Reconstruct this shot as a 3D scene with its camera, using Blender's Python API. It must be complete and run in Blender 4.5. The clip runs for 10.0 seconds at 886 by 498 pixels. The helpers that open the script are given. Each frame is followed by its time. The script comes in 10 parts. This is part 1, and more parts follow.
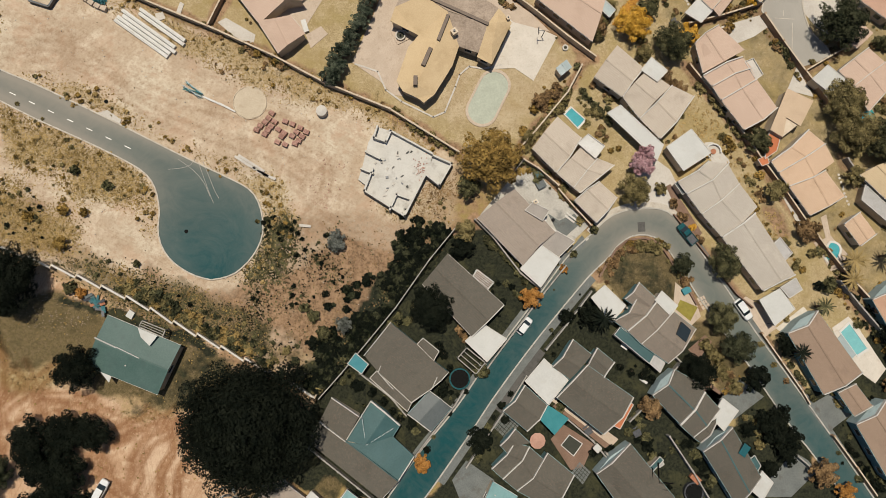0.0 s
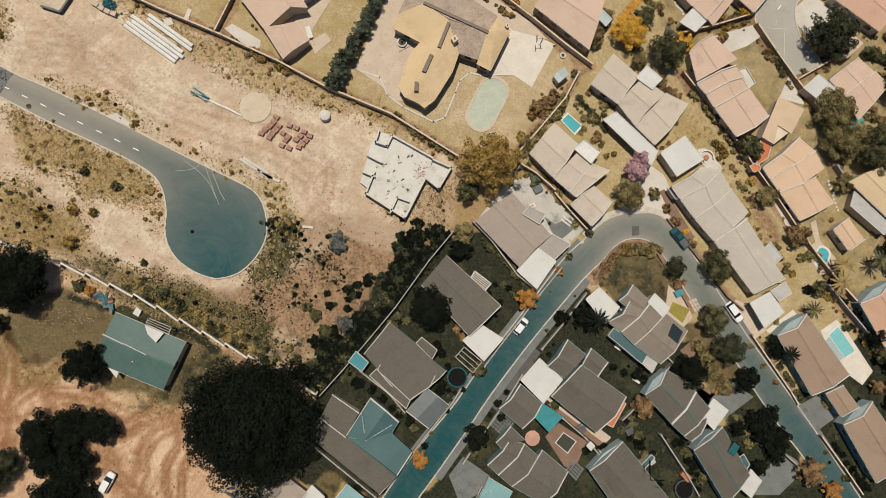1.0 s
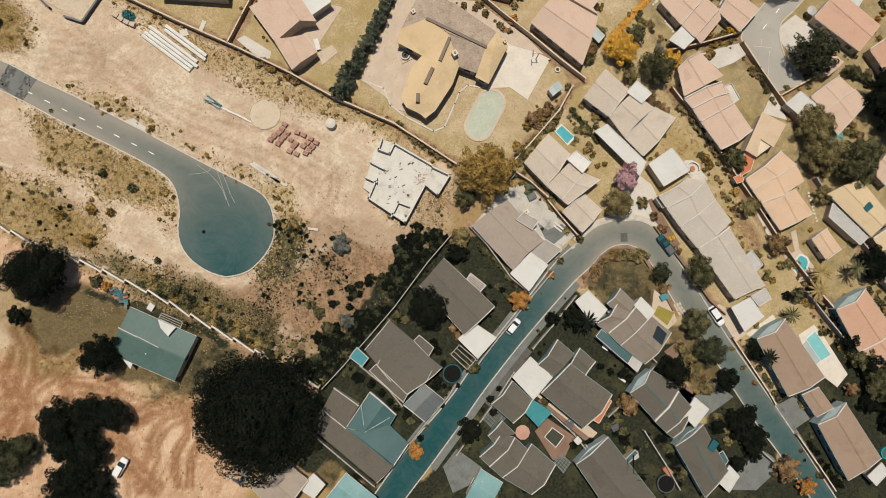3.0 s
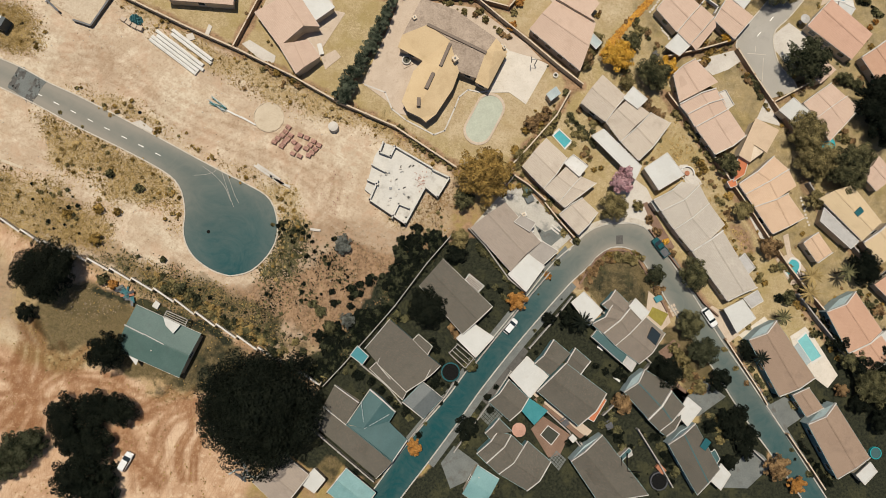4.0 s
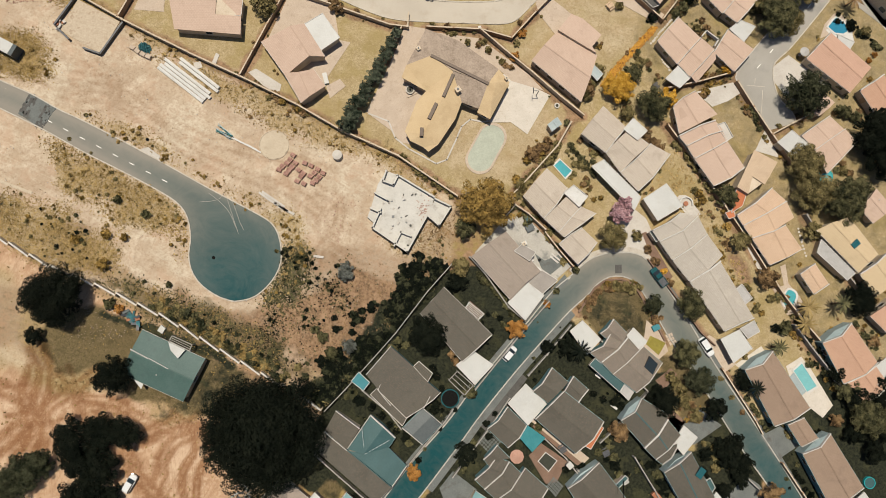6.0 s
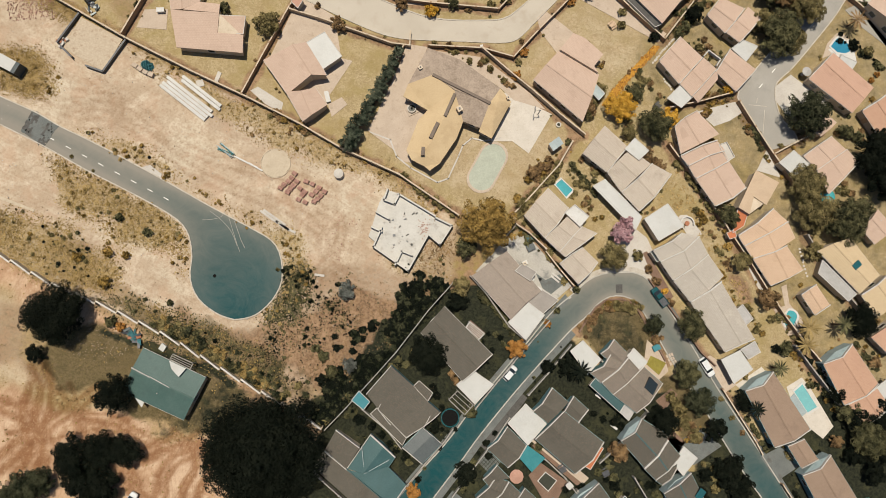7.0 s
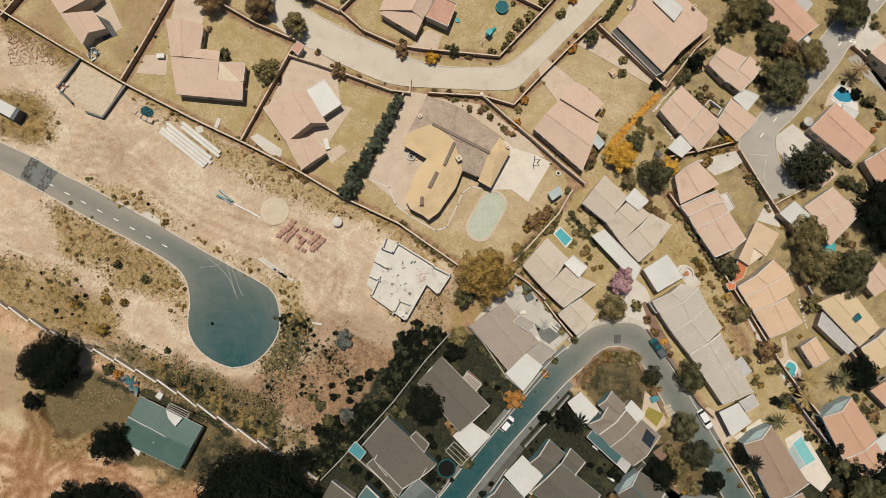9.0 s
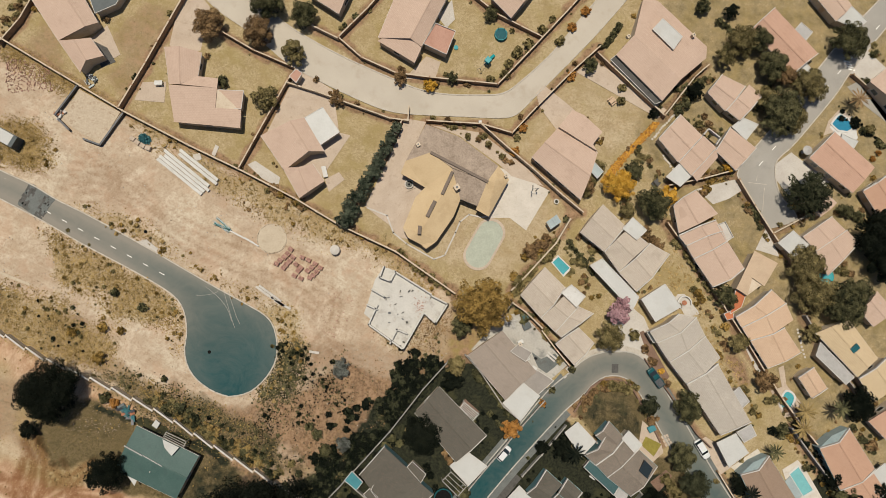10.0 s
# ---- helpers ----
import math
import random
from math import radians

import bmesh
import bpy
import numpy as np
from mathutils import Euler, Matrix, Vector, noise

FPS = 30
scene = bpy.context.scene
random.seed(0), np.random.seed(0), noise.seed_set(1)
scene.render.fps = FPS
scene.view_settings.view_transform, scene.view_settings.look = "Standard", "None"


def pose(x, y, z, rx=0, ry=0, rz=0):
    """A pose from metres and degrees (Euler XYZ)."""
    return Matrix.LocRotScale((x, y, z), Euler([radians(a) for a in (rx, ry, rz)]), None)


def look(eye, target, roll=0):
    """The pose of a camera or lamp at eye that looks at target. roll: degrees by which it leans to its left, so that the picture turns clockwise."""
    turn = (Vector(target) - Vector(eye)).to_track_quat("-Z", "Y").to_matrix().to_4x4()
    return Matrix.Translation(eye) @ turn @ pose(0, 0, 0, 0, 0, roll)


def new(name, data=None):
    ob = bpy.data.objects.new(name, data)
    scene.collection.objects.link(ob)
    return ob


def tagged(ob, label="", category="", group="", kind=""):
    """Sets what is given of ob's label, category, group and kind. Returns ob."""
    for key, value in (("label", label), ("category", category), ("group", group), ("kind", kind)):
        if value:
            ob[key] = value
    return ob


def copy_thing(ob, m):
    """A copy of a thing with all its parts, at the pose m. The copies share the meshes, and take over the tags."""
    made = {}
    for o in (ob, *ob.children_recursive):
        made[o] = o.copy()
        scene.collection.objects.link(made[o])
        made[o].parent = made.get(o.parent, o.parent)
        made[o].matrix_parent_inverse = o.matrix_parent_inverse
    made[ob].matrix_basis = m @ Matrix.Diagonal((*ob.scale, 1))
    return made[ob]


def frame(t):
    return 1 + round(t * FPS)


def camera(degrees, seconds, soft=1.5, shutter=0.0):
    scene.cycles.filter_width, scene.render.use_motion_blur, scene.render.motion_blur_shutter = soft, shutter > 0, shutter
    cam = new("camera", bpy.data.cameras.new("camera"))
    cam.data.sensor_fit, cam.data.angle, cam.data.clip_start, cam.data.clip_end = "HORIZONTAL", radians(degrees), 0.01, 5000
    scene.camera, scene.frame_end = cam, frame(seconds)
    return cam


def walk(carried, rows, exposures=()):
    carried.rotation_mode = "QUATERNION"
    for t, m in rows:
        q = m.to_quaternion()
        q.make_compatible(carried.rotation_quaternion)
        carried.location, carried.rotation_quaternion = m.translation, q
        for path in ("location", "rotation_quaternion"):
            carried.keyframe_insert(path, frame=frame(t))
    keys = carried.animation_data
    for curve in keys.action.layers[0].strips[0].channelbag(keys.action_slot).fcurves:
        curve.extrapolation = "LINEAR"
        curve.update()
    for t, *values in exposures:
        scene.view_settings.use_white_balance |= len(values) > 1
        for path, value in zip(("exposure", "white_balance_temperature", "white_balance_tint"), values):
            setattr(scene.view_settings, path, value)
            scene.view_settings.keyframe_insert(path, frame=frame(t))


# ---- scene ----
cam = camera(70.0, 10.0, soft=0.65)
ROWS = [
    (0, 0.0, 0.0, 120.686, 4.588, -3.121, -0.247),
    (0.5, 0.002, 0.018, 122.308, 4.569, -3.121, -0.016),
    (1, 0.122, 0.092, 123.989, 4.556, -3.111, 0.219),
    (1.5, 0.264, 0.179, 125.65, 4.545, -3.095, 0.455),
    (2, 0.335, 0.21, 127.357, 4.538, -3.078, 0.687),
    (2.5, 0.404, 0.175, 129.112, 4.532, -3.067, 0.9),
    (4, 0.579, 0.015, 133.76, 4.548, -3.046, 1.495),
    (4.5, 0.633, 1.286, 134.7, 4.567, -3.013, 1.673),
    (5, 0.643, 2.538, 135.375, 4.57, -2.964, 1.828),
    (5.5, 0.653, 3.988, 135.885, 4.563, -2.896, 1.975),
    (7, 0.697, 9.864, 136.67, 4.515, -2.679, 2.43),
    (7.5, 0.744, 12.252, 136.848, 4.498, -2.606, 2.576),
    (8, 0.863, 14.832, 136.925, 4.482, -2.543, 2.716),
    (8.5, 1.037, 17.638, 137.102, 4.466, -2.497, 2.855),
    (9, 1.138, 20.593, 137.259, 4.441, -2.468, 2.972),
    (9.5, 1.23, 23.71, 137.357, 4.413, -2.453, 3.111),
    (10, 1.378, 26.919, 137.533, 4.387, -2.447, 3.21),
]
walk(cam, [(t, pose(x, y, z, rx, ry, rz)) for t, x, y, z, rx, ry, rz in ROWS], [(0.0, 0.07), (2.5, 0.13), (5.0, 0.17), (8.0, 0.15), (9.0, 0.08), (10.0, 0.0)])

# ---- light: high sun from the north, clear sky ----
SUN_ELEVATION, SUN_HEADING = 75.0, -22.0   # heading of the sun from +y towards +x
world = bpy.data.worlds.new("world")
scene.world = world
world.use_nodes = True
wn = world.node_tree
sky = wn.nodes.new("ShaderNodeTexSky")
sky.sky_type, sky.sun_disc = "NISHITA", False
sky.sun_elevation, sky.sun_rotation = radians(SUN_ELEVATION), radians(SUN_HEADING)
wn.links.new(sky.outputs[0], wn.nodes["Background"].inputs[0])
wn.nodes["Background"].inputs[1].default_value = 0.06
sun = new("sun", bpy.data.lights.new("sun", "SUN"))
sun.data.energy, sun.data.angle, sun.data.color = 4.6, radians(0.53), (1.0, 0.93, 0.80)
_a, _e = radians(SUN_HEADING), radians(SUN_ELEVATION)
sun.matrix_world = look((math.sin(_a) * math.cos(_e) * 300, math.cos(_a) * math.cos(_e) * 300, math.sin(_e) * 300), (0, 0, 0))


# ---- materials ----
def surface(name, dark, light, rough=0.85, coarse=0.35, fine=6.0, bump=0.25, depth=0.02, metal=0.0, spots=None, spot_amount=0.0,
            spot_scale=1.2, each=0.0, coords="Position"):
    """Base colour between two tones by coarse and fine noise, optional stains of a third tone, fine relief."""
    m = bpy.data.materials.new(name)
    m.use_nodes = True
    n, l = m.node_tree.nodes, m.node_tree.links
    b = n["Principled BSDF"]
    b.inputs["Roughness"].default_value, b.inputs["Metallic"].default_value = rough, metal
    b.inputs["Specular IOR Level"].default_value = 0.06 if rough > 0.75 else 0.25
    g = n.new("ShaderNodeNewGeometry") if coords == "Position" else n.new("ShaderNodeTexCoord")
    c = g.outputs["Position"] if coords == "Position" else g.outputs["Object"]
    n1, n2 = n.new("ShaderNodeTexNoise"), n.new("ShaderNodeTexNoise")
    n1.inputs["Scale"].default_value, n1.inputs["Detail"].default_value = coarse, 6
    n2.inputs["Scale"].default_value, n2.inputs["Detail"].default_value = fine, 5
    for k in (n1, n2):
        l.new(c, k.inputs["Vector"])
    add = n.new("ShaderNodeMath")
    add.operation = "ADD"
    l.new(n1.outputs[0], add.inputs[0])
    l.new(n2.outputs[0], add.inputs[1])
    last = add
    if each:
        info = n.new("ShaderNodeObjectInfo")
        isl = n.new("ShaderNodeMath")
        isl.operation = "MULTIPLY_ADD"
        l.new(info.outputs["Random"], isl.inputs[0])
        isl.inputs[1].default_value = each
        l.new(add.outputs[0], isl.inputs[2])
        sub = n.new("ShaderNodeMath")
        sub.operation = "SUBTRACT"
        l.new(isl.outputs[0], sub.inputs[0])
        sub.inputs[1].default_value = each / 2
        last = sub
    r = n.new("ShaderNodeMapRange")
    r.inputs[1].default_value, r.inputs[2].default_value = 0.68, 1.32
    l.new(last.outputs[0], r.inputs[0])
    mix = n.new("ShaderNodeMix")
    mix.data_type = "RGBA"
    mix.inputs[6].default_value, mix.inputs[7].default_value = (*dark, 1), (*light, 1)
    l.new(r.outputs[0], mix.inputs[0])
    col = mix.outputs[2]
    if spots:
        n3 = n.new("ShaderNodeTexNoise")
        n3.inputs["Scale"].default_value, n3.inputs["Detail"].default_value, n3.inputs["Roughness"].default_value = spot_scale, 8, 0.65
        l.new(c, n3.inputs["Vector"])
        r3 = n.new("ShaderNodeMapRange")
        r3.inputs[1].default_value, r3.inputs[2].default_value, r3.inputs[4].default_value = 0.54, 0.68, spot_amount
        l.new(n3.outputs[0], r3.inputs[0])
        m2 = n.new("ShaderNodeMix")
        m2.data_type = "RGBA"
        l.new(r3.outputs[0], m2.inputs[0])
        l.new(col, m2.inputs[6])
        m2.inputs[7].default_value = (*spots, 1)
        col = m2.outputs[2]
    l.new(col, b.inputs["Base Color"])
    if bump:
        bm_ = n.new("ShaderNodeBump")
        bm_.inputs["Strength"].default_value, bm_.inputs["Distance"].default_value = bump, depth
        l.new(n2.outputs[0], bm_.inputs["Height"])
        l.new(bm_.outputs[0], b.inputs["Normal"])
    return m


def tiles(name, dark, light, moss, rough=0.8, amount=0.35, lichen=None):
    """Concrete roof tiles: courses by the roof's own layout, tile by tile tone, stains running over them."""
    m = surface(name, [0.45 * a + 0.55 * c for a, c in zip(dark, light)], light, rough, 0.2, 2.0, 0.0, spots=moss, spot_amount=amount * 0.7, spot_scale=0.35, each=0.25)
    n, l = m.node_tree.nodes, m.node_tree.links
    b = n["Principled BSDF"]
    uv = n.new("ShaderNodeUVMap")
    brick = n.new("ShaderNodeTexBrick")
    brick.inputs["Scale"].default_value = 1.0
    brick.inputs["Brick Width"].default_value, brick.inputs["Row Height"].default_value = 0.33, 0.36
    brick.inputs["Mortar Size"].default_value, brick.inputs["Mortar Smooth"].default_value = 0.03, 0.6
    brick.inputs["Color1"].default_value, brick.inputs["Color2"].default_value = (1, 1, 1, 1), (0.93, 0.93, 0.93, 1)
    brick.inputs["Mortar"].default_value = (0.66, 0.64, 0.62, 1)
    l.new(uv.outputs[0], brick.inputs["Vector"])
    mul = n.new("ShaderNodeMix")
    mul.data_type, mul.blend_type = "RGBA", "MULTIPLY"
    mul.inputs[0].default_value = 0.45
    src = b.inputs["Base Color"].links[0].from_socket
    l.new(src, mul.inputs[6])
    l.new(brick.outputs[0], mul.inputs[7])
    l.new(mul.outputs[2], b.inputs["Base Color"])
    g2, sp, rs, lich = n.new("ShaderNodeNewGeometry"), n.new("ShaderNodeTexNoise"), n.new("ShaderNodeMapRange"), n.new("ShaderNodeMix")
    sp.inputs["Scale"].default_value, sp.inputs["Detail"].default_value = 2.6, 3
    l.new(g2.outputs["Position"], sp.inputs["Vector"])
    rs.inputs[1].default_value, rs.inputs[2].default_value, rs.inputs[4].default_value = 0.62, 0.72, 0.2
    if lichen:
        sp.inputs["Scale"].default_value, sp.inputs["Detail"].default_value, sp.inputs["Roughness"].default_value = 3.4, 6, 0.78
        rs.inputs[1].default_value, rs.inputs[2].default_value, rs.inputs[4].default_value = 0.52, 0.66, 0.6
    l.new(sp.outputs[0], rs.inputs[0])
    lich.data_type = "RGBA"
    l.new(rs.outputs[0], lich.inputs[0])
    l.new(mul.outputs[2], lich.inputs[6])
    lich.inputs[7].default_value = (*(lichen or [min(0.6, c * 1.5 + 0.03) for c in light]), 1)
    l.new(lich.outputs[2], b.inputs["Base Color"])
    bump = n.new("ShaderNodeBump")
    bump.inputs["Strength"].default_value, bump.inputs["Distance"].default_value = 0.35, 0.03
    l.new(brick.outputs["Fac"], bump.inputs["Height"])
    bump.invert = True
    l.new(bump.outputs[0], b.inputs["Normal"])
    return m


def sheets(name, dark, light, stain, rough=0.5, pitch=0.3, amount=0.4):
    """Ribbed metal or fibre sheeting; ribs run down the slope."""
    m = surface(name, dark, light, rough, 0.3, 4.0, 0.0, spots=stain, spot_amount=amount, spot_scale=0.5, each=0.2)
    n, l = m.node_tree.nodes, m.node_tree.links
    uv, wave, bump = n.new("ShaderNodeUVMap"), n.new("ShaderNodeTexWave"), n.new("ShaderNodeBump")
    wave.bands_direction = "X"
    wave.inputs["Scale"].default_value = 0.314 / pitch
    l.new(uv.outputs[0], wave.inputs["Vector"])
    bump.inputs["Strength"].default_value, bump.inputs["Distance"].default_value = 0.15, 0.02
    l.new(wave.outputs["Fac"], bump.inputs["Height"])
    l.new(bump.outputs[0], n["Principled BSDF"].inputs["Normal"])
    return m


def foliage(name, dark, light, rough=0.7):
    m = bpy.data.materials.new(name)
    m.use_nodes = True
    n, l = m.node_tree.nodes, m.node_tree.links
    b = n["Principled BSDF"]
    b.inputs["Roughness"].default_value = rough
    b.inputs["Specular IOR Level"].default_value = 0.03
    g, info, mix, a = n.new("ShaderNodeNewGeometry"), n.new("ShaderNodeObjectInfo"), n.new("ShaderNodeMix"), n.new("ShaderNodeMath")
    noise_, r = n.new("ShaderNodeTexNoise"), n.new("ShaderNodeMapRange")
    noise_.inputs["Scale"].default_value, noise_.inputs["Detail"].default_value = 0.7, 3
    l.new(g.outputs["Position"], noise_.inputs["Vector"])
    a.operation = "MULTIPLY_ADD"
    l.new(g.outputs["Random Per Island"], a.inputs[0])
    a.inputs[1].default_value = 0.5
    wide_ = n.new("ShaderNodeMapRange")
    wide_.inputs[1].default_value, wide_.inputs[2].default_value = 0.36, 0.64
    l.new(noise_.outputs[0], wide_.inputs[0])
    l.new(wide_.outputs[0], a.inputs[2])
    a2 = n.new("ShaderNodeMath")
    a2.operation = "MULTIPLY_ADD"
    l.new(info.outputs["Random"], a2.inputs[0])
    a2.inputs[1].default_value = 0.3
    l.new(a.outputs[0], a2.inputs[2])
    r.inputs[1].default_value, r.inputs[2].default_value = 0.25, 1.5
    l.new(a2.outputs[0], r.inputs[0])
    mix.data_type = "RGBA"
    mix.inputs[6].default_value, mix.inputs[7].default_value = (*dark, 1), (*light, 1)
    l.new(r.outputs[0], mix.inputs[0])
    l.new(mix.outputs[2], b.inputs["Base Color"])
    return m


def clear(name, color, rough=0.05, transmission=0.0):
    m = surface(name, [c * 0.8 for c in color], color, rough, 0.6, 3.0, 0.15, 0.02)
    b = m.node_tree.nodes["Principled BSDF"]
    b.inputs["Specular IOR Level"].default_value = 0.5
    b.inputs["Transmission Weight"].default_value = transmission
    return m


TILE_PINK = tiles("pink_concrete_tile", (0.37, 0.262, 0.198), (0.455, 0.335, 0.26), (0.31, 0.22, 0.165), amount=0.5)
# southern roof tile, its tone lowered to carry the shade there
TILE_GREY = tiles("grey_brown_concrete_tile", (0.062, 0.056, 0.046), (0.102, 0.093, 0.076), (0.046, 0.042, 0.033), lichen=(0.175, 0.13, 0.097))
TILE_BEIGE = tiles("beige_concrete_tile", (0.329, 0.2726, 0.2181), (0.423, 0.3619, 0.2961), (0.2444, 0.2021, 0.1598), amount=0.55)
TILE_BROWN = tiles("brown_concrete_tile", (0.19, 0.128, 0.09), (0.262, 0.188, 0.137), (0.1403, 0.1003, 0.0765), amount=0.5, lichen=(0.2975, 0.2125, 0.1615))
TILE_TAUPE = tiles("taupe_concrete_tile", (0.115, 0.095, 0.076), (0.18, 0.152, 0.124), (0.09, 0.07, 0.055), lichen=(0.27, 0.20, 0.155))
TILE_MUSHROOM = tiles("mushroom_concrete_tile", (0.20, 0.162, 0.132), (0.285, 0.238, 0.196), (0.16, 0.125, 0.10), amount=0.5, lichen=(0.34, 0.265, 0.21))
TILE_TAN = tiles("tan_concrete_tile", (0.38, 0.28, 0.19), (0.46, 0.345, 0.24), (0.32, 0.235, 0.16), amount=0.5)
TILE_GOLD = surface("golden_shingle", (0.39, 0.285, 0.165), (0.475, 0.36, 0.22), 0.85, 0.25, 5.0, 0.4, 0.02, spots=(0.33, 0.235, 0.13), spot_amount=0.5, spot_scale=0.4)
TILE_CREAM = tiles("cream_concrete_tile", (0.3895, 0.2945, 0.1805), (0.475, 0.3657, 0.2327), (0.3325, 0.247, 0.152), amount=0.5)
TILE_ORANGE = tiles("orange_clay_tile", (0.34, 0.20, 0.132), (0.43, 0.268, 0.186), (0.27, 0.155, 0.10))
SLATE = surface("weathered_shingle", (0.215, 0.165, 0.125), (0.345, 0.275, 0.215), 0.95, 0.5, 3.0, 0.6, 0.05, spots=(0.13, 0.10, 0.075), spot_amount=0.45, spot_scale=0.7)
TILE_WEATHERED = tiles("weathered_beige_tile", (0.30, 0.262, 0.218), (0.385, 0.345, 0.295), (0.46, 0.41, 0.345), amount=0.8)
TILE_PEACH = tiles("peach_concrete_tile", (0.40, 0.272, 0.18), (0.485, 0.345, 0.24), (0.34, 0.225, 0.145), amount=0.5)
TILE_ROSE = tiles("rose_concrete_tile", (0.36, 0.215, 0.15), (0.44, 0.28, 0.205), (0.29, 0.175, 0.12), amount=0.5)
ROOF_RED = surface("brick_red_membrane", (0.33, 0.185, 0.135), (0.40, 0.24, 0.18), 0.9, 0.4, 5.0, 0.2, 0.01, spots=(0.27, 0.15, 0.11), spot_amount=0.5)
LANTERN = tiles("dark_ridge_shingle", (0.13, 0.10, 0.08), (0.2, 0.16, 0.13), (0.09, 0.07, 0.055))
SHEET_TEAL = sheets("teal_sheeting", (0.030, 0.070, 0.071), (0.050, 0.100, 0.101), (0.040, 0.078, 0.077), amount=0.5)
SHEET_GREEN = sheets("green_sheeting", (0.035, 0.072, 0.062), (0.058, 0.098, 0.086), (0.032, 0.055, 0.05))
SHEET_WHITE = sheets("white_sheeting", (0.372, 0.364, 0.338), (0.436, 0.428, 0.40), (0.351, 0.3275, 0.2866), amount=0.5)
SHEET_PALE = sheets("pale_grey_sheeting", (0.26, 0.25, 0.23), (0.36, 0.34, 0.32), (0.2, 0.18, 0.16))
SHEET_TAUPE = sheets("taupe_sheeting", (0.20, 0.175, 0.15), (0.26, 0.23, 0.20), (0.16, 0.14, 0.12))
SHEET_GREY = sheets("grey_sheeting", (0.055, 0.064, 0.064), (0.085, 0.095, 0.094), (0.04, 0.046, 0.046))
AWNING_DARK = surface("dark_teal_tarpaulin", (0.015, 0.06, 0.07), (0.05, 0.16, 0.17), 0.6, 1.5, 8.0, 0.3)
SHEET_ORANGE = sheets("orange_sheeting", (0.33, 0.10, 0.04), (0.41, 0.135, 0.055), (0.24, 0.08, 0.035))
SHEET_AQUA = sheets("pale_aqua_sheeting", (0.10, 0.195, 0.195), (0.15, 0.265, 0.262), (0.08, 0.15, 0.15))
SHEET_BLUE = sheets("pale_blue_sheeting", (0.22, 0.26, 0.26), (0.32, 0.36, 0.355), (0.17, 0.2, 0.2))
SLAB_WHITE = surface("stained_white_slab", (0.3828, 0.361, 0.3219), (0.4785, 0.4567, 0.4133), 0.9, 0.4, 5.0, 0.3, 0.015, spots=(0.16, 0.14, 0.115), spot_amount=0.4, spot_scale=0.55)
SAND_PALE = surface("raked_pale_sand", (0.3612, 0.2967, 0.215), (0.4472, 0.3741, 0.2795), 0.95, 0.5, 5.0, 0.3, 0.02, spots=(0.301, 0.2322, 0.1548), spot_amount=0.5)
RUBBLE_FLOOR = surface("rubble_floor", (0.33, 0.262, 0.188), (0.46, 0.385, 0.29), 0.95, 0.9, 3.0, 0.6, 0.05, spots=(0.25, 0.175, 0.115), spot_amount=0.8, spot_scale=0.9)
IRON = surface("cast_iron", (0.004, 0.004, 0.004), (0.011, 0.011, 0.010), 0.9, 3.0, 20.0, 0.2)
PAVING_MID = surface("grey_concrete_paving", (0.095, 0.102, 0.096), (0.15, 0.155, 0.145), 0.92, 0.4, 5.0, 0.3, 0.015, spots=(0.09, 0.083, 0.07), spot_amount=0.8, spot_scale=0.5)
PLASTER = surface("cream_plaster", (0.425, 0.34, 0.2465), (0.527, 0.442, 0.34), 0.9, 0.5, 8.0, 0.2, 0.01, spots=(0.323, 0.2465, 0.17), spot_amount=0.5)
PLASTER_GREY = surface("grey_plaster", (0.26, 0.25, 0.235), (0.36, 0.35, 0.325), 0.9, 0.5, 8.0, 0.2, 0.01, spots=(0.2, 0.18, 0.16), spot_amount=0.5)
WHITE = surface("white_paint", (0.4304, 0.4108, 0.3782), (0.5216, 0.5086, 0.476), 0.7, 0.6, 5.0, 0.15, 0.01, spots=(0.313, 0.2739, 0.2217), spot_amount=0.45)
TRIM = surface("off_white_trim", (0.3744, 0.3456, 0.3096), (0.4896, 0.4608, 0.4176), 0.75, 0.9, 6.0, 0.15, 0.01, spots=(0.2592, 0.2232, 0.1872), spot_amount=0.5)
# southern trim and walls: white with the shade's blue-green put into the colour
TRIM_SHADE_TINT = surface("shade_tinted_trim", (0.16, 0.27, 0.275), (0.24, 0.37, 0.37), 0.75, 0.9, 6.0, 0.15, 0.01, spots=(0.12, 0.2, 0.2), spot_amount=0.5)
PLASTER_PALE = surface("pale_blue_grey_plaster", (0.235, 0.29, 0.288), (0.32, 0.38, 0.372), 0.9, 0.5, 8.0, 0.2, 0.01, spots=(0.17, 0.21, 0.21), spot_amount=0.5)
PLASTER_SHADE_TINT = surface("shade_tinted_plaster", (0.09, 0.165, 0.168), (0.14, 0.23, 0.232), 0.9, 0.5, 8.0, 0.2, 0.01, spots=(0.05, 0.11, 0.115), spot_amount=0.6)
YARD_GREY = surface("stained_grey_concrete", (0.29, 0.27, 0.237), (0.40, 0.375, 0.328), 0.92, 0.3, 3.0, 0.3, 0.015, spots=(0.15, 0.15, 0.138), spot_amount=0.7, spot_scale=0.4)
CONCRETE = surface("weathered_concrete", (0.36, 0.324, 0.2808), (0.4752, 0.4392, 0.3888), 0.92, 0.35, 4.0, 0.3, 0.015, spots=(0.2448, 0.2088, 0.1728), spot_amount=0.3, spot_scale=0.7)
PAVING_PALE = surface("bleached_paving", (0.42, 0.375, 0.315), (0.52, 0.47, 0.405), 0.9, 0.4, 5.0, 0.3, 0.015, spots=(0.33, 0.27, 0.21), spot_amount=0.4)
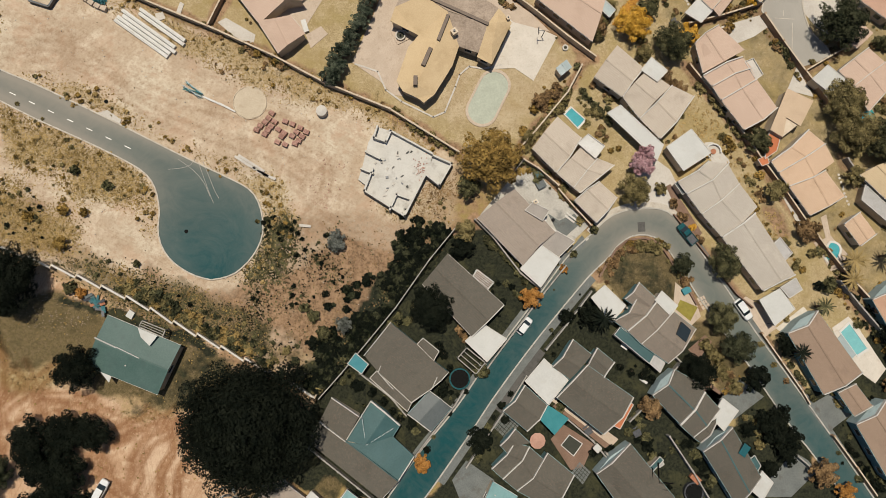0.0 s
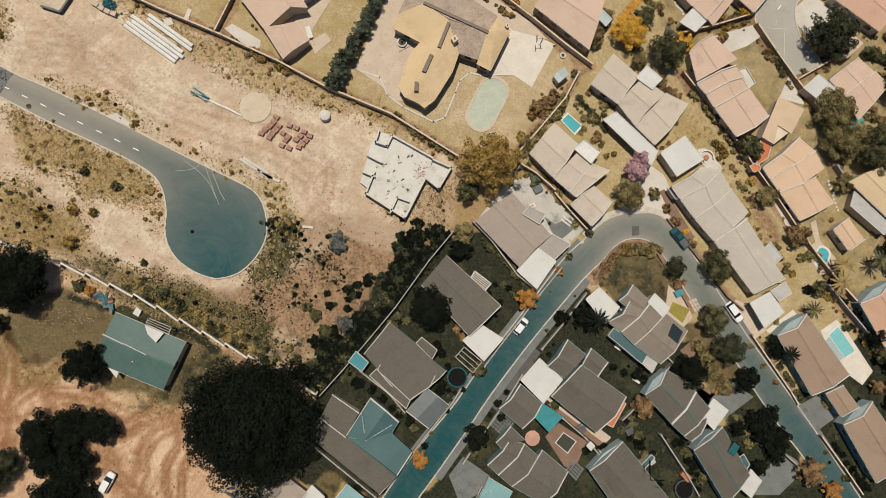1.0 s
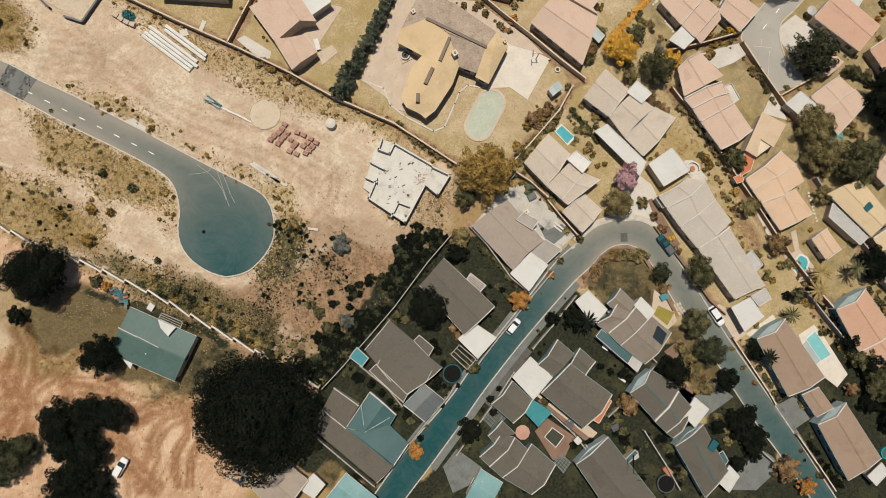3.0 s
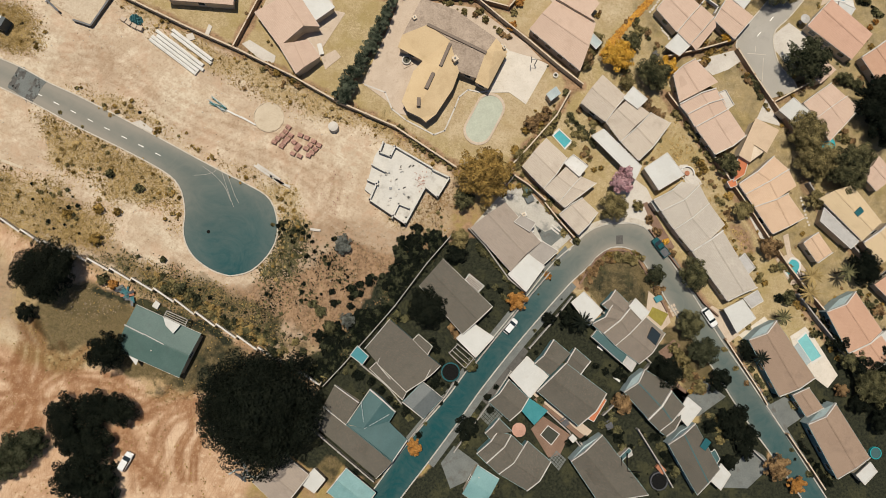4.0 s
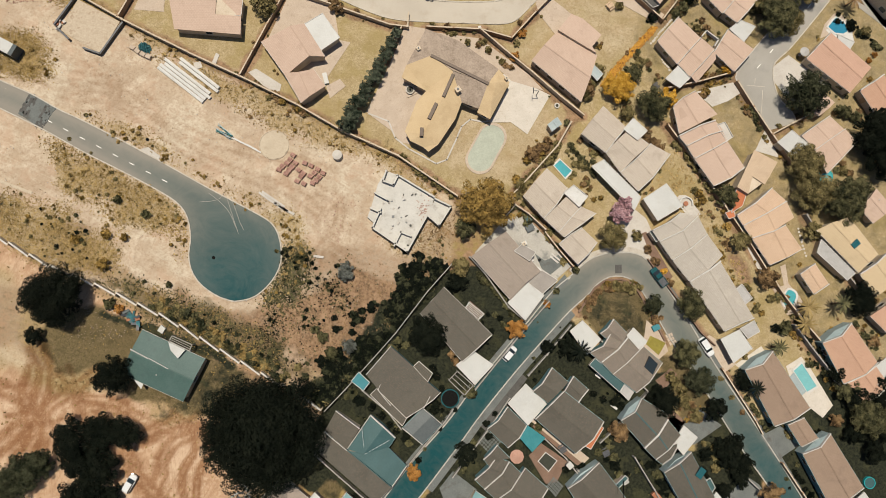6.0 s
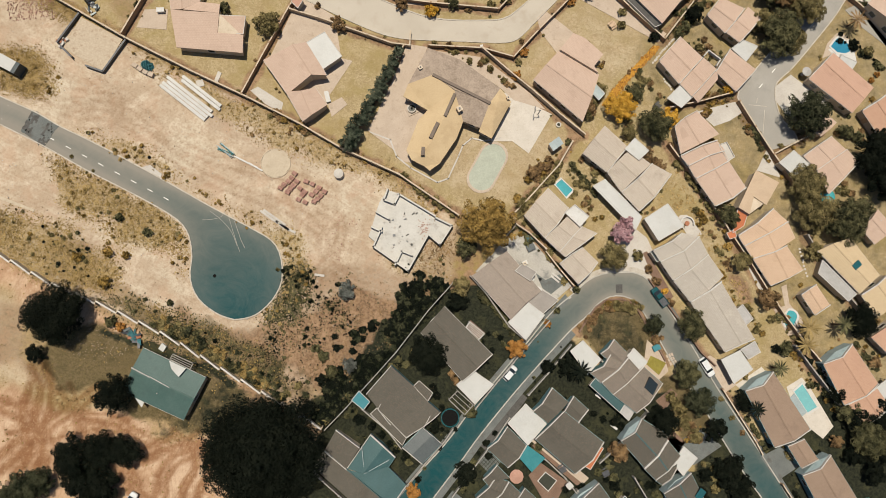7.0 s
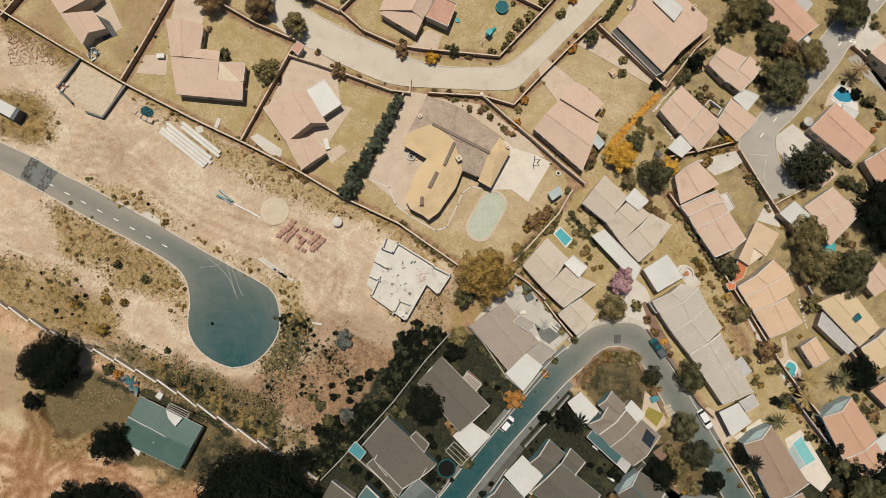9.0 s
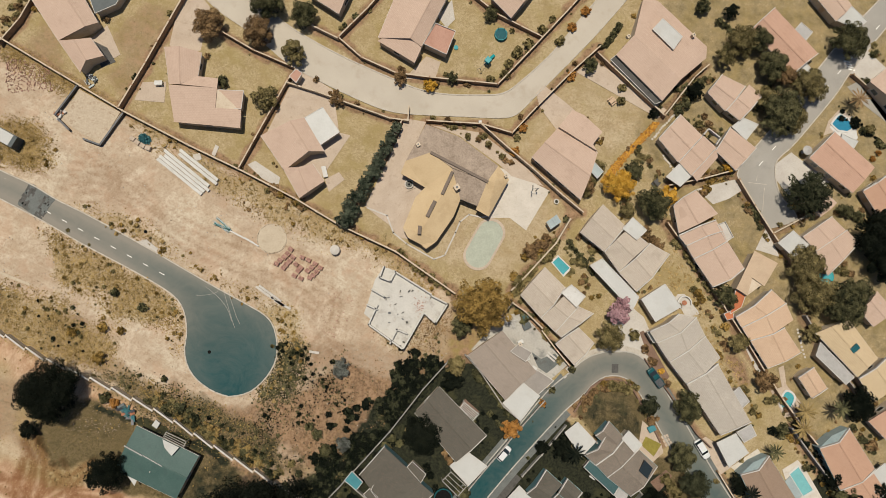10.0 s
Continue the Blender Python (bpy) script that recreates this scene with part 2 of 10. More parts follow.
PAVING = surface("pale_paving", (0.345, 0.272, 0.206), (0.445, 0.362, 0.285), 0.9, 0.4, 5.0, 0.3, 0.015, spots=(0.26, 0.198, 0.142), spot_amount=0.6, spot_scale=0.8)
PAVING_GREY = surface("grey_paving", (0.0667, 0.0631, 0.0579), (0.1018, 0.0964, 0.0877), 0.92, 0.5, 5.0, 0.3, 0.015, spots=(0.0385, 0.0351, 0.0316), spot_amount=0.7, spot_scale=0.9)
TERRACOTTA = surface("terracotta_paving", (0.135, 0.085, 0.06), (0.20, 0.13, 0.094), 0.85, 0.6, 6.0, 0.3, 0.015, spots=(0.12, 0.068, 0.045), spot_amount=0.6)
ASPHALT = surface("grey_asphalt", (0.235, 0.218, 0.19), (0.315, 0.292, 0.256), 0.9, 0.12, 14.0, 0.4, 0.008, spots=(0.18, 0.172, 0.155), spot_amount=0.7, spot_scale=0.1)
# the blue-green cast of shaded asphalt is put into the base colour
ASPHALT_BLUE = surface("shade_tinted_asphalt", (0.005, 0.040, 0.044), (0.014, 0.062, 0.067), 0.95, 0.05, 14.0, 0.4, 0.008, spots=(0.010, 0.048, 0.053), spot_amount=0.7, spot_scale=0.06)
ASPHALT_PALE = surface("dusty_street", (0.36, 0.315, 0.255), (0.44, 0.39, 0.32), 0.92, 0.12, 12.0, 0.3, 0.008, spots=(0.33, 0.275, 0.21), spot_amount=0.6, spot_scale=0.25)
KERB = surface("kerb_concrete", (0.3244, 0.2857, 0.2317), (0.4633, 0.417, 0.3552), 0.9, 0.8, 6.0, 0.3, 0.01, spots=(0.2317, 0.1854, 0.139), spot_amount=0.6)
LINE = surface("road_paint", (0.62, 0.60, 0.55), (0.78, 0.76, 0.70), 0.7, 2.0, 9.0, 0.1, 0.005)
# sunlit stretches are painted paler, with some dust, over patches of darker binder
_n, _l = ASPHALT_BLUE.node_tree.nodes, ASPHALT_BLUE.node_tree.links
_a, _m, _b = _n.new("ShaderNodeAttribute"), _n.new("ShaderNodeMix"), _n["Principled BSDF"]
_a.attribute_name, _m.data_type = "dust_and_light", "RGBA"
_g, _s, _r, _k = _n.new("ShaderNodeNewGeometry"), _n.new("ShaderNodeTexNoise"), _n.new("ShaderNodeMapRange"), _n.new("ShaderNodeMath")
_s.inputs["Scale"].default_value, _s.inputs["Detail"].default_value, _s.inputs["Roughness"].default_value, _s.inputs["Distortion"].default_value = 0.16, 9, 0.68, 3.0
_l.new(_g.outputs["Position"], _s.inputs["Vector"])
_r.inputs[1].default_value, _r.inputs[2].default_value, _r.inputs[3].default_value, _r.inputs[4].default_value = 0.34, 0.70, -0.03, 0.1
_l.new(_s.outputs[0], _r.inputs[0])
_k.operation, _k.use_clamp = "ADD", True
_l.new(_a.outputs["Fac"], _k.inputs[0])
_l.new(_r.outputs[0], _k.inputs[1])
_l.new(_k.outputs[0], _m.inputs[0])
_l.new(_b.inputs["Base Color"].links[0].from_socket, _m.inputs[6])
_m.inputs[7].default_value = (0.21, 0.19, 0.158, 1)
_b.inputs["Specular IOR Level"].default_value = 0.08
_l.new(_m.outputs[2], _b.inputs["Base Color"])
WALL_BRICK = surface("brown_boundary_wall", (0.24, 0.152, 0.096), (0.336, 0.232, 0.152), 0.9, 0.8, 7.0, 0.35, 0.015, spots=(0.176, 0.112, 0.072), spot_amount=0.6)
WALL_CREAM = surface("cream_boundary_wall", (0.384, 0.304, 0.216), (0.48, 0.4, 0.304), 0.9, 0.8, 7.0, 0.3, 0.015, spots=(0.256, 0.192, 0.128), spot_amount=0.6)
WALL_GREY = surface("grey_boundary_wall", (0.21, 0.195, 0.1725), (0.315, 0.2925, 0.2625), 0.9, 0.8, 7.0, 0.3, 0.015, spots=(0.135, 0.12, 0.105), spot_amount=0.6)
BRICK_RED = surface("red_brick", (0.24, 0.13, 0.10), (0.36, 0.215, 0.17), 0.9, 2.0, 9.0, 0.3, 0.01, each=0.6)
BARK = surface("bark", (0.06, 0.045, 0.03), (0.13, 0.095, 0.065), 0.95, 2.0, 14.0, 0.6, 0.02)
GLASS = clear("window_glass", (0.02, 0.028, 0.032), 0.12)
GLASS_TEAL = clear("blue_tinted_glass", (0.02, 0.09, 0.10), 0.1)
WATER = clear("pool_water", (0.07, 0.31, 0.335), 0.06)
WATER_BLUE = clear("deep_blue_pool_water", (0.03, 0.19, 0.29), 0.06)
WATER_LIGHT = clear("pale_pool_water", (0.17, 0.40, 0.40), 0.08)
WATER_PALE = clear("shallow_pool_water", (0.36, 0.375, 0.295), 0.1)
WATER_DARK = clear("murky_pool_water", (0.05, 0.05, 0.035), 0.08)
RUBBER = surface("rubber", (0.012, 0.012, 0.012), (0.03, 0.03, 0.03), 0.85, 3.0, 20.0, 0.1)
STEEL = surface("dark_steel", (0.05, 0.052, 0.055), (0.10, 0.10, 0.105), 0.5, 2.0, 12.0, 0.1, metal=0.6)
CAR_WHITE = surface("white_car_paint", (0.50, 0.50, 0.49), (0.56, 0.56, 0.55), 0.25, 1.0, 6.0, 0.0)
CAR_TEAL = surface("dark_teal_car_paint", (0.0066, 0.0495, 0.055), (0.011, 0.066, 0.0715), 0.25, 1.0, 6.0, 0.0)
AWNING = surface("blue_fabric", (0.0432, 0.1584, 0.1824), (0.0672, 0.2016, 0.2256), 0.8, 0.8, 8.0, 0.2)
SAIL = surface("teal_shade_cloth", (0.03, 0.15, 0.162), (0.054, 0.198, 0.21), 0.8, 0.8, 8.0, 0.2)
PLASTIC = surface("turquoise_plastic", (0.012, 0.198, 0.21), (0.018, 0.252, 0.264), 0.4, 1.0, 8.0, 0.0)
FLOWERS = surface("orange_ground_cover", (0.30, 0.14, 0.02), (0.50, 0.26, 0.05), 0.9, 1.0, 5.0, 0.5, 0.05, spots=(0.2, 0.12, 0.04), spot_amount=0.7)
FLOWERBED = surface("yellow_green_turf", (0.16, 0.13, 0.03), (0.25, 0.21, 0.05), 0.95, 1.0, 8.0, 0.4, 0.02, spots=(0.11, 0.095, 0.03), spot_amount=0.4)
TIMBER = surface("pale_timber", (0.36, 0.25, 0.16), (0.52, 0.38, 0.26), 0.85, 2.0, 12.0, 0.3)
RUSTY = surface("rusty_scrap", (0.22, 0.09, 0.05), (0.38, 0.17, 0.10), 0.9, 2.0, 9.0, 0.4)
LEAF = {
    # near-black leaf tone holds the shade of the dim southern end
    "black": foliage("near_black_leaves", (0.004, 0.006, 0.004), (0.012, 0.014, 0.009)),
    "dark": foliage("dark_green_leaves", (0.011, 0.014, 0.008), (0.13, 0.118, 0.056)),
    "deep": foliage("deep_green_leaves", (0.006, 0.009, 0.005), (0.065, 0.066, 0.036)),
    "blue": foliage("blue_green_needles", (0.012, 0.018, 0.012), (0.105, 0.117, 0.078)),
    "olive": foliage("olive_leaves", (0.05, 0.042, 0.017), (0.25, 0.198, 0.088)),
    "brown": foliage("brown_leaves", (0.065, 0.04, 0.02), (0.27, 0.17, 0.082)),
    "gold": foliage("golden_olive_leaves", (0.075, 0.048, 0.014), (0.33, 0.21, 0.062)),
    "yellow": foliage("yellow_leaves", (0.34, 0.18, 0.022), (0.60, 0.35, 0.06)),
    "orange": foliage("orange_leaves", (0.22, 0.095, 0.022), (0.38, 0.19, 0.055)),
    "pink": foliage("pink_blossom", (0.22, 0.11, 0.12), (0.42, 0.26, 0.27)),
    "palm": foliage("palm_fronds", (0.13, 0.09, 0.035), (0.30, 0.215, 0.09)),
    "grey": foliage("silver_grey_leaves", (0.045, 0.048, 0.04), (0.15, 0.155, 0.135)),
    "straw": foliage("dry_scrub", (0.20, 0.135, 0.052), (0.44, 0.315, 0.14), 0.9),
    "scrub": foliage("dusty_green_scrub", (0.11, 0.074, 0.026), (0.32, 0.22, 0.085), 0.9),
}


# ---- mesh helpers ----
def mesh_of(bm, name, mats):
    me = bpy.data.meshes.new(name)
    bm.to_mesh(me)
    bm.free()
    for m in mats if isinstance(mats, (list, tuple)) else [mats]:
        me.materials.append(m)
    return me


def part(name, bm, material, parent, label=""):
    ob = new(name, mesh_of(bm, name, material))
    ob.parent = parent
    return tagged(ob, label)


def thing(name, label, category, group="", kind="", at=(0, 0, 0)):
    ob = tagged(new(name), label, category, group, kind)
    ob.location = at
    ob.empty_display_size = 0.5
    return ob


def hexa(bm, low, high, mat=0):
    """A solid between two rings of the same number of points (given counter-clockwise from above)."""
    a, b = [bm.verts.new(p) for p in low], [bm.verts.new(p) for p in high]
    k = len(a)
    faces = [bm.faces.new(a[::-1]), bm.faces.new(b)]
    faces += [bm.faces.new((a[i], a[(i + 1) % k], b[(i + 1) % k], b[i])) for i in range(k)]
    for f in faces:
        f.material_index = mat
    return faces


def ccw(pts):
    area = sum(a[0] * b[1] - b[0] * a[1] for a, b in zip(pts, pts[1:] + pts[:1]))
    return list(pts) if area > 0 else list(pts)[::-1]


def prism(bm, pts, z0, z1, mat=0):
    pts = ccw([tuple(p[:2]) for p in pts])
    return hexa(bm, [(x, y, z0) for x, y in pts], [(x, y, z1) for x, y in pts], mat)


def bar(bm, a, b, width, z0, z1, mat=0, over=0.0):
    """An upright bar on the line a-b in plan; z may be a pair for its two ends."""
    a, b = Vector(a[:2]), Vector(b[:2])
    d = (b - a).normalized()
    n = Vector((-d.y, d.x)) * width / 2
    a, b = a - d * over, b + d * over
    z0, z1 = (z0, z0) if not isinstance(z0, tuple) else z0, (z1, z1) if not isinstance(z1, tuple) else z1
    ring = [(a - n, 0), (b - n, 1), (b + n, 1), (a + n, 0)]
    return hexa(bm, [(p.x, p.y, z0[i]) for p, i in ring], [(p.x, p.y, z1[i]) for p, i in ring], mat)


def box(bm, m, sx, sy, sz, mat=0, bevel=0.0):
    got = bmesh.ops.create_cube(bm, size=1.0, matrix=m @ Matrix.Diagonal((sx, sy, sz, 1)))
    faces = {f for v in got["verts"] for f in v.link_faces}
    for f in faces:
        f.material_index = mat
    if bevel:
        edges = {e for v in got["verts"] for e in v.link_edges}
        bmesh.ops.bevel(bm, geom=list(edges), offset=bevel, segments=2, affect="EDGES", profile=0.6)


def disc(bm, c, r, z0, z1, n=24, mat=0, r1=None):
    ring = [(math.cos(i * 2 * math.pi / n), math.sin(i * 2 * math.pi / n)) for i in range(n)]
    r1 = r if r1 is None else r1
    return hexa(bm, [(c[0] + x * r, c[1] + y * r, z0) for x, y in ring], [(c[0] + x * r1, c[1] + y * r1, z1) for x, y in ring], mat)


def ring_of(bm, c, r0, r1, z0, z1, n=28, mat=0, sx=1.0, sy=1.0, turn=0.0):
    cs, sn = math.cos(turn), math.sin(turn)
    vs = []
    for i in range(n):
        a = i * 2 * math.pi / n
        row = []
        for r, z in ((r0, z0), (r1, z0), (r1, z1), (r0, z1)):
            x, y = math.cos(a) * r * sx, math.sin(a) * r * sy
            row.append(bm.verts.new((c[0] + x * cs - y * sn, c[1] + x * sn + y * cs, z)))
        vs.append(row)
    for i in range(n):
        p, q = vs[i], vs[(i + 1) % n]
        for k in range(4):
            bm.faces.new((p[k], p[(k + 1) % 4], q[(k + 1) % 4], q[k])).material_index = mat


def smooth(pts, step=1.5):
    """A rounded line through the points."""
    p = [Vector(q) for q in pts]
    p = [2 * p[0] - p[1]] + p + [2 * p[-1] - p[-2]]
    out = []
    for i in range(1, len(p) - 2):
        n = max(1, int((p[i + 1] - p[i]).length / step))
        for k in range(n):
            t = k / n
            out.append(0.5 * (2 * p[i] + (p[i + 1] - p[i - 1]) * t + (2 * p[i - 1] - 5 * p[i] + 4 * p[i + 1] - p[i + 2]) * t * t
                              + (3 * p[i] - p[i - 1] - 3 * p[i + 1] + p[i + 2]) * t ** 3))
    return out + [p[-2]]


def even(pts, n):
    """n points at even steps along a line."""
    p = np.array([tuple(q) for q in pts])
    s = np.r_[0, np.cumsum(np.linalg.norm(np.diff(p, axis=0), axis=1))]
    u = np.linspace(0, s[-1], n)
    return [Vector((np.interp(a, s, p[:, 0]), np.interp(a, s, p[:, 1]))) for a in u]


# ---- buildings ----
def wall_opening(house, a, b, at, sill, width, height, door=False):
    """A framed window or door on the outer face of the wall a-b (its outside on the right of a-b)."""
    a, b = Vector(a[:2]), Vector(b[:2])
    d = (b - a).normalized()
    n = Vector((d.y, -d.x))
    c = a + d * at
    bm = bmesh.new()
    for s in (-1, 1):
        p = c + d * s * (width / 2 + 0.03) + n * 0.01
        bar(bm, p - n * 0.03, p + n * 0.03, 0.08, sill - 0.04, sill + height + 0.08)
    p, q = c - d * width / 2 + n * 0.01, c + d * width / 2 + n * 0.01
    bar(bm, p, q, 0.07, sill + height, sill + height + 0.08)
    bar(bm, p, q, 0.14, sill - 0.06, sill)
    frame_ob = part("door" if door else "window", bm, WHITE if not door else TIMBER, house)
    bm = bmesh.new()
    bar(bm, c - d * width / 2, c + d * width / 2, 0.03, sill, sill + height)
    part("door_leaf" if door else "pane", bm, TIMBER if door else GLASS, frame_ob)


def openings(house, ring, top):
    """Windows along the walls of a ring of corners, one door."""
    ring = ccw(ring)
    for i, (a, b) in enumerate(zip(ring, ring[1:] + ring[:1])):
        length = (Vector(b) - Vector(a)).length
        count = int(length // 4.2) if length > 4 else (1 if length > 2.6 else 0)
        for k in range(count):
            at = length * (k + 0.5) / count
            if i == 0 and k == 0:
                wall_opening(house, a, b, at, 0.05, 0.95, 2.05, True)
            else:
                wall_opening(house, a, b, at, 0.9, 1.5, 1.15)


def slope_uv(bm, faces):
    """Lays the roof's own layout on the faces: u along the eave, v up the slope, in metres."""
    uv = bm.loops.layers.uv.verify()
    for f in faces:
        n = f.normal if f.normal.length else Vector((0, 0, 1))
        u = Vector((-n.y, n.x, 0))
        u = u.normalized() if u.length > 0.03 else (f.verts[1].co - f.verts[0].co).normalized()
        v = n.cross(u)
        for lp in f.loops:
            lp[uv].uv = (lp.vert.co.dot(u), lp.vert.co.dot(v))


FOOTPRINTS = []


def gable(house, quad, eave=2.7, slope=0.3, ridge=0.5, tile=None, tile2=None, ends=(0, 0), wall=None, over=0.4, windows=True, end_mat=None, cap=True, cap_mat=None):
    """One roofed block: quad are the roof's corners, its ridge runs along the first side. ridge: where across it lies (0 or 1: a lean-to).
    ends: whether a raised parapet closes the roof at its first and second end."""
    q = [Vector(p) for p in quad]
    if ccw([tuple(p) for p in q]) != [tuple(p) for p in q]:
        q = [q[1], q[0], q[3], q[2]]
        ends = ends[::-1]
    FOOTPRINTS.append([tuple(p) for p in q])
    wide = ((q[3] - q[0]).length + (q[2] - q[1]).length) / 2
    rise = slope * wide * max(ridge, 1 - ridge)
    r0, r1 = q[0].lerp(q[3], ridge), q[1].lerp(q[2], ridge)
    tile = tile or TILE_PINK
    zr = eave + rise
    bm = bmesh.new()
    T = 0.16
    pts = {"q0": (*q[0], eave), "q1": (*q[1], eave), "q2": (*q[2], eave), "q3": (*q[3], eave), "r0": (*r0, zr), "r1": (*r1, zr)}
    if ridge <= 0.01:
        pts["q0"], pts["q1"] = pts["r0"], pts["r1"]
        loops = [("q0", "q1", "q2", "q3")]
    elif ridge >= 0.99:
        pts["q3"], pts["q2"] = pts["r0"], pts["r1"]
        loops = [("q0", "q1", "q2", "q3")]
    else:
        loops = [("q0", "q1", "r1", "r0"), ("r0", "r1", "q2", "q3")]
    tops = []
    for k, lp in enumerate(loops):
        high = [pts[c] for c in lp]
        faces = hexa(bm, [(x, y, z - T) for x, y, z in high], high, k if tile2 else 0)
        tops.append(faces[1])
    bm.normal_update()
    slope_uv(bm, tops)
    part("roof", bm, [tile, tile2] if tile2 else tile, house)
    # walls under the roof
    og = 0.12
    ua, ub = (q[1] - q[0]).normalized(), (q[2] - q[3]).normalized()
    va, vb = (q[3] - q[0]).normalized(), (q[2] - q[1]).normalized()
    w = [q[0] + ua * og + va * over, q[1] - ua * og + vb * over, q[2] - ub * og - vb * over, q[3] + ub * og - va * over]
    sa, sb = over / (q[3] - q[0]).length, over / (q[2] - q[1]).length

    def under(share):
        if ridge <= 0.01:
            return zr - rise * share - T - 0.04
        if ridge >= 0.99:
            return eave + rise * share - T - 0.04
        return eave + rise * min(share / ridge, (1 - share) / (1 - ridge)) - T - 0.04
    e0, e1 = w[0].lerp(w[3], ridge), w[1].lerp(w[2], ridge)
    tops_z = [under(sa), under(sb), under(1 - sb), under(1 - sa)]
    if 0.01 < ridge < 0.99:
        ring = [w[0], w[1], e1, w[2], w[3], e0]
        tops_z = [tops_z[0], tops_z[1], zr - T - 0.04, tops_z[2], tops_z[3], zr - T - 0.04]
    else:
        ring = w
    bm = bmesh.new()
    hexa(bm, [(p.x, p.y, -0.1) for p in ring], [(p.x, p.y, z) for p, z in zip(ring, tops_z)])
    part("wall", bm, wall or PLASTER, house)
    if windows:
        openings(house, [tuple(p) for p in w], eave)
    if cap and 0.01 < ridge < 0.99:
        bm = bmesh.new()
        bar(bm, r0, r1, 0.28, zr - 0.06, zr + 0.05)
        part("ridge_cap", bm, cap_mat or tile, house)
    if windows and 0.01 < ridge < 0.99 and len(FOOTPRINTS) % 3:
        u, v = 0.25 + 0.5 * ((len(FOOTPRINTS) * 0.37) % 1), 0.5 + 0.3 * ((len(FOOTPRINTS) * 0.61) % 1)
        p = q[0].lerp(q[1], u).lerp(q[3].lerp(q[2], u), ridge + (1 - ridge) * (v - 0.25))
        bm = bmesh.new()
        disc(bm, p, 0.12, eave, zr - rise * (v - 0.25) + 0.2, 10)
        part("vent_pipe", bm, TRIM, house)
    for (a, b) in ((pts["q0"], pts["q1"]), (pts["q2"], pts["q3"])):
        bm = bmesh.new()
        bar(bm, a, b, 0.13, (a[2] - 0.2, b[2] - 0.2), (a[2] - 0.06, b[2] - 0.06))
        part("gutter", bm, TRIM, house)
    for flag, a, r, b in ((ends[0], pts["q0"], pts["r0"], pts["q3"]), (ends[1], pts["q1"], pts["r1"], pts["q2"])):
        if flag:
            bm = bmesh.new()
            for p, s in ((a, r), (r, b)):
                if (Vector(p) - Vector(s)).length > 0.3:
                    bar(bm, p, s, 0.24 * flag, (p[2] - 0.3, s[2] - 0.3), (p[2] + 0.08 + 0.22 * flag, s[2] + 0.08 + 0.22 * flag))
            part("parapet", bm, end_mat or TRIM, house)
    return house


def saddle(house, pts, eave=2.7, rise=1.1, tile=None, ends=(0, 0), wall=None, trim=None, face=(0, 0), cap_mat=None):
    """A ridged roof between two end lines, each given as eave, ridge, eave in plan. ends: parapets on the two end lines;
    face: a leaning plastered gable before an end line."""
    p = [Vector(v) for v in pts]
    if ccw([tuple(p[0]), tuple(p[3]), tuple(p[5]), tuple(p[2])]) != [tuple(p[0]), tuple(p[3]), tuple(p[5]), tuple(p[2])]:
        p = [p[2], p[1], p[0], p[5], p[4], p[3]]
    w0, r0, e0, w1, r1, e1 = p
    FOOTPRINTS.append([tuple(v) for v in (w0, w1, e1, e0)])
    zr, T = eave + rise, 0.16
    tile = tile or TILE_PINK
    bm = bmesh.new()
    tops = []
    for loop in (((w0, eave), (w1, eave), (r1, zr), (r0, zr)), ((r0, zr), (r1, zr), (e1, eave), (e0, eave))):
        high = [(*v, z) for v, z in loop]
        tops.append(hexa(bm, [(x, y, z - T) for x, y, z in high], high)[1])
    bm.normal_update()
    slope_uv(bm, tops)
    part("roof", bm, tile, house)
    mid = sum(p, Vector((0, 0))) / 6
    ring = [(v + (mid - v).normalized() * (0.12 if k % 3 == 1 else 0.3), zr if k % 3 == 1 else eave) for k, v in ((0, w0), (3, w1), (4, r1), (5, e1), (2, e0), (1, r0))]
    bm = bmesh.new()
    hexa(bm, [(*v, -0.1) for v, _ in ring], [(*v, z - T - 0.05) for v, z in ring])
    part("wall", bm, wall or PLASTER, house)
    for a, b in ((ring[0][0], ring[1][0]), (ring[3][0], ring[4][0])):
        length = (b - a).length
        for k in range(int(length // 3.4)):
            wall_opening(house, a, b, length * (k + 0.5) / int(length // 3.4), 0.9, 1.4, 1.1)
    bm = bmesh.new()
    bar(bm, r0, r1, 0.26, zr - 0.05, zr + 0.04)
    part("ridge_cap", bm, cap_mat or tile, house)
    for a, b in ((w0, w1), (e0, e1)):
        bm = bmesh.new()
        bar(bm, a, b, 0.13, eave - 0.2, eave - 0.07)
        part("gutter", bm, trim or TRIM, house)
    for flag, lean, (a, r, b), back in ((ends[0], face[0], (w0, r0, e0), (r1 - r0).normalized()), (ends[1], face[1], (w1, r1, e1), (r0 - r1).normalized())):
        if flag:
            bm = bmesh.new()
            up = 0.12 + 0.2 * flag
            bar(bm, a, r, 0.22 * flag, (eave - 0.3, zr - 0.3), (eave + up, zr + up), over=0.04)
            bar(bm, r, b, 0.22 * flag, (zr - 0.3, eave - 0.3), (zr + up, eave + up), over=0.04)
            part("parapet", bm, TRIM, house)
        if lean:
            c = a.lerp(b, 0.5) - back * 0.5
            bm = bmesh.new()
            hexa(bm, [(*a, 0.0), (*c, 0.0), (*b, 0.0), (*r, 0.0)][::1 if (b - a).cross(r - a) > 0 else -1], [(*a, eave - 0.05), (*c, eave - 0.35), (*b, eave - 0.05), (*r, zr - 0.1)][::1 if (b - a).cross(r - a) > 0 else -1])
            part("gable_wall", bm, PLASTER_PALE, house)
    return house


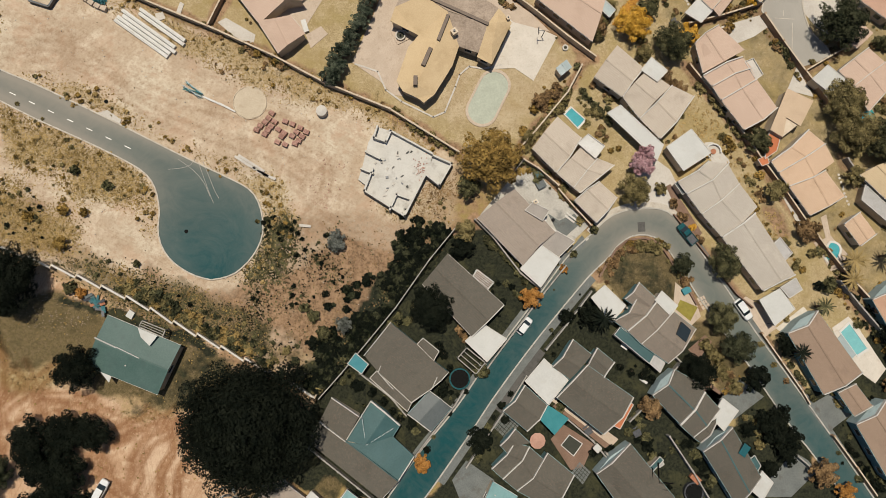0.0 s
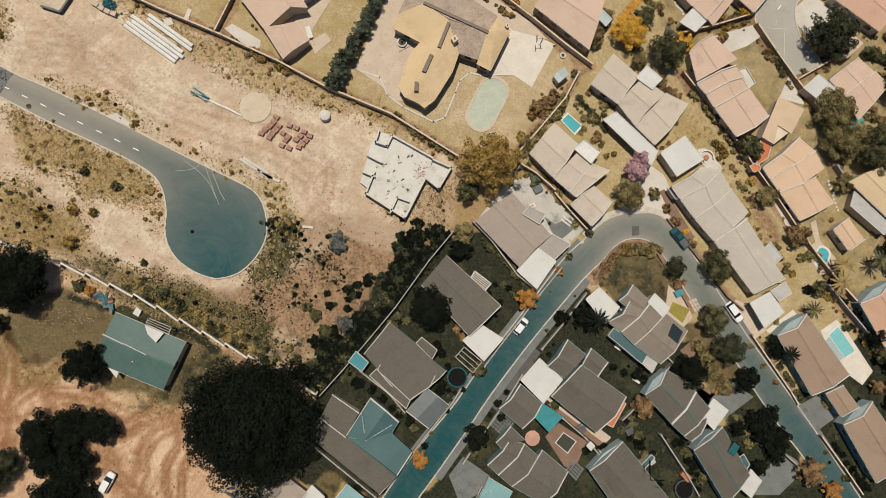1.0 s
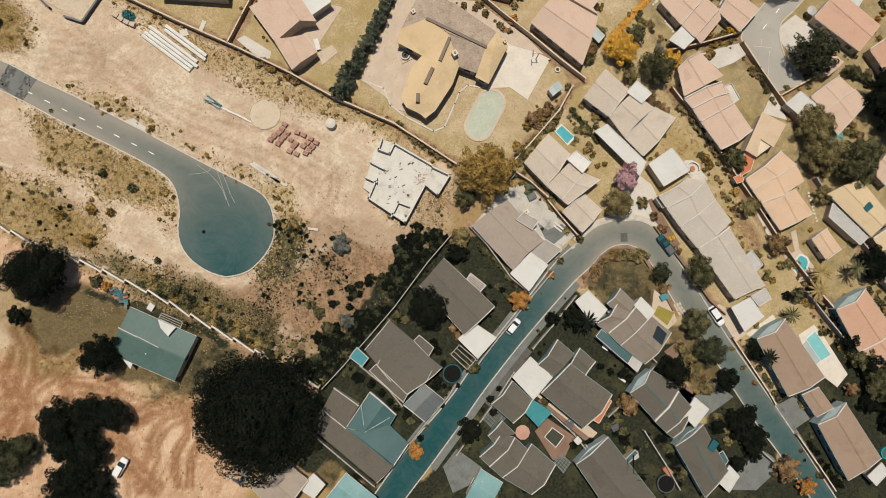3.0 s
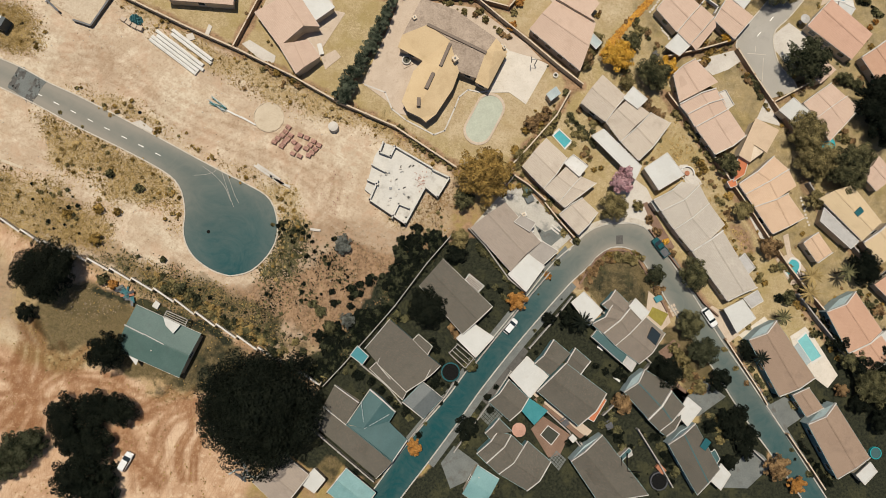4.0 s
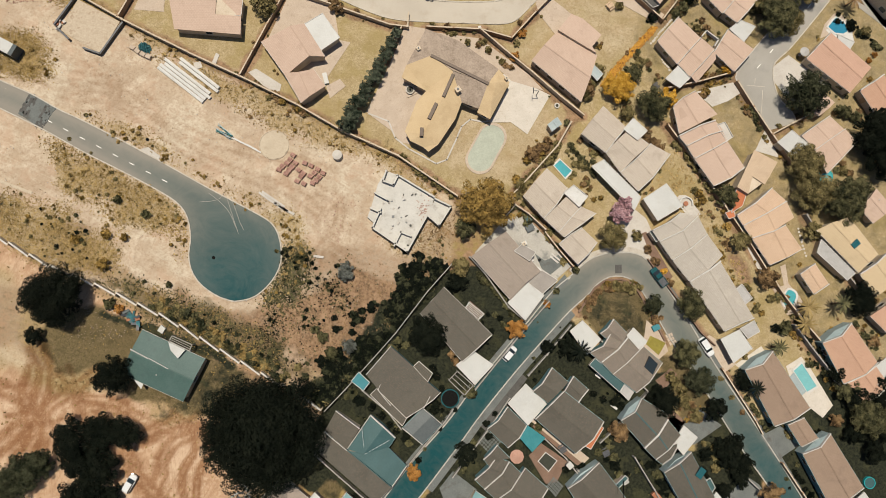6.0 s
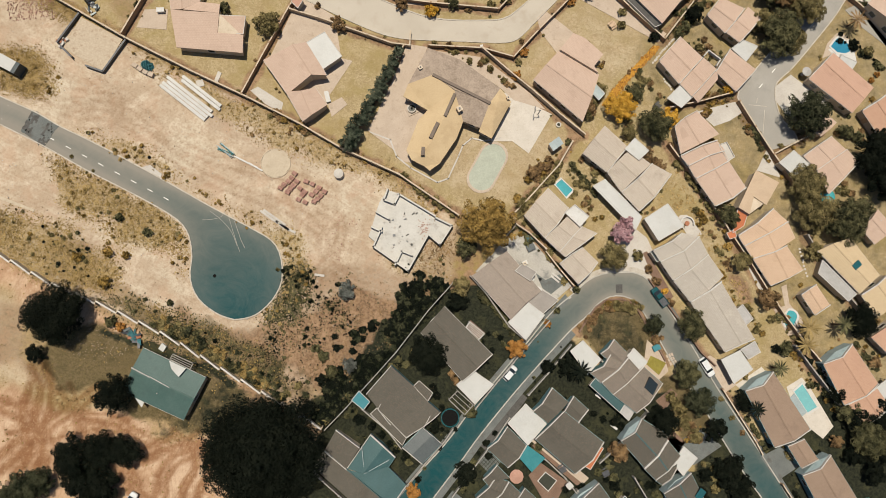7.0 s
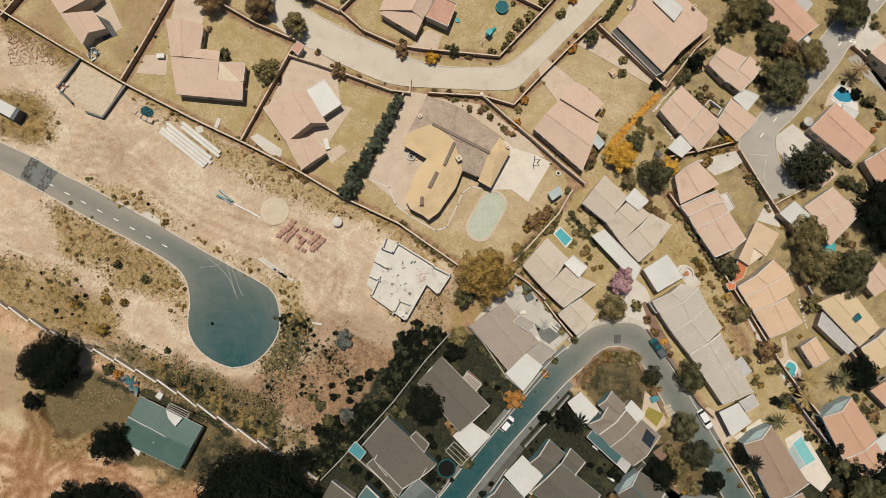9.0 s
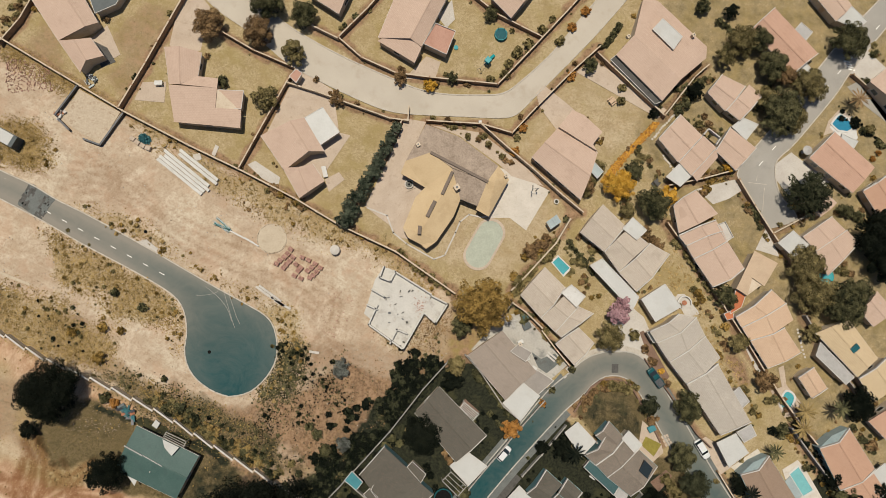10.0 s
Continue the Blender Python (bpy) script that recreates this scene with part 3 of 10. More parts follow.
def roof_slopes(house, polys, tile, wall=None):
    """Roof planes given corner by corner with their heights, on walls of their own outline."""
    for poly in polys:
        q = [Vector(v) for v in poly]
        FOOTPRINTS.append([tuple(v[:2]) for v in poly])
        if sum(a.x * b.y - b.x * a.y for a, b in zip(q, q[1:] + q[:1])) < 0:
            q = q[::-1]
        bm = bmesh.new()
        faces = hexa(bm, [(v.x, v.y, v.z - 0.16) for v in q], [tuple(v) for v in q])
        bm.normal_update()
        slope_uv(bm, faces[1:2])
        bmesh.ops.triangulate(bm, faces=faces[:2])
        part("roof", bm, tile, house)
        mid = sum(q, Vector((0, 0, 0))) / len(q)
        w = [v + (mid - v).normalized() * (0.5 if v.z < 3.2 else 0.05) for v in q]
        bm = bmesh.new()
        bmesh.ops.triangulate(bm, faces=hexa(bm, [(v.x, v.y, -0.1) for v in w], [(v.x, v.y, o.z - 0.3) for v, o in zip(w, q)])[:2])
        part("wall", bm, wall or PLASTER, house)
        low = [(a, b) for a, b, c, d in zip(w, w[1:] + w[:1], q, q[1:] + q[:1]) if c.z < 3.2 and d.z < 3.2 and (b - a).length > 2.5]
        for a, b in low:
            wall_opening(house, a, b, (b - a).length / 2, 0.9, 1.4, 1.1)
    return house


def lean_roof(house, pts, eave, rise, way, tile, wall=None):
    """One sloping roof plane over any outline; it climbs from its eave along way."""
    d = Vector(way).normalized()
    run = [Vector(v).dot(d) for v in pts]
    lo, hi = min(run), max(run)
    return roof_slopes(house, [[(*v, eave + rise * (r - lo) / (hi - lo)) for v, r in zip(pts, run)]], tile, wall)


def roof_line(house, pts, z, width, name, mat, up=0.3):
    """A raised strip on a roof: a parapet, a flashing or a lantern."""
    bm = bmesh.new()
    for a, b in zip(pts, pts[1:]):
        bar(bm, a, b, width * 0.8, z - 0.5, z + up, over=width * 0.25)
    return part(name, bm, mat, house)


def flat(house, quad, height=2.7, mat=None, wall=None, lip=0.16, open_sides=False, name="flat_roof"):
    """A flat roof with a raised lip, on walls or on posts."""
    FOOTPRINTS.append([tuple(p) for p in quad])
    q = [Vector(p) for p in ccw(quad)]
    bm = bmesh.new()
    f = prism(bm, quad, height - 0.14, height)
    bm.normal_update()
    slope_uv(bm, [f[1]])
    roof = part(name, bm, mat or SHEET_WHITE, house)
    bm = bmesh.new()
    for a, b in zip(q, q[1:] + q[:1]):
        bar(bm, a, b, 0.12, height - 0.22, height + lip * 0.5)
    part("fascia", bm, TRIM, house)
    c = sum(q, Vector((0, 0))) / len(q)
    w = [p + (c - p).normalized() * 0.35 for p in q]
    if open_sides:
        for p in w:
            bm = bmesh.new()
            disc(bm, p, 0.07, -0.05, height - 0.14, 10)
            part("post", bm, STEEL, house)
    else:
        bm = bmesh.new()
        prism(bm, [tuple(p) for p in w], -0.1, height - 0.142)
        part("wall", bm, wall or PLASTER, house)
    return house


def house(label):
    return thing("house", label, "house")


def carport(quad, height=2.5, mat=None, label="white sheet-roofed carport on steel posts beside the driveway"):
    ob = thing("carport", label, "carport")
    flat(ob, quad, height, mat, open_sides=True)
    q = [Vector(p) for p in quad]
    for k in (1, 2, 3):
        bm = bmesh.new()
        bar(bm, q[0].lerp(q[1], k / 4), q[3].lerp(q[2], k / 4), 0.06, height - 0.26, height - 0.145)
        part("rafter", bm, STEEL, ob)
    return ob


def chimney(parent, at, base, height=0.9, size=0.6, mat=None):
    bm = bmesh.new()
    box(bm, pose(at[0], at[1], base + height / 2, 0, 0, 35), size, size, height)
    box(bm, pose(at[0], at[1], base + height, 0, 0, 35), size + 0.16, size + 0.16, 0.1)
    ob = part("chimney", bm, mat or PLASTER, parent)
    bm = bmesh.new()
    disc(bm, at, size * 0.22, base + height + 0.05, base + height + 0.3, 12)
    part("flue", bm, STEEL, ob)


WALL_LINES, PLANTED = [], []


# ---- ground works ----
HARD = []


def slab(name, pts, mat, top=0.05, label="", step=0.0):
    HARD.append([tuple(p) for p in pts])
    bm = bmesh.new()
    prism(bm, pts, -0.15, top)
    ob = new(name, mesh_of(bm, name, mat))
    return tagged(ob, label or "thin paved slab on the ground", "paving", kind="structure")


def lane(name, left, right, mat, top=0.04, label="", kerbs=(True, True), n=90, kerb_mat=None, dust_and_light=()):
    """A street between two edge lines, each with a raised kerb of short stones."""
    a, b = even(smooth(left), n), even(smooth(right), n)
    HARD.append([tuple(p) for p in a] + [tuple(p) for p in b[::-1]])
    bm = bmesh.new()
    rows = []
    for p, q in zip(a, b):
        rows.append([bm.verts.new((*p.lerp(q, t), top + 0.05 * math.sin(math.pi * t))) for t in (0, 0.25, 0.5, 0.75, 1)]
                    + [bm.verts.new((*q, -0.3)), bm.verts.new((*p, -0.3))])
    for r, s in zip(rows, rows[1:]):
        for k in range(7):
            bm.faces.new((r[k], r[(k + 1) % 7], s[(k + 1) % 7], s[k]))
    bmesh.ops.recalc_face_normals(bm, faces=bm.faces)
    road = tagged(new(name, mesh_of(bm, name, mat)), label, "road", kind="structure")
    if dust_and_light:
        d = road.data.attributes.new("dust_and_light", "FLOAT", "POINT")
        along = np.interp(np.linspace(0, 1, n), [p for p, _ in dust_and_light], [v for _, v in dust_and_light])
        d.data.foreach_set("value", (np.repeat(along, 7) * np.tile([1.3, 1.0, 0.85, 1.0, 1.3, 1, 1], n) + np.tile([0.08, 0, 0, 0, 0.08, 0, 0], n)).astype(np.float32))
    for flag, edge in zip(kerbs, (a, b)):
        if flag:
            kerb_line(edge, kerb_mat)
    return road


def verge(edge, width, mat, side=1, label="narrow paved verge beside the street"):
    """A paved strip along a street's edge, laid on one side of it."""
    a = even(smooth(edge), 60)
    b = []
    for i, p in enumerate(a):
        d = (a[min(i + 1, 59)] - a[max(i - 1, 0)]).normalized()
        b.append(p + Vector((-d.y, d.x)) * side * width)
    bm = bmesh.new()
    rows = [[bm.verts.new((*p, 0.07)), bm.verts.new((*q, 0.06)), bm.verts.new((*q, -0.15))] for p, q in zip(a, b)]
    for r, s in zip(rows, rows[1:]):
        for k in range(2):
            bm.faces.new((r[k], r[k + 1], s[k + 1], s[k]))
    bmesh.ops.recalc_face_normals(bm, faces=bm.faces)
    return tagged(new("pavement_verge", mesh_of(bm, "pavement_verge", mat)), label, "pavement", kind="structure")


def kerb_line(edge, mat=None, width=0.26, height=0.15):
    kerb = tagged(new("kerb"), "pale concrete kerb along the street", "kerb", kind="structure")
    bm = bmesh.new()
    pts = even(edge, max(2, int(sum((q - p).length for p, q in zip(edge, edge[1:])) / 1.5)))
    for p, q in zip(pts, pts[1:]):
        d = (q - p) * 0.01
        bar(bm, p + d, q - d, width, -0.2, height)
    part("kerbstones", bm, mat or KERB, kerb)["kind"] = "stuff"


def boundary(pts, height=1.8, thick=0.2, mat=None, label="plastered boundary wall between gardens", pier=True, cap=None, name="boundary_wall", shrubs=""):
    ob = thing(name, label, "wall")
    mat = mat or WALL_BRICK
    height *= 0.85
    pts = [Vector(p) for p in pts]
    WALL_LINES.extend(zip(pts, pts[1:]))
    PLANTED.append((pts, shrubs))
    for p, q in zip(pts, pts[1:]):
        n = max(1, round((q - p).length / 6))
        for k in range(n):
            a, b = p.lerp(q, k / n), p.lerp(q, (k + 1) / n)
            d = (b - a).normalized() * 0.01
            h = height + random.uniform(-0.08, 0.08)
            bm = bmesh.new()
            bar(bm, a + d, b - d, thick, -0.2, h)
            panel = part("wall_panel", bm, mat, ob)
            bm = bmesh.new()
            bar(bm, a + d, b - d, thick + 0.06, h, h + 0.07)
            part("coping", bm, cap or (WALL_CREAM if mat is WALL_BRICK else mat), panel)
            if pier:
                bm = bmesh.new()
                box(bm, pose(a.x, a.y, (h + 0.2) / 2 - 0.1, 0, 0, math.degrees(math.atan2(d.y, d.x))), thick + 0.16, thick + 0.16, h + 0.35)
                part("pier", bm, mat, ob)
    return ob


def stepped_wall(pts, length=4.4, shift=0.55, height=1.7):
    """The estate wall whose panels stand staggered, with a short return at each joint."""
    ob = thing("estate_wall", "pale staggered estate wall with short returns beside scrubland", "wall")
    line = even([Vector(p) for p in pts], max(2, int(sum((Vector(q) - Vector(p)).length for p, q in zip(pts, pts[1:])) / length)))
    for p, q in zip(line, line[1:]):
        d = (q - p).normalized()
        n = Vector((-d.y, d.x))
        a, b = p + n * shift / 2, q - n * shift / 2
        bm = bmesh.new()
        bar(bm, a, b, 0.2, -0.2, height)
        panel = part("wall_panel", bm, WALL_CREAM, ob)
        bm = bmesh.new()
        bar(bm, a, b, 0.34, height, height + 0.08, over=0.1)
        part("coping", bm, TRIM, panel)
        bm = bmesh.new()
        box(bm, pose(b.x + n.x * shift / 2, b.y + n.y * shift / 2, height / 2, 0, 0, math.degrees(math.atan2(n.y, n.x))), shift + 0.2, 0.22, height + 0.2)
        part("pier", bm, WALL_CREAM, ob)
    return ob


def pool(pts, label, water=None, coping=0.45, deck=None):
    """A swimming pool: sunk-looking rim, coping stones round it, water just below."""
    ob = thing("swimming_pool", label, "pool")
    HARD.append([tuple(p) for p in pts])
    ring = [Vector(p) for p in ccw(pts)]
    c = sum(ring, Vector((0, 0))) / len(ring)
    outer = [p + (p - c).normalized() * coping for p in ring]
    bm = bmesh.new()
    k = len(ring)
    lo, hi = [bm.verts.new((*p, 0.0)) for p in ring], [bm.verts.new((*p, 0.16)) for p in ring]
    ho, lo2 = [bm.verts.new((*p, 0.16)) for p in outer], [bm.verts.new((*p, -0.1)) for p in outer]
    for i in range(k):
        j = (i + 1) % k
        bm.faces.new((lo[i], hi[i], hi[j], lo[j]))
        bm.faces.new((hi[i], ho[i], ho[j], hi[j]))
        bm.faces.new((ho[i], lo2[i], lo2[j], ho[j]))
    bmesh.ops.recalc_face_normals(bm, faces=bm.faces)
    part("coping", bm, deck or WHITE, ob)
    bm = bmesh.new()
    prism(bm, [tuple(p) for p in ring], -0.05, 0.08)
    part("water", bm, water or WATER, ob)
    return ob


# ---- plants ----
def crown_mesh(name, radius, lobes, leaves, size, seed, flat_top=0.75):
    rng = np.random.default_rng(seed)
    centres, radii = [], []
    for i in range(lobes):
        a, r = i * 2.39996 + rng.uniform(-0.5, 0.5), radius * (rng.uniform(0.6, 0.78) if lobes < 20 else rng.uniform(0.68, 0.9)) * math.sqrt((i + rng.uniform(0.1, 0.9)) / lobes)
        z = rng.uniform(0.1, 1.05) * math.sqrt(max(0.05, 1 - (r / radius) ** 2)) * radius * flat_top
        centres.append((r * math.cos(a), r * math.sin(a), z))
        radii.append(radius * (rng.uniform(0.26, 0.38) if i < lobes * (0.5 if lobes < 20 else 0.3) else rng.uniform(0.12, 0.24)))
    centres, radii = np.array(centres), np.array(radii)
    pick = rng.choice(lobes, leaves, p=radii ** 2 / (radii ** 2).sum())
    way = rng.normal(size=(leaves, 3))
    way[:, 2] = np.abs(way[:, 2]) * 0.9 + way[:, 2] * 0.25
    way /= np.linalg.norm(way, axis=1, keepdims=True)
    place = centres[pick] + way * (radii[pick] * (rng.uniform(0.45, 1.0, leaves) ** 0.5))[:, None] * [1, 1, 0.85]
    tilt = way + rng.normal(scale=0.42, size=(leaves, 3))
    tilt /= np.linalg.norm(tilt, axis=1, keepdims=True)
    side = np.cross(tilt, rng.normal(size=(leaves, 3)))
    side /= np.linalg.norm(side, axis=1, keepdims=True)
    along = np.cross(tilt, side)
    s = size * rng.uniform(0.55, 1.25, (leaves, 1))
    v = np.stack([place - along * s, place + side * s * 0.55 + tilt * s * 0.2, place + along * s, place - side * s * 0.55 + tilt * s * 0.2], 1).reshape(-1, 3)
    me = bpy.data.meshes.new(name)
    me.from_pydata(v.tolist(), [], np.arange(4 * leaves).reshape(-1, 4).tolist())
    me.materials.append(LEAF["dark"])
    return me


def trunk_mesh(name, height, thick, spread, seed):
    rng = random.Random(seed)
    bm = bmesh.new()

    def limb(a, b, r0, r1, n=7):
        d = (Vector(b) - Vector(a)).normalized()
        x = d.orthogonal().normalized()
        y = d.cross(x)
        ring = [(math.cos(i * 2 * math.pi / n), math.sin(i * 2 * math.pi / n)) for i in range(n)]
        hexa(bm, [Vector(a) + (x * c + y * s) * r0 for c, s in ring], [Vector(b) + (x * c + y * s) * r1 for c, s in ring])
    top = (rng.uniform(-0.1, 0.1) * height, rng.uniform(-0.1, 0.1) * height, height)
    limb((0, 0, -0.2), top, thick, thick * 0.65)
    for k in range(5):
        a = k * 1.256 + rng.uniform(-0.4, 0.4)
        limb(top, (math.cos(a) * spread, math.sin(a) * spread, height + spread * rng.uniform(0.05, 0.3)), thick * 0.5, thick * 0.15)
    me = bpy.data.meshes.new(name)
    bm.to_mesh(me)
    bm.free()
    me.materials.append(BARK)
    return me


CROWNS = {}
for _k, _spec in {"s": (1.0, 16, 230, 0.25), "m": (2.4, 28, 2100, 0.205), "l": (4.6, 50, 9000, 0.20), "x": (9.0, 90, 32000, 0.25), "xx": (12.6, 150, 80000, 0.25)}.items():
    CROWNS[_k] = (_spec[0], [crown_mesh("crown", *_spec, seed=17 * _i + len(_k) + ord(_k[0])) for _i in range(1 if _k == "xx" else 3)],
                  trunk_mesh("trunk", _spec[0] * 0.55, _spec[0] * 0.07, _spec[0] * 0.5, 5 + ord(_k[0])))
WORDS = {"black": "very dark green leafy", "dark": "dark green leafy", "deep": "deep green leafy", "blue": "blue-green needled", "olive": "dusty olive-green", "brown": "reddish-brown leafy", "gold": "golden-olive autumn",
         "yellow": "bright yellow blossoming", "orange": "orange-leaved", "pink": "pink blossoming", "grey": "silver-grey", "straw": "dry straw-coloured", "scrub": "dusty ochre-green"}


def tree(kind, at, radius, lift=None, name=None, where="in a garden", stretch=1.0):
    """A tree or bush whose crown spreads radius metres round the place."""
    key = "s" if radius < 1.55 else "m" if radius < 3.4 else "l" if radius < 6.8 else "x" if radius < 11 else "xx"
    base, metres, stem = CROWNS[key]
    bush = radius < 1.55
    nm = name or ("bush" if bush else "tree")
    ob = thing(nm, f"{WORDS[kind]} {nm.replace('_', ' ')} {where}", nm.split("_")[-1] if "_" in nm else nm, at=(at[0], at[1], 0))
    k = radius / base / 0.96
    c = new("crown", random.choice(metres))
    c.parent = ob
    c.location = (0, 0, (0.05 if bush else 0.35) * radius if lift is None else lift)
    c.rotation_euler = (0, 0, random.uniform(0, 6.28))
    c.scale = (k * random.uniform(0.92, 1.06), k * random.uniform(0.92, 1.06) * stretch, k * random.uniform(0.85, 1.05))
    c.material_slots[0].link = "OBJECT"
    c.material_slots[0].material = LEAF[kind]
    s = new("trunk", stem)
    s.parent = ob
    s.scale = (k, k, k)
    return ob


def shrubbery(name, kind, spots, label, seed):
    """Many small shrubs that nobody could count, as one mesh of leaves."""
    rng = np.random.default_rng(seed)
    full = [np.array([v.co[:] for v in m.vertices]).reshape(-1, 4, 3) for m in CROWNS["s"][1]]
    out = []
    for x, y, r in spots:
        v = full[rng.integers(3)]
        few = v[:: min(3, max(1, int(0.6 / r)))]
        mid = few.mean(1, keepdims=True)
        v = (mid + (few - mid) * (1.0 if r > 0.3 else 1.2)).reshape(-1, 3) * [r * rng.uniform(0.85, 1.1), r * rng.uniform(0.85, 1.1), r * rng.uniform(0.7, 1.0)]
        a = rng.uniform(0, 6.28)
        c, s = math.cos(a), math.sin(a)
        out.append(np.stack([v[:, 0] * c - v[:, 1] * s + x, v[:, 0] * s + v[:, 1] * c + y, v[:, 2]], 1))
    v = np.concatenate(out)
    me = bpy.data.meshes.new(name)
    n = len(v) // 4
    me.vertices.add(len(v))
    me.vertices.foreach_set("co", v.ravel().astype(np.float32))
    me.loops.add(len(v))
    me.loops.foreach_set("vertex_index", np.arange(len(v), dtype=np.int32))
    me.polygons.add(n)
    me.polygons.foreach_set("loop_start", np.arange(0, len(v), 4, dtype=np.int32))
    me.update(calc_edges=True)
    me.materials.append(LEAF[kind])
    return tagged(new(name, me), label, "shrubs", kind="stuff")


def bushes(kind, a, b, n, radius, where="beside a garden wall"):
    a, b = Vector(a), Vector(b)
    for i in range(n):
        p = a.lerp(b, (i + 0.5) / n) + Vector((random.uniform(-0.4, 0.4), random.uniform(-0.4, 0.4)))
        tree(kind, p, radius * random.uniform(0.7, 1.2), where=where)


def palm(at, radius, height, kind="palm"):
    ob = thing("palm_tree", "pale-fronded palm tree in a garden" if kind == "palm" else "dark-fronded palm tree in a garden", "palm tree", at=(at[0], at[1], 0))
    bm = bmesh.new()
    for k in range(6):
        disc(bm, (0.03 * k, 0.02 * k), 0.26 - 0.015 * k, height * k / 6 - 0.1, height * (k + 1) / 6 - 0.1, 9, r1=0.22 - 0.015 * k)
    part("trunk", bm, BARK, ob)
    for k in range(17):
        a = k * 2.4
        drop = 0.1 + 0.6 * (k / 17)
        bm = bmesh.new()
        pts = []
        for i in range(7):
            t = i / 6
            pts.append(Vector((math.cos(a) * radius * t, math.sin(a) * radius * t, height + radius * (0.35 * t - drop * t * t))))
        side = Vector((-math.sin(a), math.cos(a), 0))
        for p, q, i in zip(pts, pts[1:], range(6)):
            bm.faces.new([bm.verts.new(c) for c in (p - side * 0.03, p + side * 0.03, q + side * 0.03, q - side * 0.03)])
            for s in (-1, 1):
                for h in (0.15, 0.5, 0.85):
                    o = p.lerp(q, h)
                    d = (q - p).normalized()
                    w = radius * 0.11 * math.sin(math.pi * (0.12 + 0.85 * (i + h) / 6.4))
                    bm.faces.new([bm.verts.new(c) for c in (o, o + d * 0.16, o + side * s * w + d * w * 0.75 - Vector((0, 0, 0.2 * w)), o + side * s * w * 0.95 + d * w * 0.6 - Vector((0, 0, 0.2 * w)))])
        part("frond", bm, LEAF[kind], ob)
    return ob


# ---- vehicles ----
def car(at, heading, paint, label, pickup=False, length=4.3, width=1.75):
    ob = thing("pickup_truck" if pickup else "car", label, "pickup truck" if pickup else "car", at=(at[0], at[1], 0.06))
    ob.rotation_euler = (0, 0, radians(heading))
    L, W = length, width
    bm = bmesh.new()
    def outline(k, z, shift=0.0):
        return [(shift + k * L / 2 * math.copysign(abs(math.cos(t)) ** 0.42, math.cos(t)), k * W / 2 * math.copysign(abs(math.sin(t)) ** 0.3, math.sin(t)), z) for t in [i * math.pi / 12 + 0.02 for i in range(24)]]
    hexa(bm, outline(0.96, 0.26), outline(1.0, 0.62))
    hexa(bm, outline(1.0, 0.62), outline(0.95, 0.84))
    hexa(bm, outline(0.95, 0.84), outline(0.86, 0.92))
    body = part("body", bm, paint, ob)
    bm = bmesh.new()
    x0, x1 = (-0.02 * L, 0.16 * L) if pickup else (-0.36 * L, 0.1 * L)
    low = [(x0 - 0.32, -W * 0.45, 0.9), (x1 + 0.72, -W * 0.42, 0.9), (x1 + 0.72, W * 0.42, 0.9), (x0 - 0.32, W * 0.45, 0.9)]
    high = [(x0, -W * 0.36, 1.42), (x1, -W * 0.36, 1.42), (x1, W * 0.36, 1.42), (x0, W * 0.36, 1.42)]
    hexa(bm, low, high)
    part("cabin_glass", bm, GLASS, ob, "dark tinted glass")
    bm = bmesh.new()
    box(bm, pose((x0 + x1) / 2, 0, 1.43), x1 - x0 + 0.04, W * 0.74, 0.08, bevel=0.035)
    part("roof", bm, paint, ob)
    if pickup:
        bm = bmesh.new()
        box(bm, pose(-0.29 * L, 0, 0.915), 0.36 * L, W * 0.8, 0.02)
        part("load_bed", bm, STEEL, ob, "dark open load bed")
        bm = bmesh.new()
        for s in (-1, 1):
            box(bm, pose(-0.29 * L, s * W * 0.45, 0.98), 0.38 * L, 0.1, 0.16)
        box(bm, pose(-0.485 * L, 0, 0.98), 0.1, W * 0.95, 0.16)
        part("bed_rail", bm, paint, ob)
    for sx in (-0.31, 0.31):
        for sy in (-1, 1):
            bm = bmesh.new()
            m = pose(sx * L, sy * (W / 2 - 0.08), 0.31, 90, 0, 0)
            bmesh.ops.create_cone(bm, cap_ends=True, segments=16, radius1=0.31, radius2=0.31, depth=0.2, matrix=m)
            wheel = part("wheel", bm, RUBBER, ob)
            bm = bmesh.new()
            bmesh.ops.create_cone(bm, cap_ends=True, segments=12, radius1=0.19, radius2=0.19, depth=0.215, matrix=m)
            part("rim", bm, STEEL, wheel)
    for sy in (-1, 1):
        bm = bmesh.new()
        box(bm, pose(L / 2 - 0.02, sy * W * 0.34, 0.68), 0.08, 0.36, 0.16, bevel=0.02)
        part("headlight", bm, GLASS, ob)
        bm = bmesh.new()
        box(bm, pose(x1 + 0.3, sy * (W / 2 + 0.08), 0.95), 0.12, 0.18, 0.12, bevel=0.02)
        part("wing_mirror", bm, paint, ob)
    return ob


# ---- ground: one sheet to the horizon, its cover mixed by masks ----
def lattice(x, y, seed):
    """Smooth value noise between 0 and 1 on the plane."""
    i, j = np.floor(x).astype(int), np.floor(y).astype(int)
    fx, fy = x - i, y - j
    fx, fy = fx * fx * (3 - 2 * fx), fy * fy * (3 - 2 * fy)

    def h(a, b):
        n = (a * 374761393 + b * 668265263 + seed * 974711) & 0x7FFFFFFF
        n = ((n ^ (n >> 13)) * 1274126177) & 0x7FFFFFFF
        return (n % 10007) / 10007.0
    return (h(i, j) * (1 - fx) + h(i + 1, j) * fx) * (1 - fy) + (h(i, j + 1) * (1 - fx) + h(i + 1, j + 1) * fx) * fy


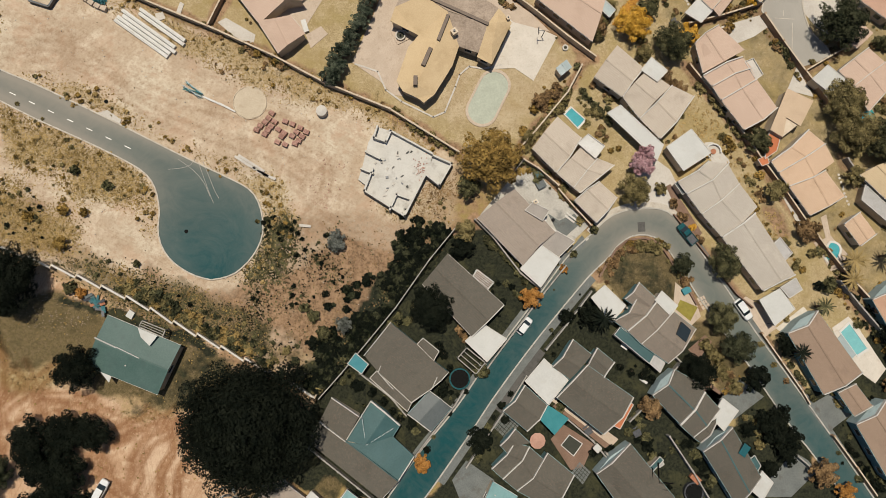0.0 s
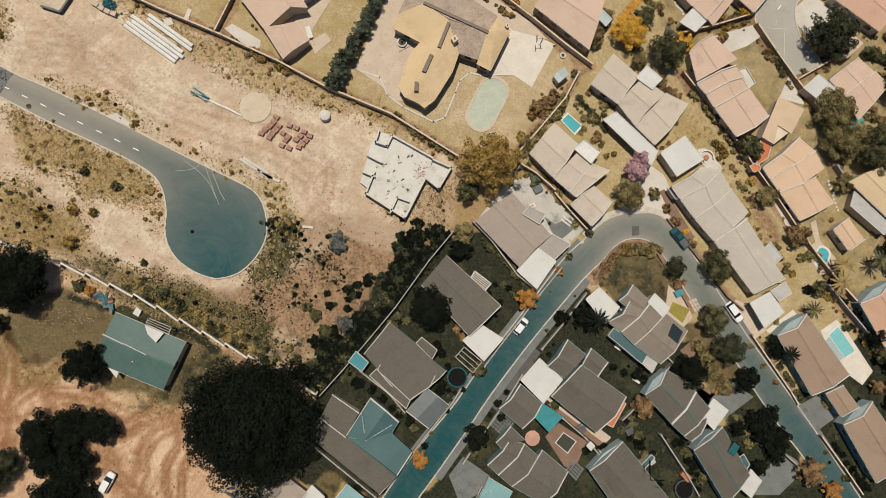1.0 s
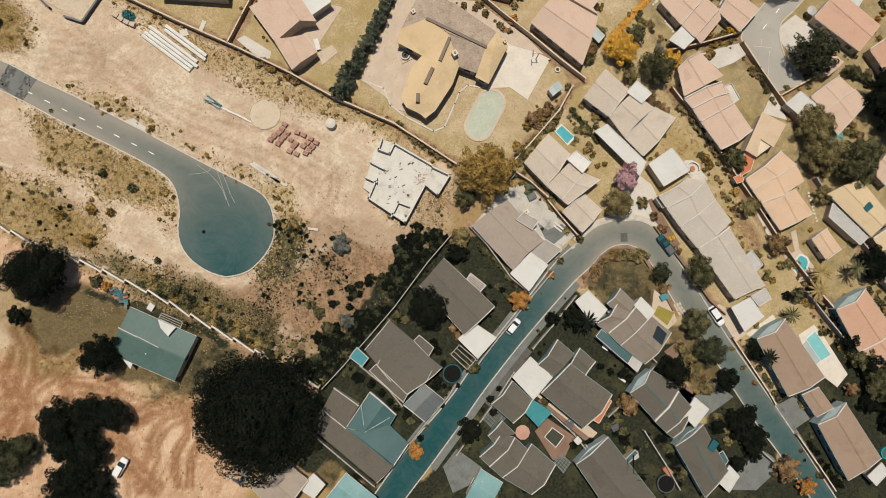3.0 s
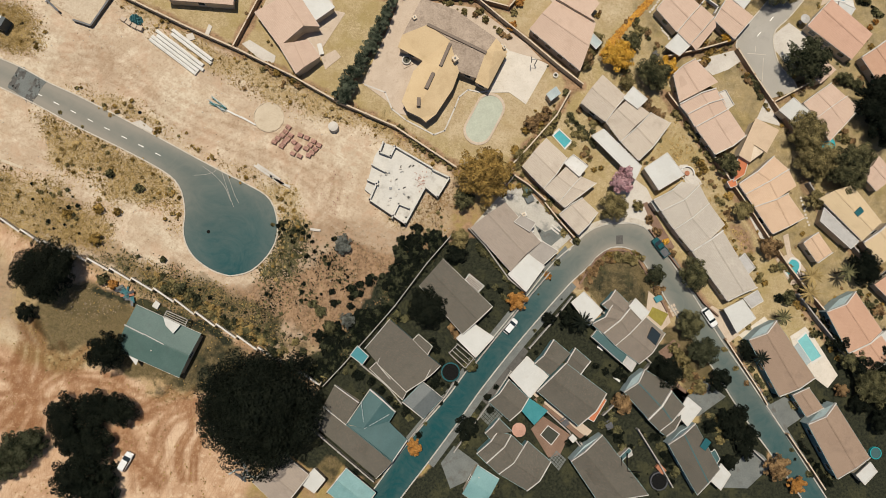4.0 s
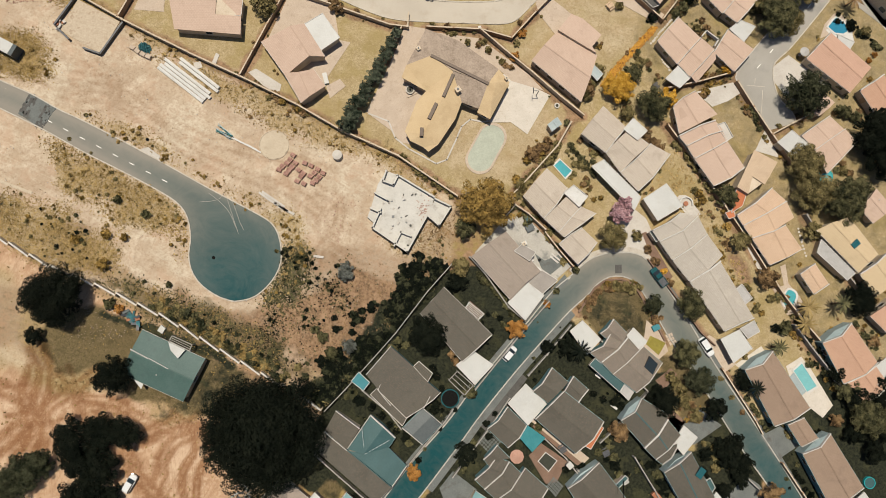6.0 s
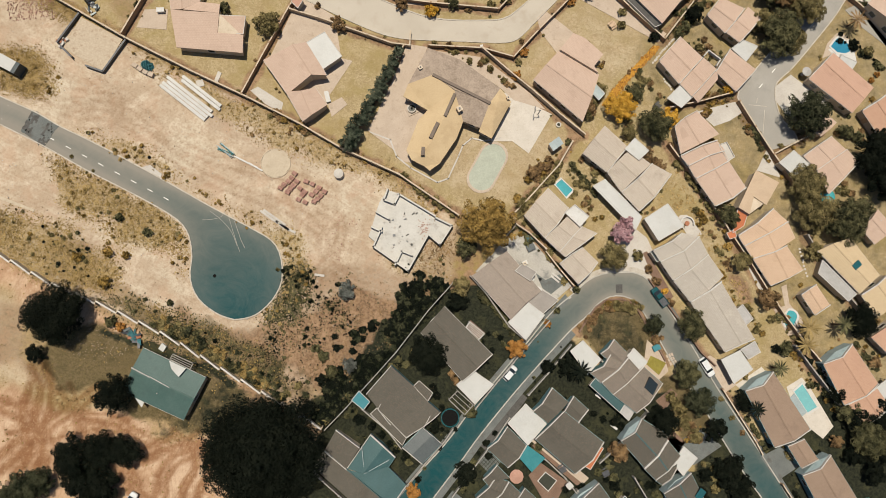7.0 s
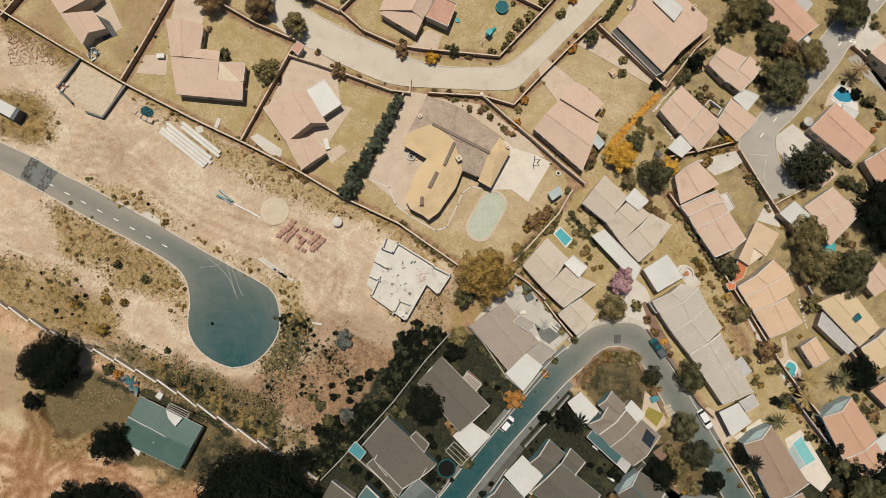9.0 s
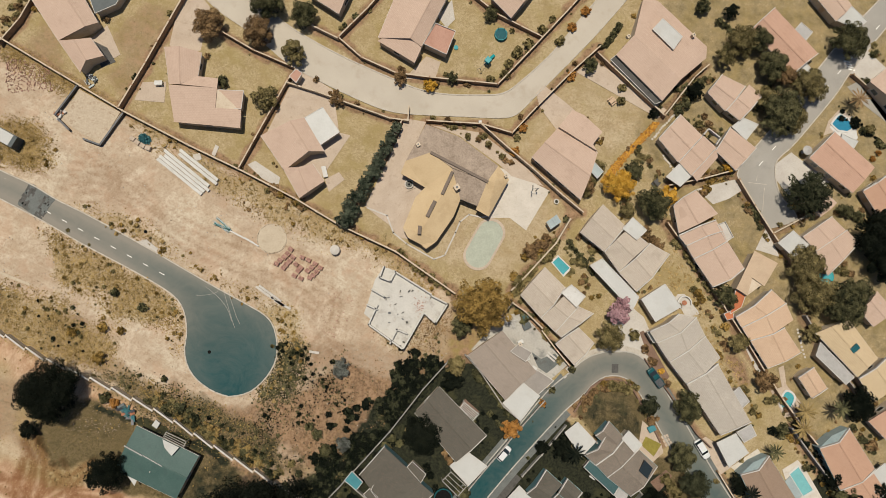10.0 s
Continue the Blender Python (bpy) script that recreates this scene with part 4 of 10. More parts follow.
def rough_noise(x, y, scale, seed):
    return (lattice(x / scale, y / scale, seed) * 0.5 + lattice(x / scale * 2.1, y / scale * 2.1, seed + 1) * 0.3 + lattice(x / scale * 4.3, y / scale * 4.3, seed + 2) * 0.2)


def inside(px, py, pts):
    hit = np.zeros(px.shape, bool)
    for (x0, y0), (x1, y1) in zip(pts, pts[1:] + pts[:1]):
        if y0 != y1:
            hit ^= ((y0 > py) != (y1 > py)) & (px < (x1 - x0) * (py - y0) / (y1 - y0) + x0)
    return hit


XS = np.r_[-3000, -1500, -700, -350, -220, np.arange(-150, 150.1, 0.6), 220, 350, 700, 1500, 3000]
YS = np.r_[-3000, -1500, -700, -350, -200, np.arange(-100, 130.1, 0.6), 200, 350, 700, 1500, 3000]
GX, GY = np.meshgrid(XS, YS)
COVER = {k: np.zeros(GX.shape) for k in ("sand", "scrub", "red", "lawn", "shade", "dirt", "olive", "rut")}


def soften(a, k):
    for _ in range(k):
        a = (a + np.roll(a, 1, 0) + np.roll(a, -1, 0) + np.roll(a, 1, 1) + np.roll(a, -1, 1)) / 5
    return a


def cover(kind, pts, jitter=0.0, amount=1.0, soft=1, seed=1):
    """Marks an area of the ground with a kind of cover; jitter: how far its edge wanders, in metres."""
    jx = (rough_noise(GX, GY, 5.0, seed) - 0.5) * 2 * jitter if jitter else 0
    jy = (rough_noise(GX, GY, 5.0, seed + 9) - 0.5) * 2 * jitter if jitter else 0
    got = soften(inside(GX + jx, GY + jy, [tuple(p) for p in pts]).astype(float), soft) * amount
    COVER[kind] = np.maximum(COVER[kind], got)


def uncover(kind, pts, jitter=0.0, soft=1, seed=3):
    jx = (rough_noise(GX, GY, 4.0, seed) - 0.5) * 2 * jitter if jitter else 0
    got = soften(inside(GX + jx, GY - jx, [tuple(p) for p in pts]).astype(float), soft)
    COVER[kind] = COVER[kind] * (1 - got)


def rut(pts, width=0.7, amount=0.8, pair=1.7):
    """The two wheel marks of a track that winds over the ground."""
    line = smooth(pts, 1.2)
    for side in ((-pair / 2, pair / 2) if pair else (0,)):
        run = []
        for p, q in zip(line, line[1:]):
            d = (Vector(q[:2]) - Vector(p[:2])).normalized()
            run.append(Vector(p[:2]) + Vector((-d.y, d.x)) * side)
        for a, b in zip(run, run[1:]):
            near = (np.abs(GX - a.x) < 4) & (np.abs(GY - a.y) < 4)
            d = b - a
            k = np.clip(((GX[near] - a.x) * d.x + (GY[near] - a.y) * d.y) / max(d.length_squared, 0.01), 0, 1)
            far = np.hypot(GX[near] - a.x - k * d.x, GY[near] - a.y - k * d.y) + (rough_noise(GX[near], GY[near], 2.0, 55) - 0.5) * 0.8
            COVER["rut"][near] = np.maximum(COVER["rut"][near], np.clip(1.6 - far / width, 0, 1) * amount)


def build_ground():
    # turned soil along the garden walls
    for a, b in WALL_LINES:
        d = b - a
        k = np.clip(((GX - a.x) * d.x + (GY - a.y) * d.y) / max(d.length_squared, 0.01), 0, 1)
        far = np.hypot(GX - a.x - k * d.x, GY - a.y - k * d.y) + (rough_noise(GX, GY, 2.5, 71) - 0.5) * 1.8
        COVER["dirt"] = np.maximum(COVER["dirt"], np.clip(1.9 - far, 0, 1) * 0.75)
    m = bpy.data.materials.new("open_ground")
    m.use_nodes = True
    n, l = m.node_tree.nodes, m.node_tree.links
    b = n["Principled BSDF"]
    b.inputs["Roughness"].default_value = 0.95
    b.inputs["Specular IOR Level"].default_value = 0.1
    g = n.new("ShaderNodeNewGeometry")

    def noise_at(scale, detail=7, rough=0.6):
        k = n.new("ShaderNodeTexNoise")
        k.inputs["Scale"].default_value, k.inputs["Detail"].default_value, k.inputs["Roughness"].default_value = scale, detail, rough
        l.new(g.outputs["Position"], k.inputs["Vector"])
        return k.outputs[0]

    def ramp(value, lo, hi, to0=0.0, to1=1.0):
        k = n.new("ShaderNodeMapRange")
        for i, v in ((1, lo), (2, hi), (3, to0), (4, to1)):
            k.inputs[i].default_value = v
        l.new(value, k.inputs[0])
        return k.outputs[0]

    def blend(f, a, c):
        k = n.new("ShaderNodeMix")
        k.data_type = "RGBA"
        for i, v in ((0, f), (6, a), (7, c)):
            if isinstance(v, tuple):
                k.inputs[i].default_value = (*v, 1)
            else:
                l.new(v, k.inputs[i])
        return k.outputs[2]

    def times(a, c):
        k = n.new("ShaderNodeMath")
        k.operation = "MULTIPLY"
        for i, v in ((0, a), (1, c)):
            if isinstance(v, float):
                k.inputs[i].default_value = v
            else:
                l.new(v, k.inputs[i])
        return k.outputs[0]

    def streaks(angle, along, across):
        """Drawn-out marks of wheels and rain, running at an angle to x."""
        k, v = n.new("ShaderNodeTexNoise"), n.new("ShaderNodeMapping")
        v.vector_type = "TEXTURE"
        v.inputs["Rotation"].default_value = (0, 0, radians(angle))
        v.inputs["Scale"].default_value = (1 / along, 1 / across, 1)
        l.new(g.outputs["Position"], v.inputs["Vector"])
        l.new(v.outputs[0], k.inputs["Vector"])
        k.inputs["Scale"].default_value, k.inputs["Detail"].default_value, k.inputs["Roughness"].default_value = 1.0, 6, 0.62
        k.inputs["Distortion"].default_value = 2.4
        return k.outputs[0]

    broad, mid, fine, grain = noise_at(0.06), noise_at(0.35, 8, 0.65), noise_at(1.8, 8, 0.7), noise_at(7.0, 6, 0.7)
    mask = {}
    for k in COVER:
        a = n.new("ShaderNodeAttribute")
        a.attribute_name = k
        mask[k] = a.outputs["Fac"]
    # dry garden soil and thin grass
    soil = blend(ramp(fine, 0.35, 0.65), (0.17, 0.105, 0.055), (0.30, 0.20, 0.11))
    thin = blend(ramp(grain, 0.35, 0.65), (0.17, 0.125, 0.045), (0.30, 0.22, 0.09))
    col = blend(ramp(mid, 0.42, 0.58), soil, thin)
    # lawn
    grass = blend(ramp(grain, 0.3, 0.7), (0.19, 0.142, 0.066), (0.40, 0.315, 0.175))
    grass = blend(ramp(mid, 0.40, 0.62, 0.0, 0.7), grass, (0.43, 0.34, 0.215))
    grass = blend(ramp(fine, 0.5, 0.62, 0.0, 0.6), grass, (0.175, 0.13, 0.056))
    grass = blend(ramp(noise_at(3.4, 5, 0.75), 0.50, 0.64, 0.0, 0.45), grass, (0.20, 0.15, 0.075))
    grass = blend(ramp(noise_at(1.5, 6, 0.75), 0.52, 0.62, 0.0, 0.6), grass, (0.47, 0.38, 0.245))
    grass = blend(ramp(noise_at(0.16, 6, 0.7), 0.47, 0.60, 0.0, 0.6), grass, (0.24, 0.185, 0.068))
    grass = blend(ramp(broad, 0.45, 0.62, 0.0, 0.4), grass, (0.29, 0.215, 0.10))
    grass = blend(ramp(noise_at(5.0, 4, 0.8), 0.55, 0.66, 0.0, 0.5), grass, (0.13, 0.098, 0.045))
    col = blend(mask["lawn"], col, grass)
    # near-black grass: shade put into the ground's colour
    shaded_turf = blend(ramp(fine, 0.38, 0.62), (0.008, 0.010, 0.007), (0.030, 0.031, 0.018))
    shaded_turf = blend(ramp(noise_at(3.0, 6, 0.75), 0.52, 0.66, 0.0, 0.45), shaded_turf, (0.045, 0.044, 0.024))
    shaded_turf = blend(ramp(noise_at(0.22, 5, 0.65), 0.52, 0.63, 0.0, 0.35), shaded_turf, (0.07, 0.066, 0.03))
    # bare sand
    sand = blend(ramp(mid, 0.38, 0.62), (0.372, 0.285, 0.197), (0.485, 0.398, 0.298))
    sand = blend(ramp(noise_at(0.13, 7, 0.65), 0.46, 0.60, 0.0, 0.7), sand, (0.325, 0.24, 0.163))
    sand = blend(ramp(noise_at(0.085, 7, 0.6), 0.50, 0.62, 0.0, 0.5), sand, (0.496, 0.436, 0.333))
    sand = blend(ramp(fine, 0.50, 0.64, 0.0, 0.6), sand, (0.262, 0.180, 0.114))
    sand = blend(ramp(noise_at(0.8, 8, 0.72), 0.52, 0.62, 0.0, 0.5), sand, (0.255, 0.176, 0.112))
    sand = blend(ramp(noise_at(0.2, 8, 0.7), 0.51, 0.60, 0.0, 0.5), sand, (0.40, 0.275, 0.185))
    sand = blend(ramp(grain, 0.56, 0.70, 0.0, 0.6), sand, (0.225, 0.155, 0.09))
    sand = blend(ramp(noise_at(4.2, 5, 0.75), 0.58, 0.68, 0.0, 0.3), sand, (0.55, 0.47, 0.36))
    tracks = streaks(-30, 0.05, 0.9)
    sand = blend(ramp(tracks, 0.54, 0.70, 0.0, 0.28), sand, (0.266, 0.188, 0.122))
    sand = blend(ramp(streaks(-24, 0.06, 0.6), 0.54, 0.70, 0.0, 0.3), sand, (0.496, 0.431, 0.324))
    sand = blend(ramp(streaks(40, 0.06, 0.6), 0.56, 0.68, 0.0, 0.25), sand, (0.266, 0.188, 0.117))
    col = blend(mask["sand"], col, sand)
    # trodden brown earth
    earth = blend(ramp(fine, 0.36, 0.64), (0.113, 0.07, 0.039), (0.27, 0.17, 0.101))
    earth = blend(ramp(mid, 0.46, 0.62, 0.0, 0.7), earth, (0.312, 0.2, 0.119))
    earth = blend(ramp(noise_at(1.1, 8, 0.75), 0.53, 0.64, 0.0, 0.8), earth, (0.076, 0.052, 0.025))
    k4 = n.new("ShaderNodeMath")
    k4.operation = "ADD"
    l.new(mask["dirt"], k4.inputs[0])
    l.new(times(mid, 0.9), k4.inputs[1])
    dirt_here = times(ramp(k4.outputs[0], 0.75, 1.15), ramp(mask["dirt"], 0.0, 0.2))
    # red earth
    red = blend(ramp(mid, 0.36, 0.64), (0.30, 0.18, 0.105), (0.44, 0.295, 0.188))
    red = blend(ramp(noise_at(0.09, 7, 0.65), 0.46, 0.58, 0.0, 0.7), red, (0.50, 0.365, 0.25))
    red = blend(ramp(fine, 0.5, 0.7, 0.0, 0.5), red, (0.27, 0.155, 0.088))
    red = blend(ramp(grain, 0.56, 0.72, 0.0, 0.45), red, (0.25, 0.145, 0.08))
    red = blend(ramp(noise_at(0.5, 8, 0.7), 0.52, 0.62, 0.0, 0.6), red, (0.512, 0.385, 0.261))
    red = blend(ramp(streaks(62, 0.035, 1.5), 0.53, 0.62, 0.0, 0.36), red, (0.25, 0.145, 0.08))
    red = blend(ramp(streaks(100, 0.035, 1.6), 0.54, 0.63, 0.0, 0.32), red, (0.24, 0.14, 0.078))
    k3 = n.new("ShaderNodeMath")
    k3.operation = "SUBTRACT"
    l.new(mask["red"], k3.inputs[0])
    l.new(mask["lawn"], k3.inputs[1])
    k3.use_clamp = True
    col = blend(k3.outputs[0], col, red)
    col = blend(dirt_here, col, earth)
    # scrub
    brush = blend(ramp(grain, 0.35, 0.65), (0.17, 0.122, 0.052), (0.36, 0.265, 0.13))
    brush = blend(ramp(fine, 0.48, 0.66, 0.0, 0.8), brush, (0.38, 0.275, 0.15))
    brush = blend(ramp(noise_at(0.9, 8, 0.7), 0.52, 0.62, 0.0, 0.85), brush, (0.075, 0.056, 0.023))
    k = n.new("ShaderNodeMath")
    k.operation = "ADD"
    l.new(mask["scrub"], k.inputs[0])
    l.new(times(fine, 0.9), k.inputs[1])
    col = blend(times(ramp(k.outputs[0], 0.75, 1.05), ramp(mask["scrub"], 0.0, 0.2)), col, brush)
    # olive dry grass on trodden soil
    pasture = blend(ramp(grain, 0.35, 0.65), (0.05, 0.038, 0.018), (0.155, 0.117, 0.056))
    pasture = blend(ramp(fine, 0.5, 0.66, 0.0, 0.6), pasture, (0.19, 0.135, 0.08))
    pasture = blend(ramp(mid, 0.48, 0.62, 0.0, 0.6), pasture, (0.06, 0.048, 0.022))
    k5 = n.new("ShaderNodeMath")
    k5.operation = "ADD"
    l.new(mask["olive"], k5.inputs[0])
    l.new(times(mid, 0.9), k5.inputs[1])
    col = blend(times(ramp(k5.outputs[0], 0.75, 1.15), ramp(mask["olive"], 0.0, 0.2)), col, pasture)
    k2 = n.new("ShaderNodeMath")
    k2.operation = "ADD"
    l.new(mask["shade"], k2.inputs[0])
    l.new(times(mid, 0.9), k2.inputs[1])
    col = blend(times(ramp(k2.outputs[0], 0.82, 1.06), ramp(mask["shade"], 0.1, 0.25)), col, shaded_turf)
    # wheel marks
    k6 = n.new("ShaderNodeMix")
    k6.data_type, k6.blend_type = "RGBA", "MULTIPLY"
    l.new(times(mask["rut"], ramp(fine, 0.25, 0.45)), k6.inputs[0])
    l.new(col, k6.inputs[6])
    k6.inputs[7].default_value = (0.52, 0.38, 0.28, 1)
    col = k6.outputs[2]
    l.new(col, b.inputs["Base Color"])
    bump = n.new("ShaderNodeBump")
    bump.inputs["Strength"].default_value, bump.inputs["Distance"].default_value = 0.6, 0.12
    h = n.new("ShaderNodeMath")
    h.operation = "ADD"
    l.new(fine, h.inputs[0])
    l.new(times(grain, 0.5), h.inputs[1])
    l.new(h.outputs[0], bump.inputs["Height"])
    l.new(bump.outputs[0], b.inputs["Normal"])
    me = bpy.data.meshes.new("ground")
    ny, nx = GX.shape
    wild = np.clip(COVER["sand"] + COVER["red"] + COVER["scrub"], 0, 1)
    z = -0.02 - wild * 0.16 * rough_noise(GX, GY, 7.0, 40)
    v = np.stack([GX, GY, z], -1).reshape(-1, 3)
    idx = np.arange(nx * ny).reshape(ny, nx)
    f = np.stack([idx[:-1, :-1], idx[:-1, 1:], idx[1:, 1:], idx[1:, :-1]], -1).reshape(-1, 4)
    me.from_pydata(v.tolist(), [], f.tolist())
    for k in COVER:
        a = me.attributes.new(k, "FLOAT", "POINT")
        a.data.foreach_set("value", COVER[k].ravel().astype(np.float32))
    me.polygons.foreach_set("use_smooth", np.ones(len(f), bool))
    me.materials.append(m)
    tagged(new("ground", me), "dry ground of sand, scrub, red earth and lawn", "ground", kind="structure")


def tufts(name, areas, count, size, kind, seed, clump=3.0, cut=0.45, label="", avoid=(), spread=0.9):
    """Low tufts scattered in clumps over areas of the plan: one mesh of small leaning blades."""
    rng = np.random.default_rng(seed)
    all_p = []
    for pts in areas:
        p = np.array(pts)
        lo, hi = p.min(0), p.max(0)
        q = rng.uniform(lo, hi, (count * 4, 2))
        ok = inside(q[:, 0], q[:, 1], [tuple(a) for a in pts]) & (rough_noise(q[:, 0], q[:, 1], clump, seed) + rng.uniform(-0.22, 0.22, len(q)) > cut)
        for a in avoid:
            ok &= ~inside(q[:, 0], q[:, 1], [tuple(c) for c in a])
        all_p.append(q[ok][:count] + rng.normal(0, spread, (len(q[ok][:count]), 2)))
    p = np.concatenate(all_p)
    n, blades = len(p), 5
    base = np.repeat(np.c_[p, np.full(n, -0.08)], blades, 0)
    a = rng.uniform(0, 2 * math.pi, n * blades)
    s = np.repeat(size * rng.uniform(0.4, 1.3, n), blades) * rng.uniform(0.6, 1.1, n * blades)
    out = np.stack([np.cos(a), np.sin(a), np.zeros_like(a)], 1)
    side = np.stack([-np.sin(a), np.cos(a), np.zeros_like(a)], 1)
    up = np.array([0, 0, 1.0])
    w = (s * 0.42)[:, None]
    v = np.stack([base, base + out * (s * 0.55)[:, None] - side * w + up * (s * 0.5)[:, None], base + out * s[:, None] + up * (s * 0.35)[:, None],
                  base + out * (s * 0.55)[:, None] + side * w + up * (s * 0.5)[:, None]], 1).reshape(-1, 3)
    me = bpy.data.meshes.new(name)
    me.from_pydata(v.tolist(), [], np.arange(len(v)).reshape(-1, 4).tolist())
    me.materials.append(LEAF[kind])
    tagged(new(name, me), label, "scrub", kind="stuff")


def pebbles(name, areas, count, size, mat, seed, label, avoid=()):
    rng = random.Random(seed)
    bm = bmesh.new()
    for pts in areas:
        xs, ys = [p[0] for p in pts], [p[1] for p in pts]
        k = 0
        while k < count:
            x, y = rng.uniform(min(xs), max(xs)), rng.uniform(min(ys), max(ys))
            if not inside(np.array([x]), np.array([y]), [tuple(p) for p in pts])[0]:
                continue
            k += 1
            if any(inside(np.array([x]), np.array([y]), area)[0] for area in avoid):
                continue
            s, a = size * rng.uniform(0.4, 1.5), rng.uniform(0, 3.14)
            d = Vector((math.cos(a), math.sin(a))) * s
            e = Vector((-d.y, d.x)) * rng.uniform(0.4, 0.9)
            c = Vector((x, y))
            hexa(bm, [(*(c - d), -0.1), (*(c - e), -0.1), (*(c + d), -0.1), (*(c + e), -0.1)],
                 [(*(c - d * 0.6), s * 0.4), (*(c - e * 0.7), s * 0.5), (*(c + d * 0.7), s * 0.35), (*(c + e * 0.6), s * 0.5)])
    tagged(new(name, mesh_of(bm, name, mat)), label, "rubble", kind="stuff")


# ---- areas of the ground ----
WASTE = [(-185.37, 151.88), (-99.73, 82.18), (-92.12, 78.31), (-64.80, 63.88), (-37.76, 52.56), (-16.20, 41.49), (9.81, 27.62)] + [(8.38, 12.50), (-2.43, -0.97), (-10.87, -11.48), (-16.57, -18.19), (-29.68, -9.74), (-54.66, 1.37), (-75.32, 10.61), (-116.35, 30.59)]
FIELD = [(-116.27, 29.54), (-75.28, 9.77), (-54.62, 0.32), (-29.67, -10.47), (-16.57, -18.19), (-26.22, -29.32), (-33.05, -43.73), (-119.12, -54.84)]
cover("sand", WASTE, 0.5, 1.0, 2)
cover("red", FIELD, 0.5, 1.0, 2)
SCRUB_NORTH = [(-73.83, 42.75), (-66.03, 41.99), (-57.08, 39.38), (-50.62, 33.98), (-42.08, 28.94), (-32.51, 25.96), (-23.97, 23.29), (-21.75, 16.78), (-21.89, 11.92), (-25.28, 6.04), (-29.94, 3.39), (-31.53, 4.46), (-27.74, 8.71), (-26.47, 14.07), (-27.92, 18.38), (-32.44, 22.70), (-42.05, 28.06), (-54.29, 34.27), (-60.08, 36.05), (-70.65, 41.05)]
SCRUB_SOUTH = [(-79.77, 36.86), (-75.20, 36.59), (-65.45, 31.68), (-54.38, 26.57), (-48.68, 22.45), (-47.08, 17.92), (-46.76, 13.12), (-48.87, 13.04), (-50.95, 17.76), (-55.44, 18.18), (-59.37, 20.79), (-60.87, 17.36), (-63.91, 19.04), (-66.55, 23.14), (-71.24, 23.54), (-74.04, 26.68), (-74.09, 30.07)]
SCRUB_SOUTH2 = [(-78.89, 21.35), (-69.68, 19.81), (-65.35, 13.99), (-67.20, 9.77), (-62.16, 10.83), (-56.95, 8.19), (-44.46, 2.91), (-41.32, 1.32), (-30.86, -2.93), (-18.76, -9.31), (-16.10, -13.52), (-17.10, -16.63), (-33.88, -7.10), (-54.68, 1.89), (-75.34, 11.03)]
SCRUB_MID = [(-25.78, 4.44), (-17.41, 9.78), (-14.26, 14.10), (-8.90, 11.94), (-2.45, 10.86), (1.87, 14.13), (7.30, 14.14), (8.37, 11.96), (-0.29, 2.23), (-8.78, -8.35), (-15.03, -15.61), (-17.16, -11.42), (-26.69, -2.96), (-30.92, 0.22)]
SCRUB_FENCE = [(-64.74, 63.25), (-51.56, 57.89), (-37.71, 51.94), (-26.37, 47.06), (-16.24, 42.11), (-3.67, 37.30), (7.93, 28.13), (1.74, 29.01), (-10.96, 36.25), (-20.80, 37.51), (-30.75, 40.61), (-40.88, 46.15), (-49.82, 51.77), (-61.17, 57.25)]
SCRUB_FENCE2 = [(-92.05, 77.68), (-76.84, 69.95), (-65.46, 64.46), (-66.96, 61.22), (-80.29, 68.44), (-91.64, 73.92)]
SCRUB_BAND = [(-96.40, 21.87), (-88.70, 25.19), (-82.92, 24.84), (-79.31, 23.20), (-73.50, 22.84), (-68.54, 18.85), (-62.52, 16.10), (-60.51, 12.59), (-63.14, 8.92), (-71.20, 8.62), (-78.21, 10.13), (-85.57, 15.77), (-92.67, 18.45)]
SCRUB_SITE = [(-97.29, 60.39), (-82.92, 59.27), (-78.27, 54.62), (-78.62, 49.91), (-86.73, 50.36), (-96.50, 53.41)]
SCRUB_EAST = [(-8.95, 20.65), (0.79, 19.60), (8.44, 25.16), (10.06, 20.19), (8.38, 14.14), (4.03, 11.95), (-0.30, 14.12)]
for k, area in enumerate((SCRUB_NORTH, SCRUB_SOUTH, SCRUB_SOUTH2, SCRUB_MID, SCRUB_FENCE, SCRUB_FENCE2, SCRUB_EAST, SCRUB_BAND, SCRUB_SITE)):
    cover("scrub", area, 4.0, 0.24 if area is SCRUB_MID else 0.42 if area is SCRUB_SOUTH2 or area is SCRUB_EAST else 0.52, 4, 5 + k)
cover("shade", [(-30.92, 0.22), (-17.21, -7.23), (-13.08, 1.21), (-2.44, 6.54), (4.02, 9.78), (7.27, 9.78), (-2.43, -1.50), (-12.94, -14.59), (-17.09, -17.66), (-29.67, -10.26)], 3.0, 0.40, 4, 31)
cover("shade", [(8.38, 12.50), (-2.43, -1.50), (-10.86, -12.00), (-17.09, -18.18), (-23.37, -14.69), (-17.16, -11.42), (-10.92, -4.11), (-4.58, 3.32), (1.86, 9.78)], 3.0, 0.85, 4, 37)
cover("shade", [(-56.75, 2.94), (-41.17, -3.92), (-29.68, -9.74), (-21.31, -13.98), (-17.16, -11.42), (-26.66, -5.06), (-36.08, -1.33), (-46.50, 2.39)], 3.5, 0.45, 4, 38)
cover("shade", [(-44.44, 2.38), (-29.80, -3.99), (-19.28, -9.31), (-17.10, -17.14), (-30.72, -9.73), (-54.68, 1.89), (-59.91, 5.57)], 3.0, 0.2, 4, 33)
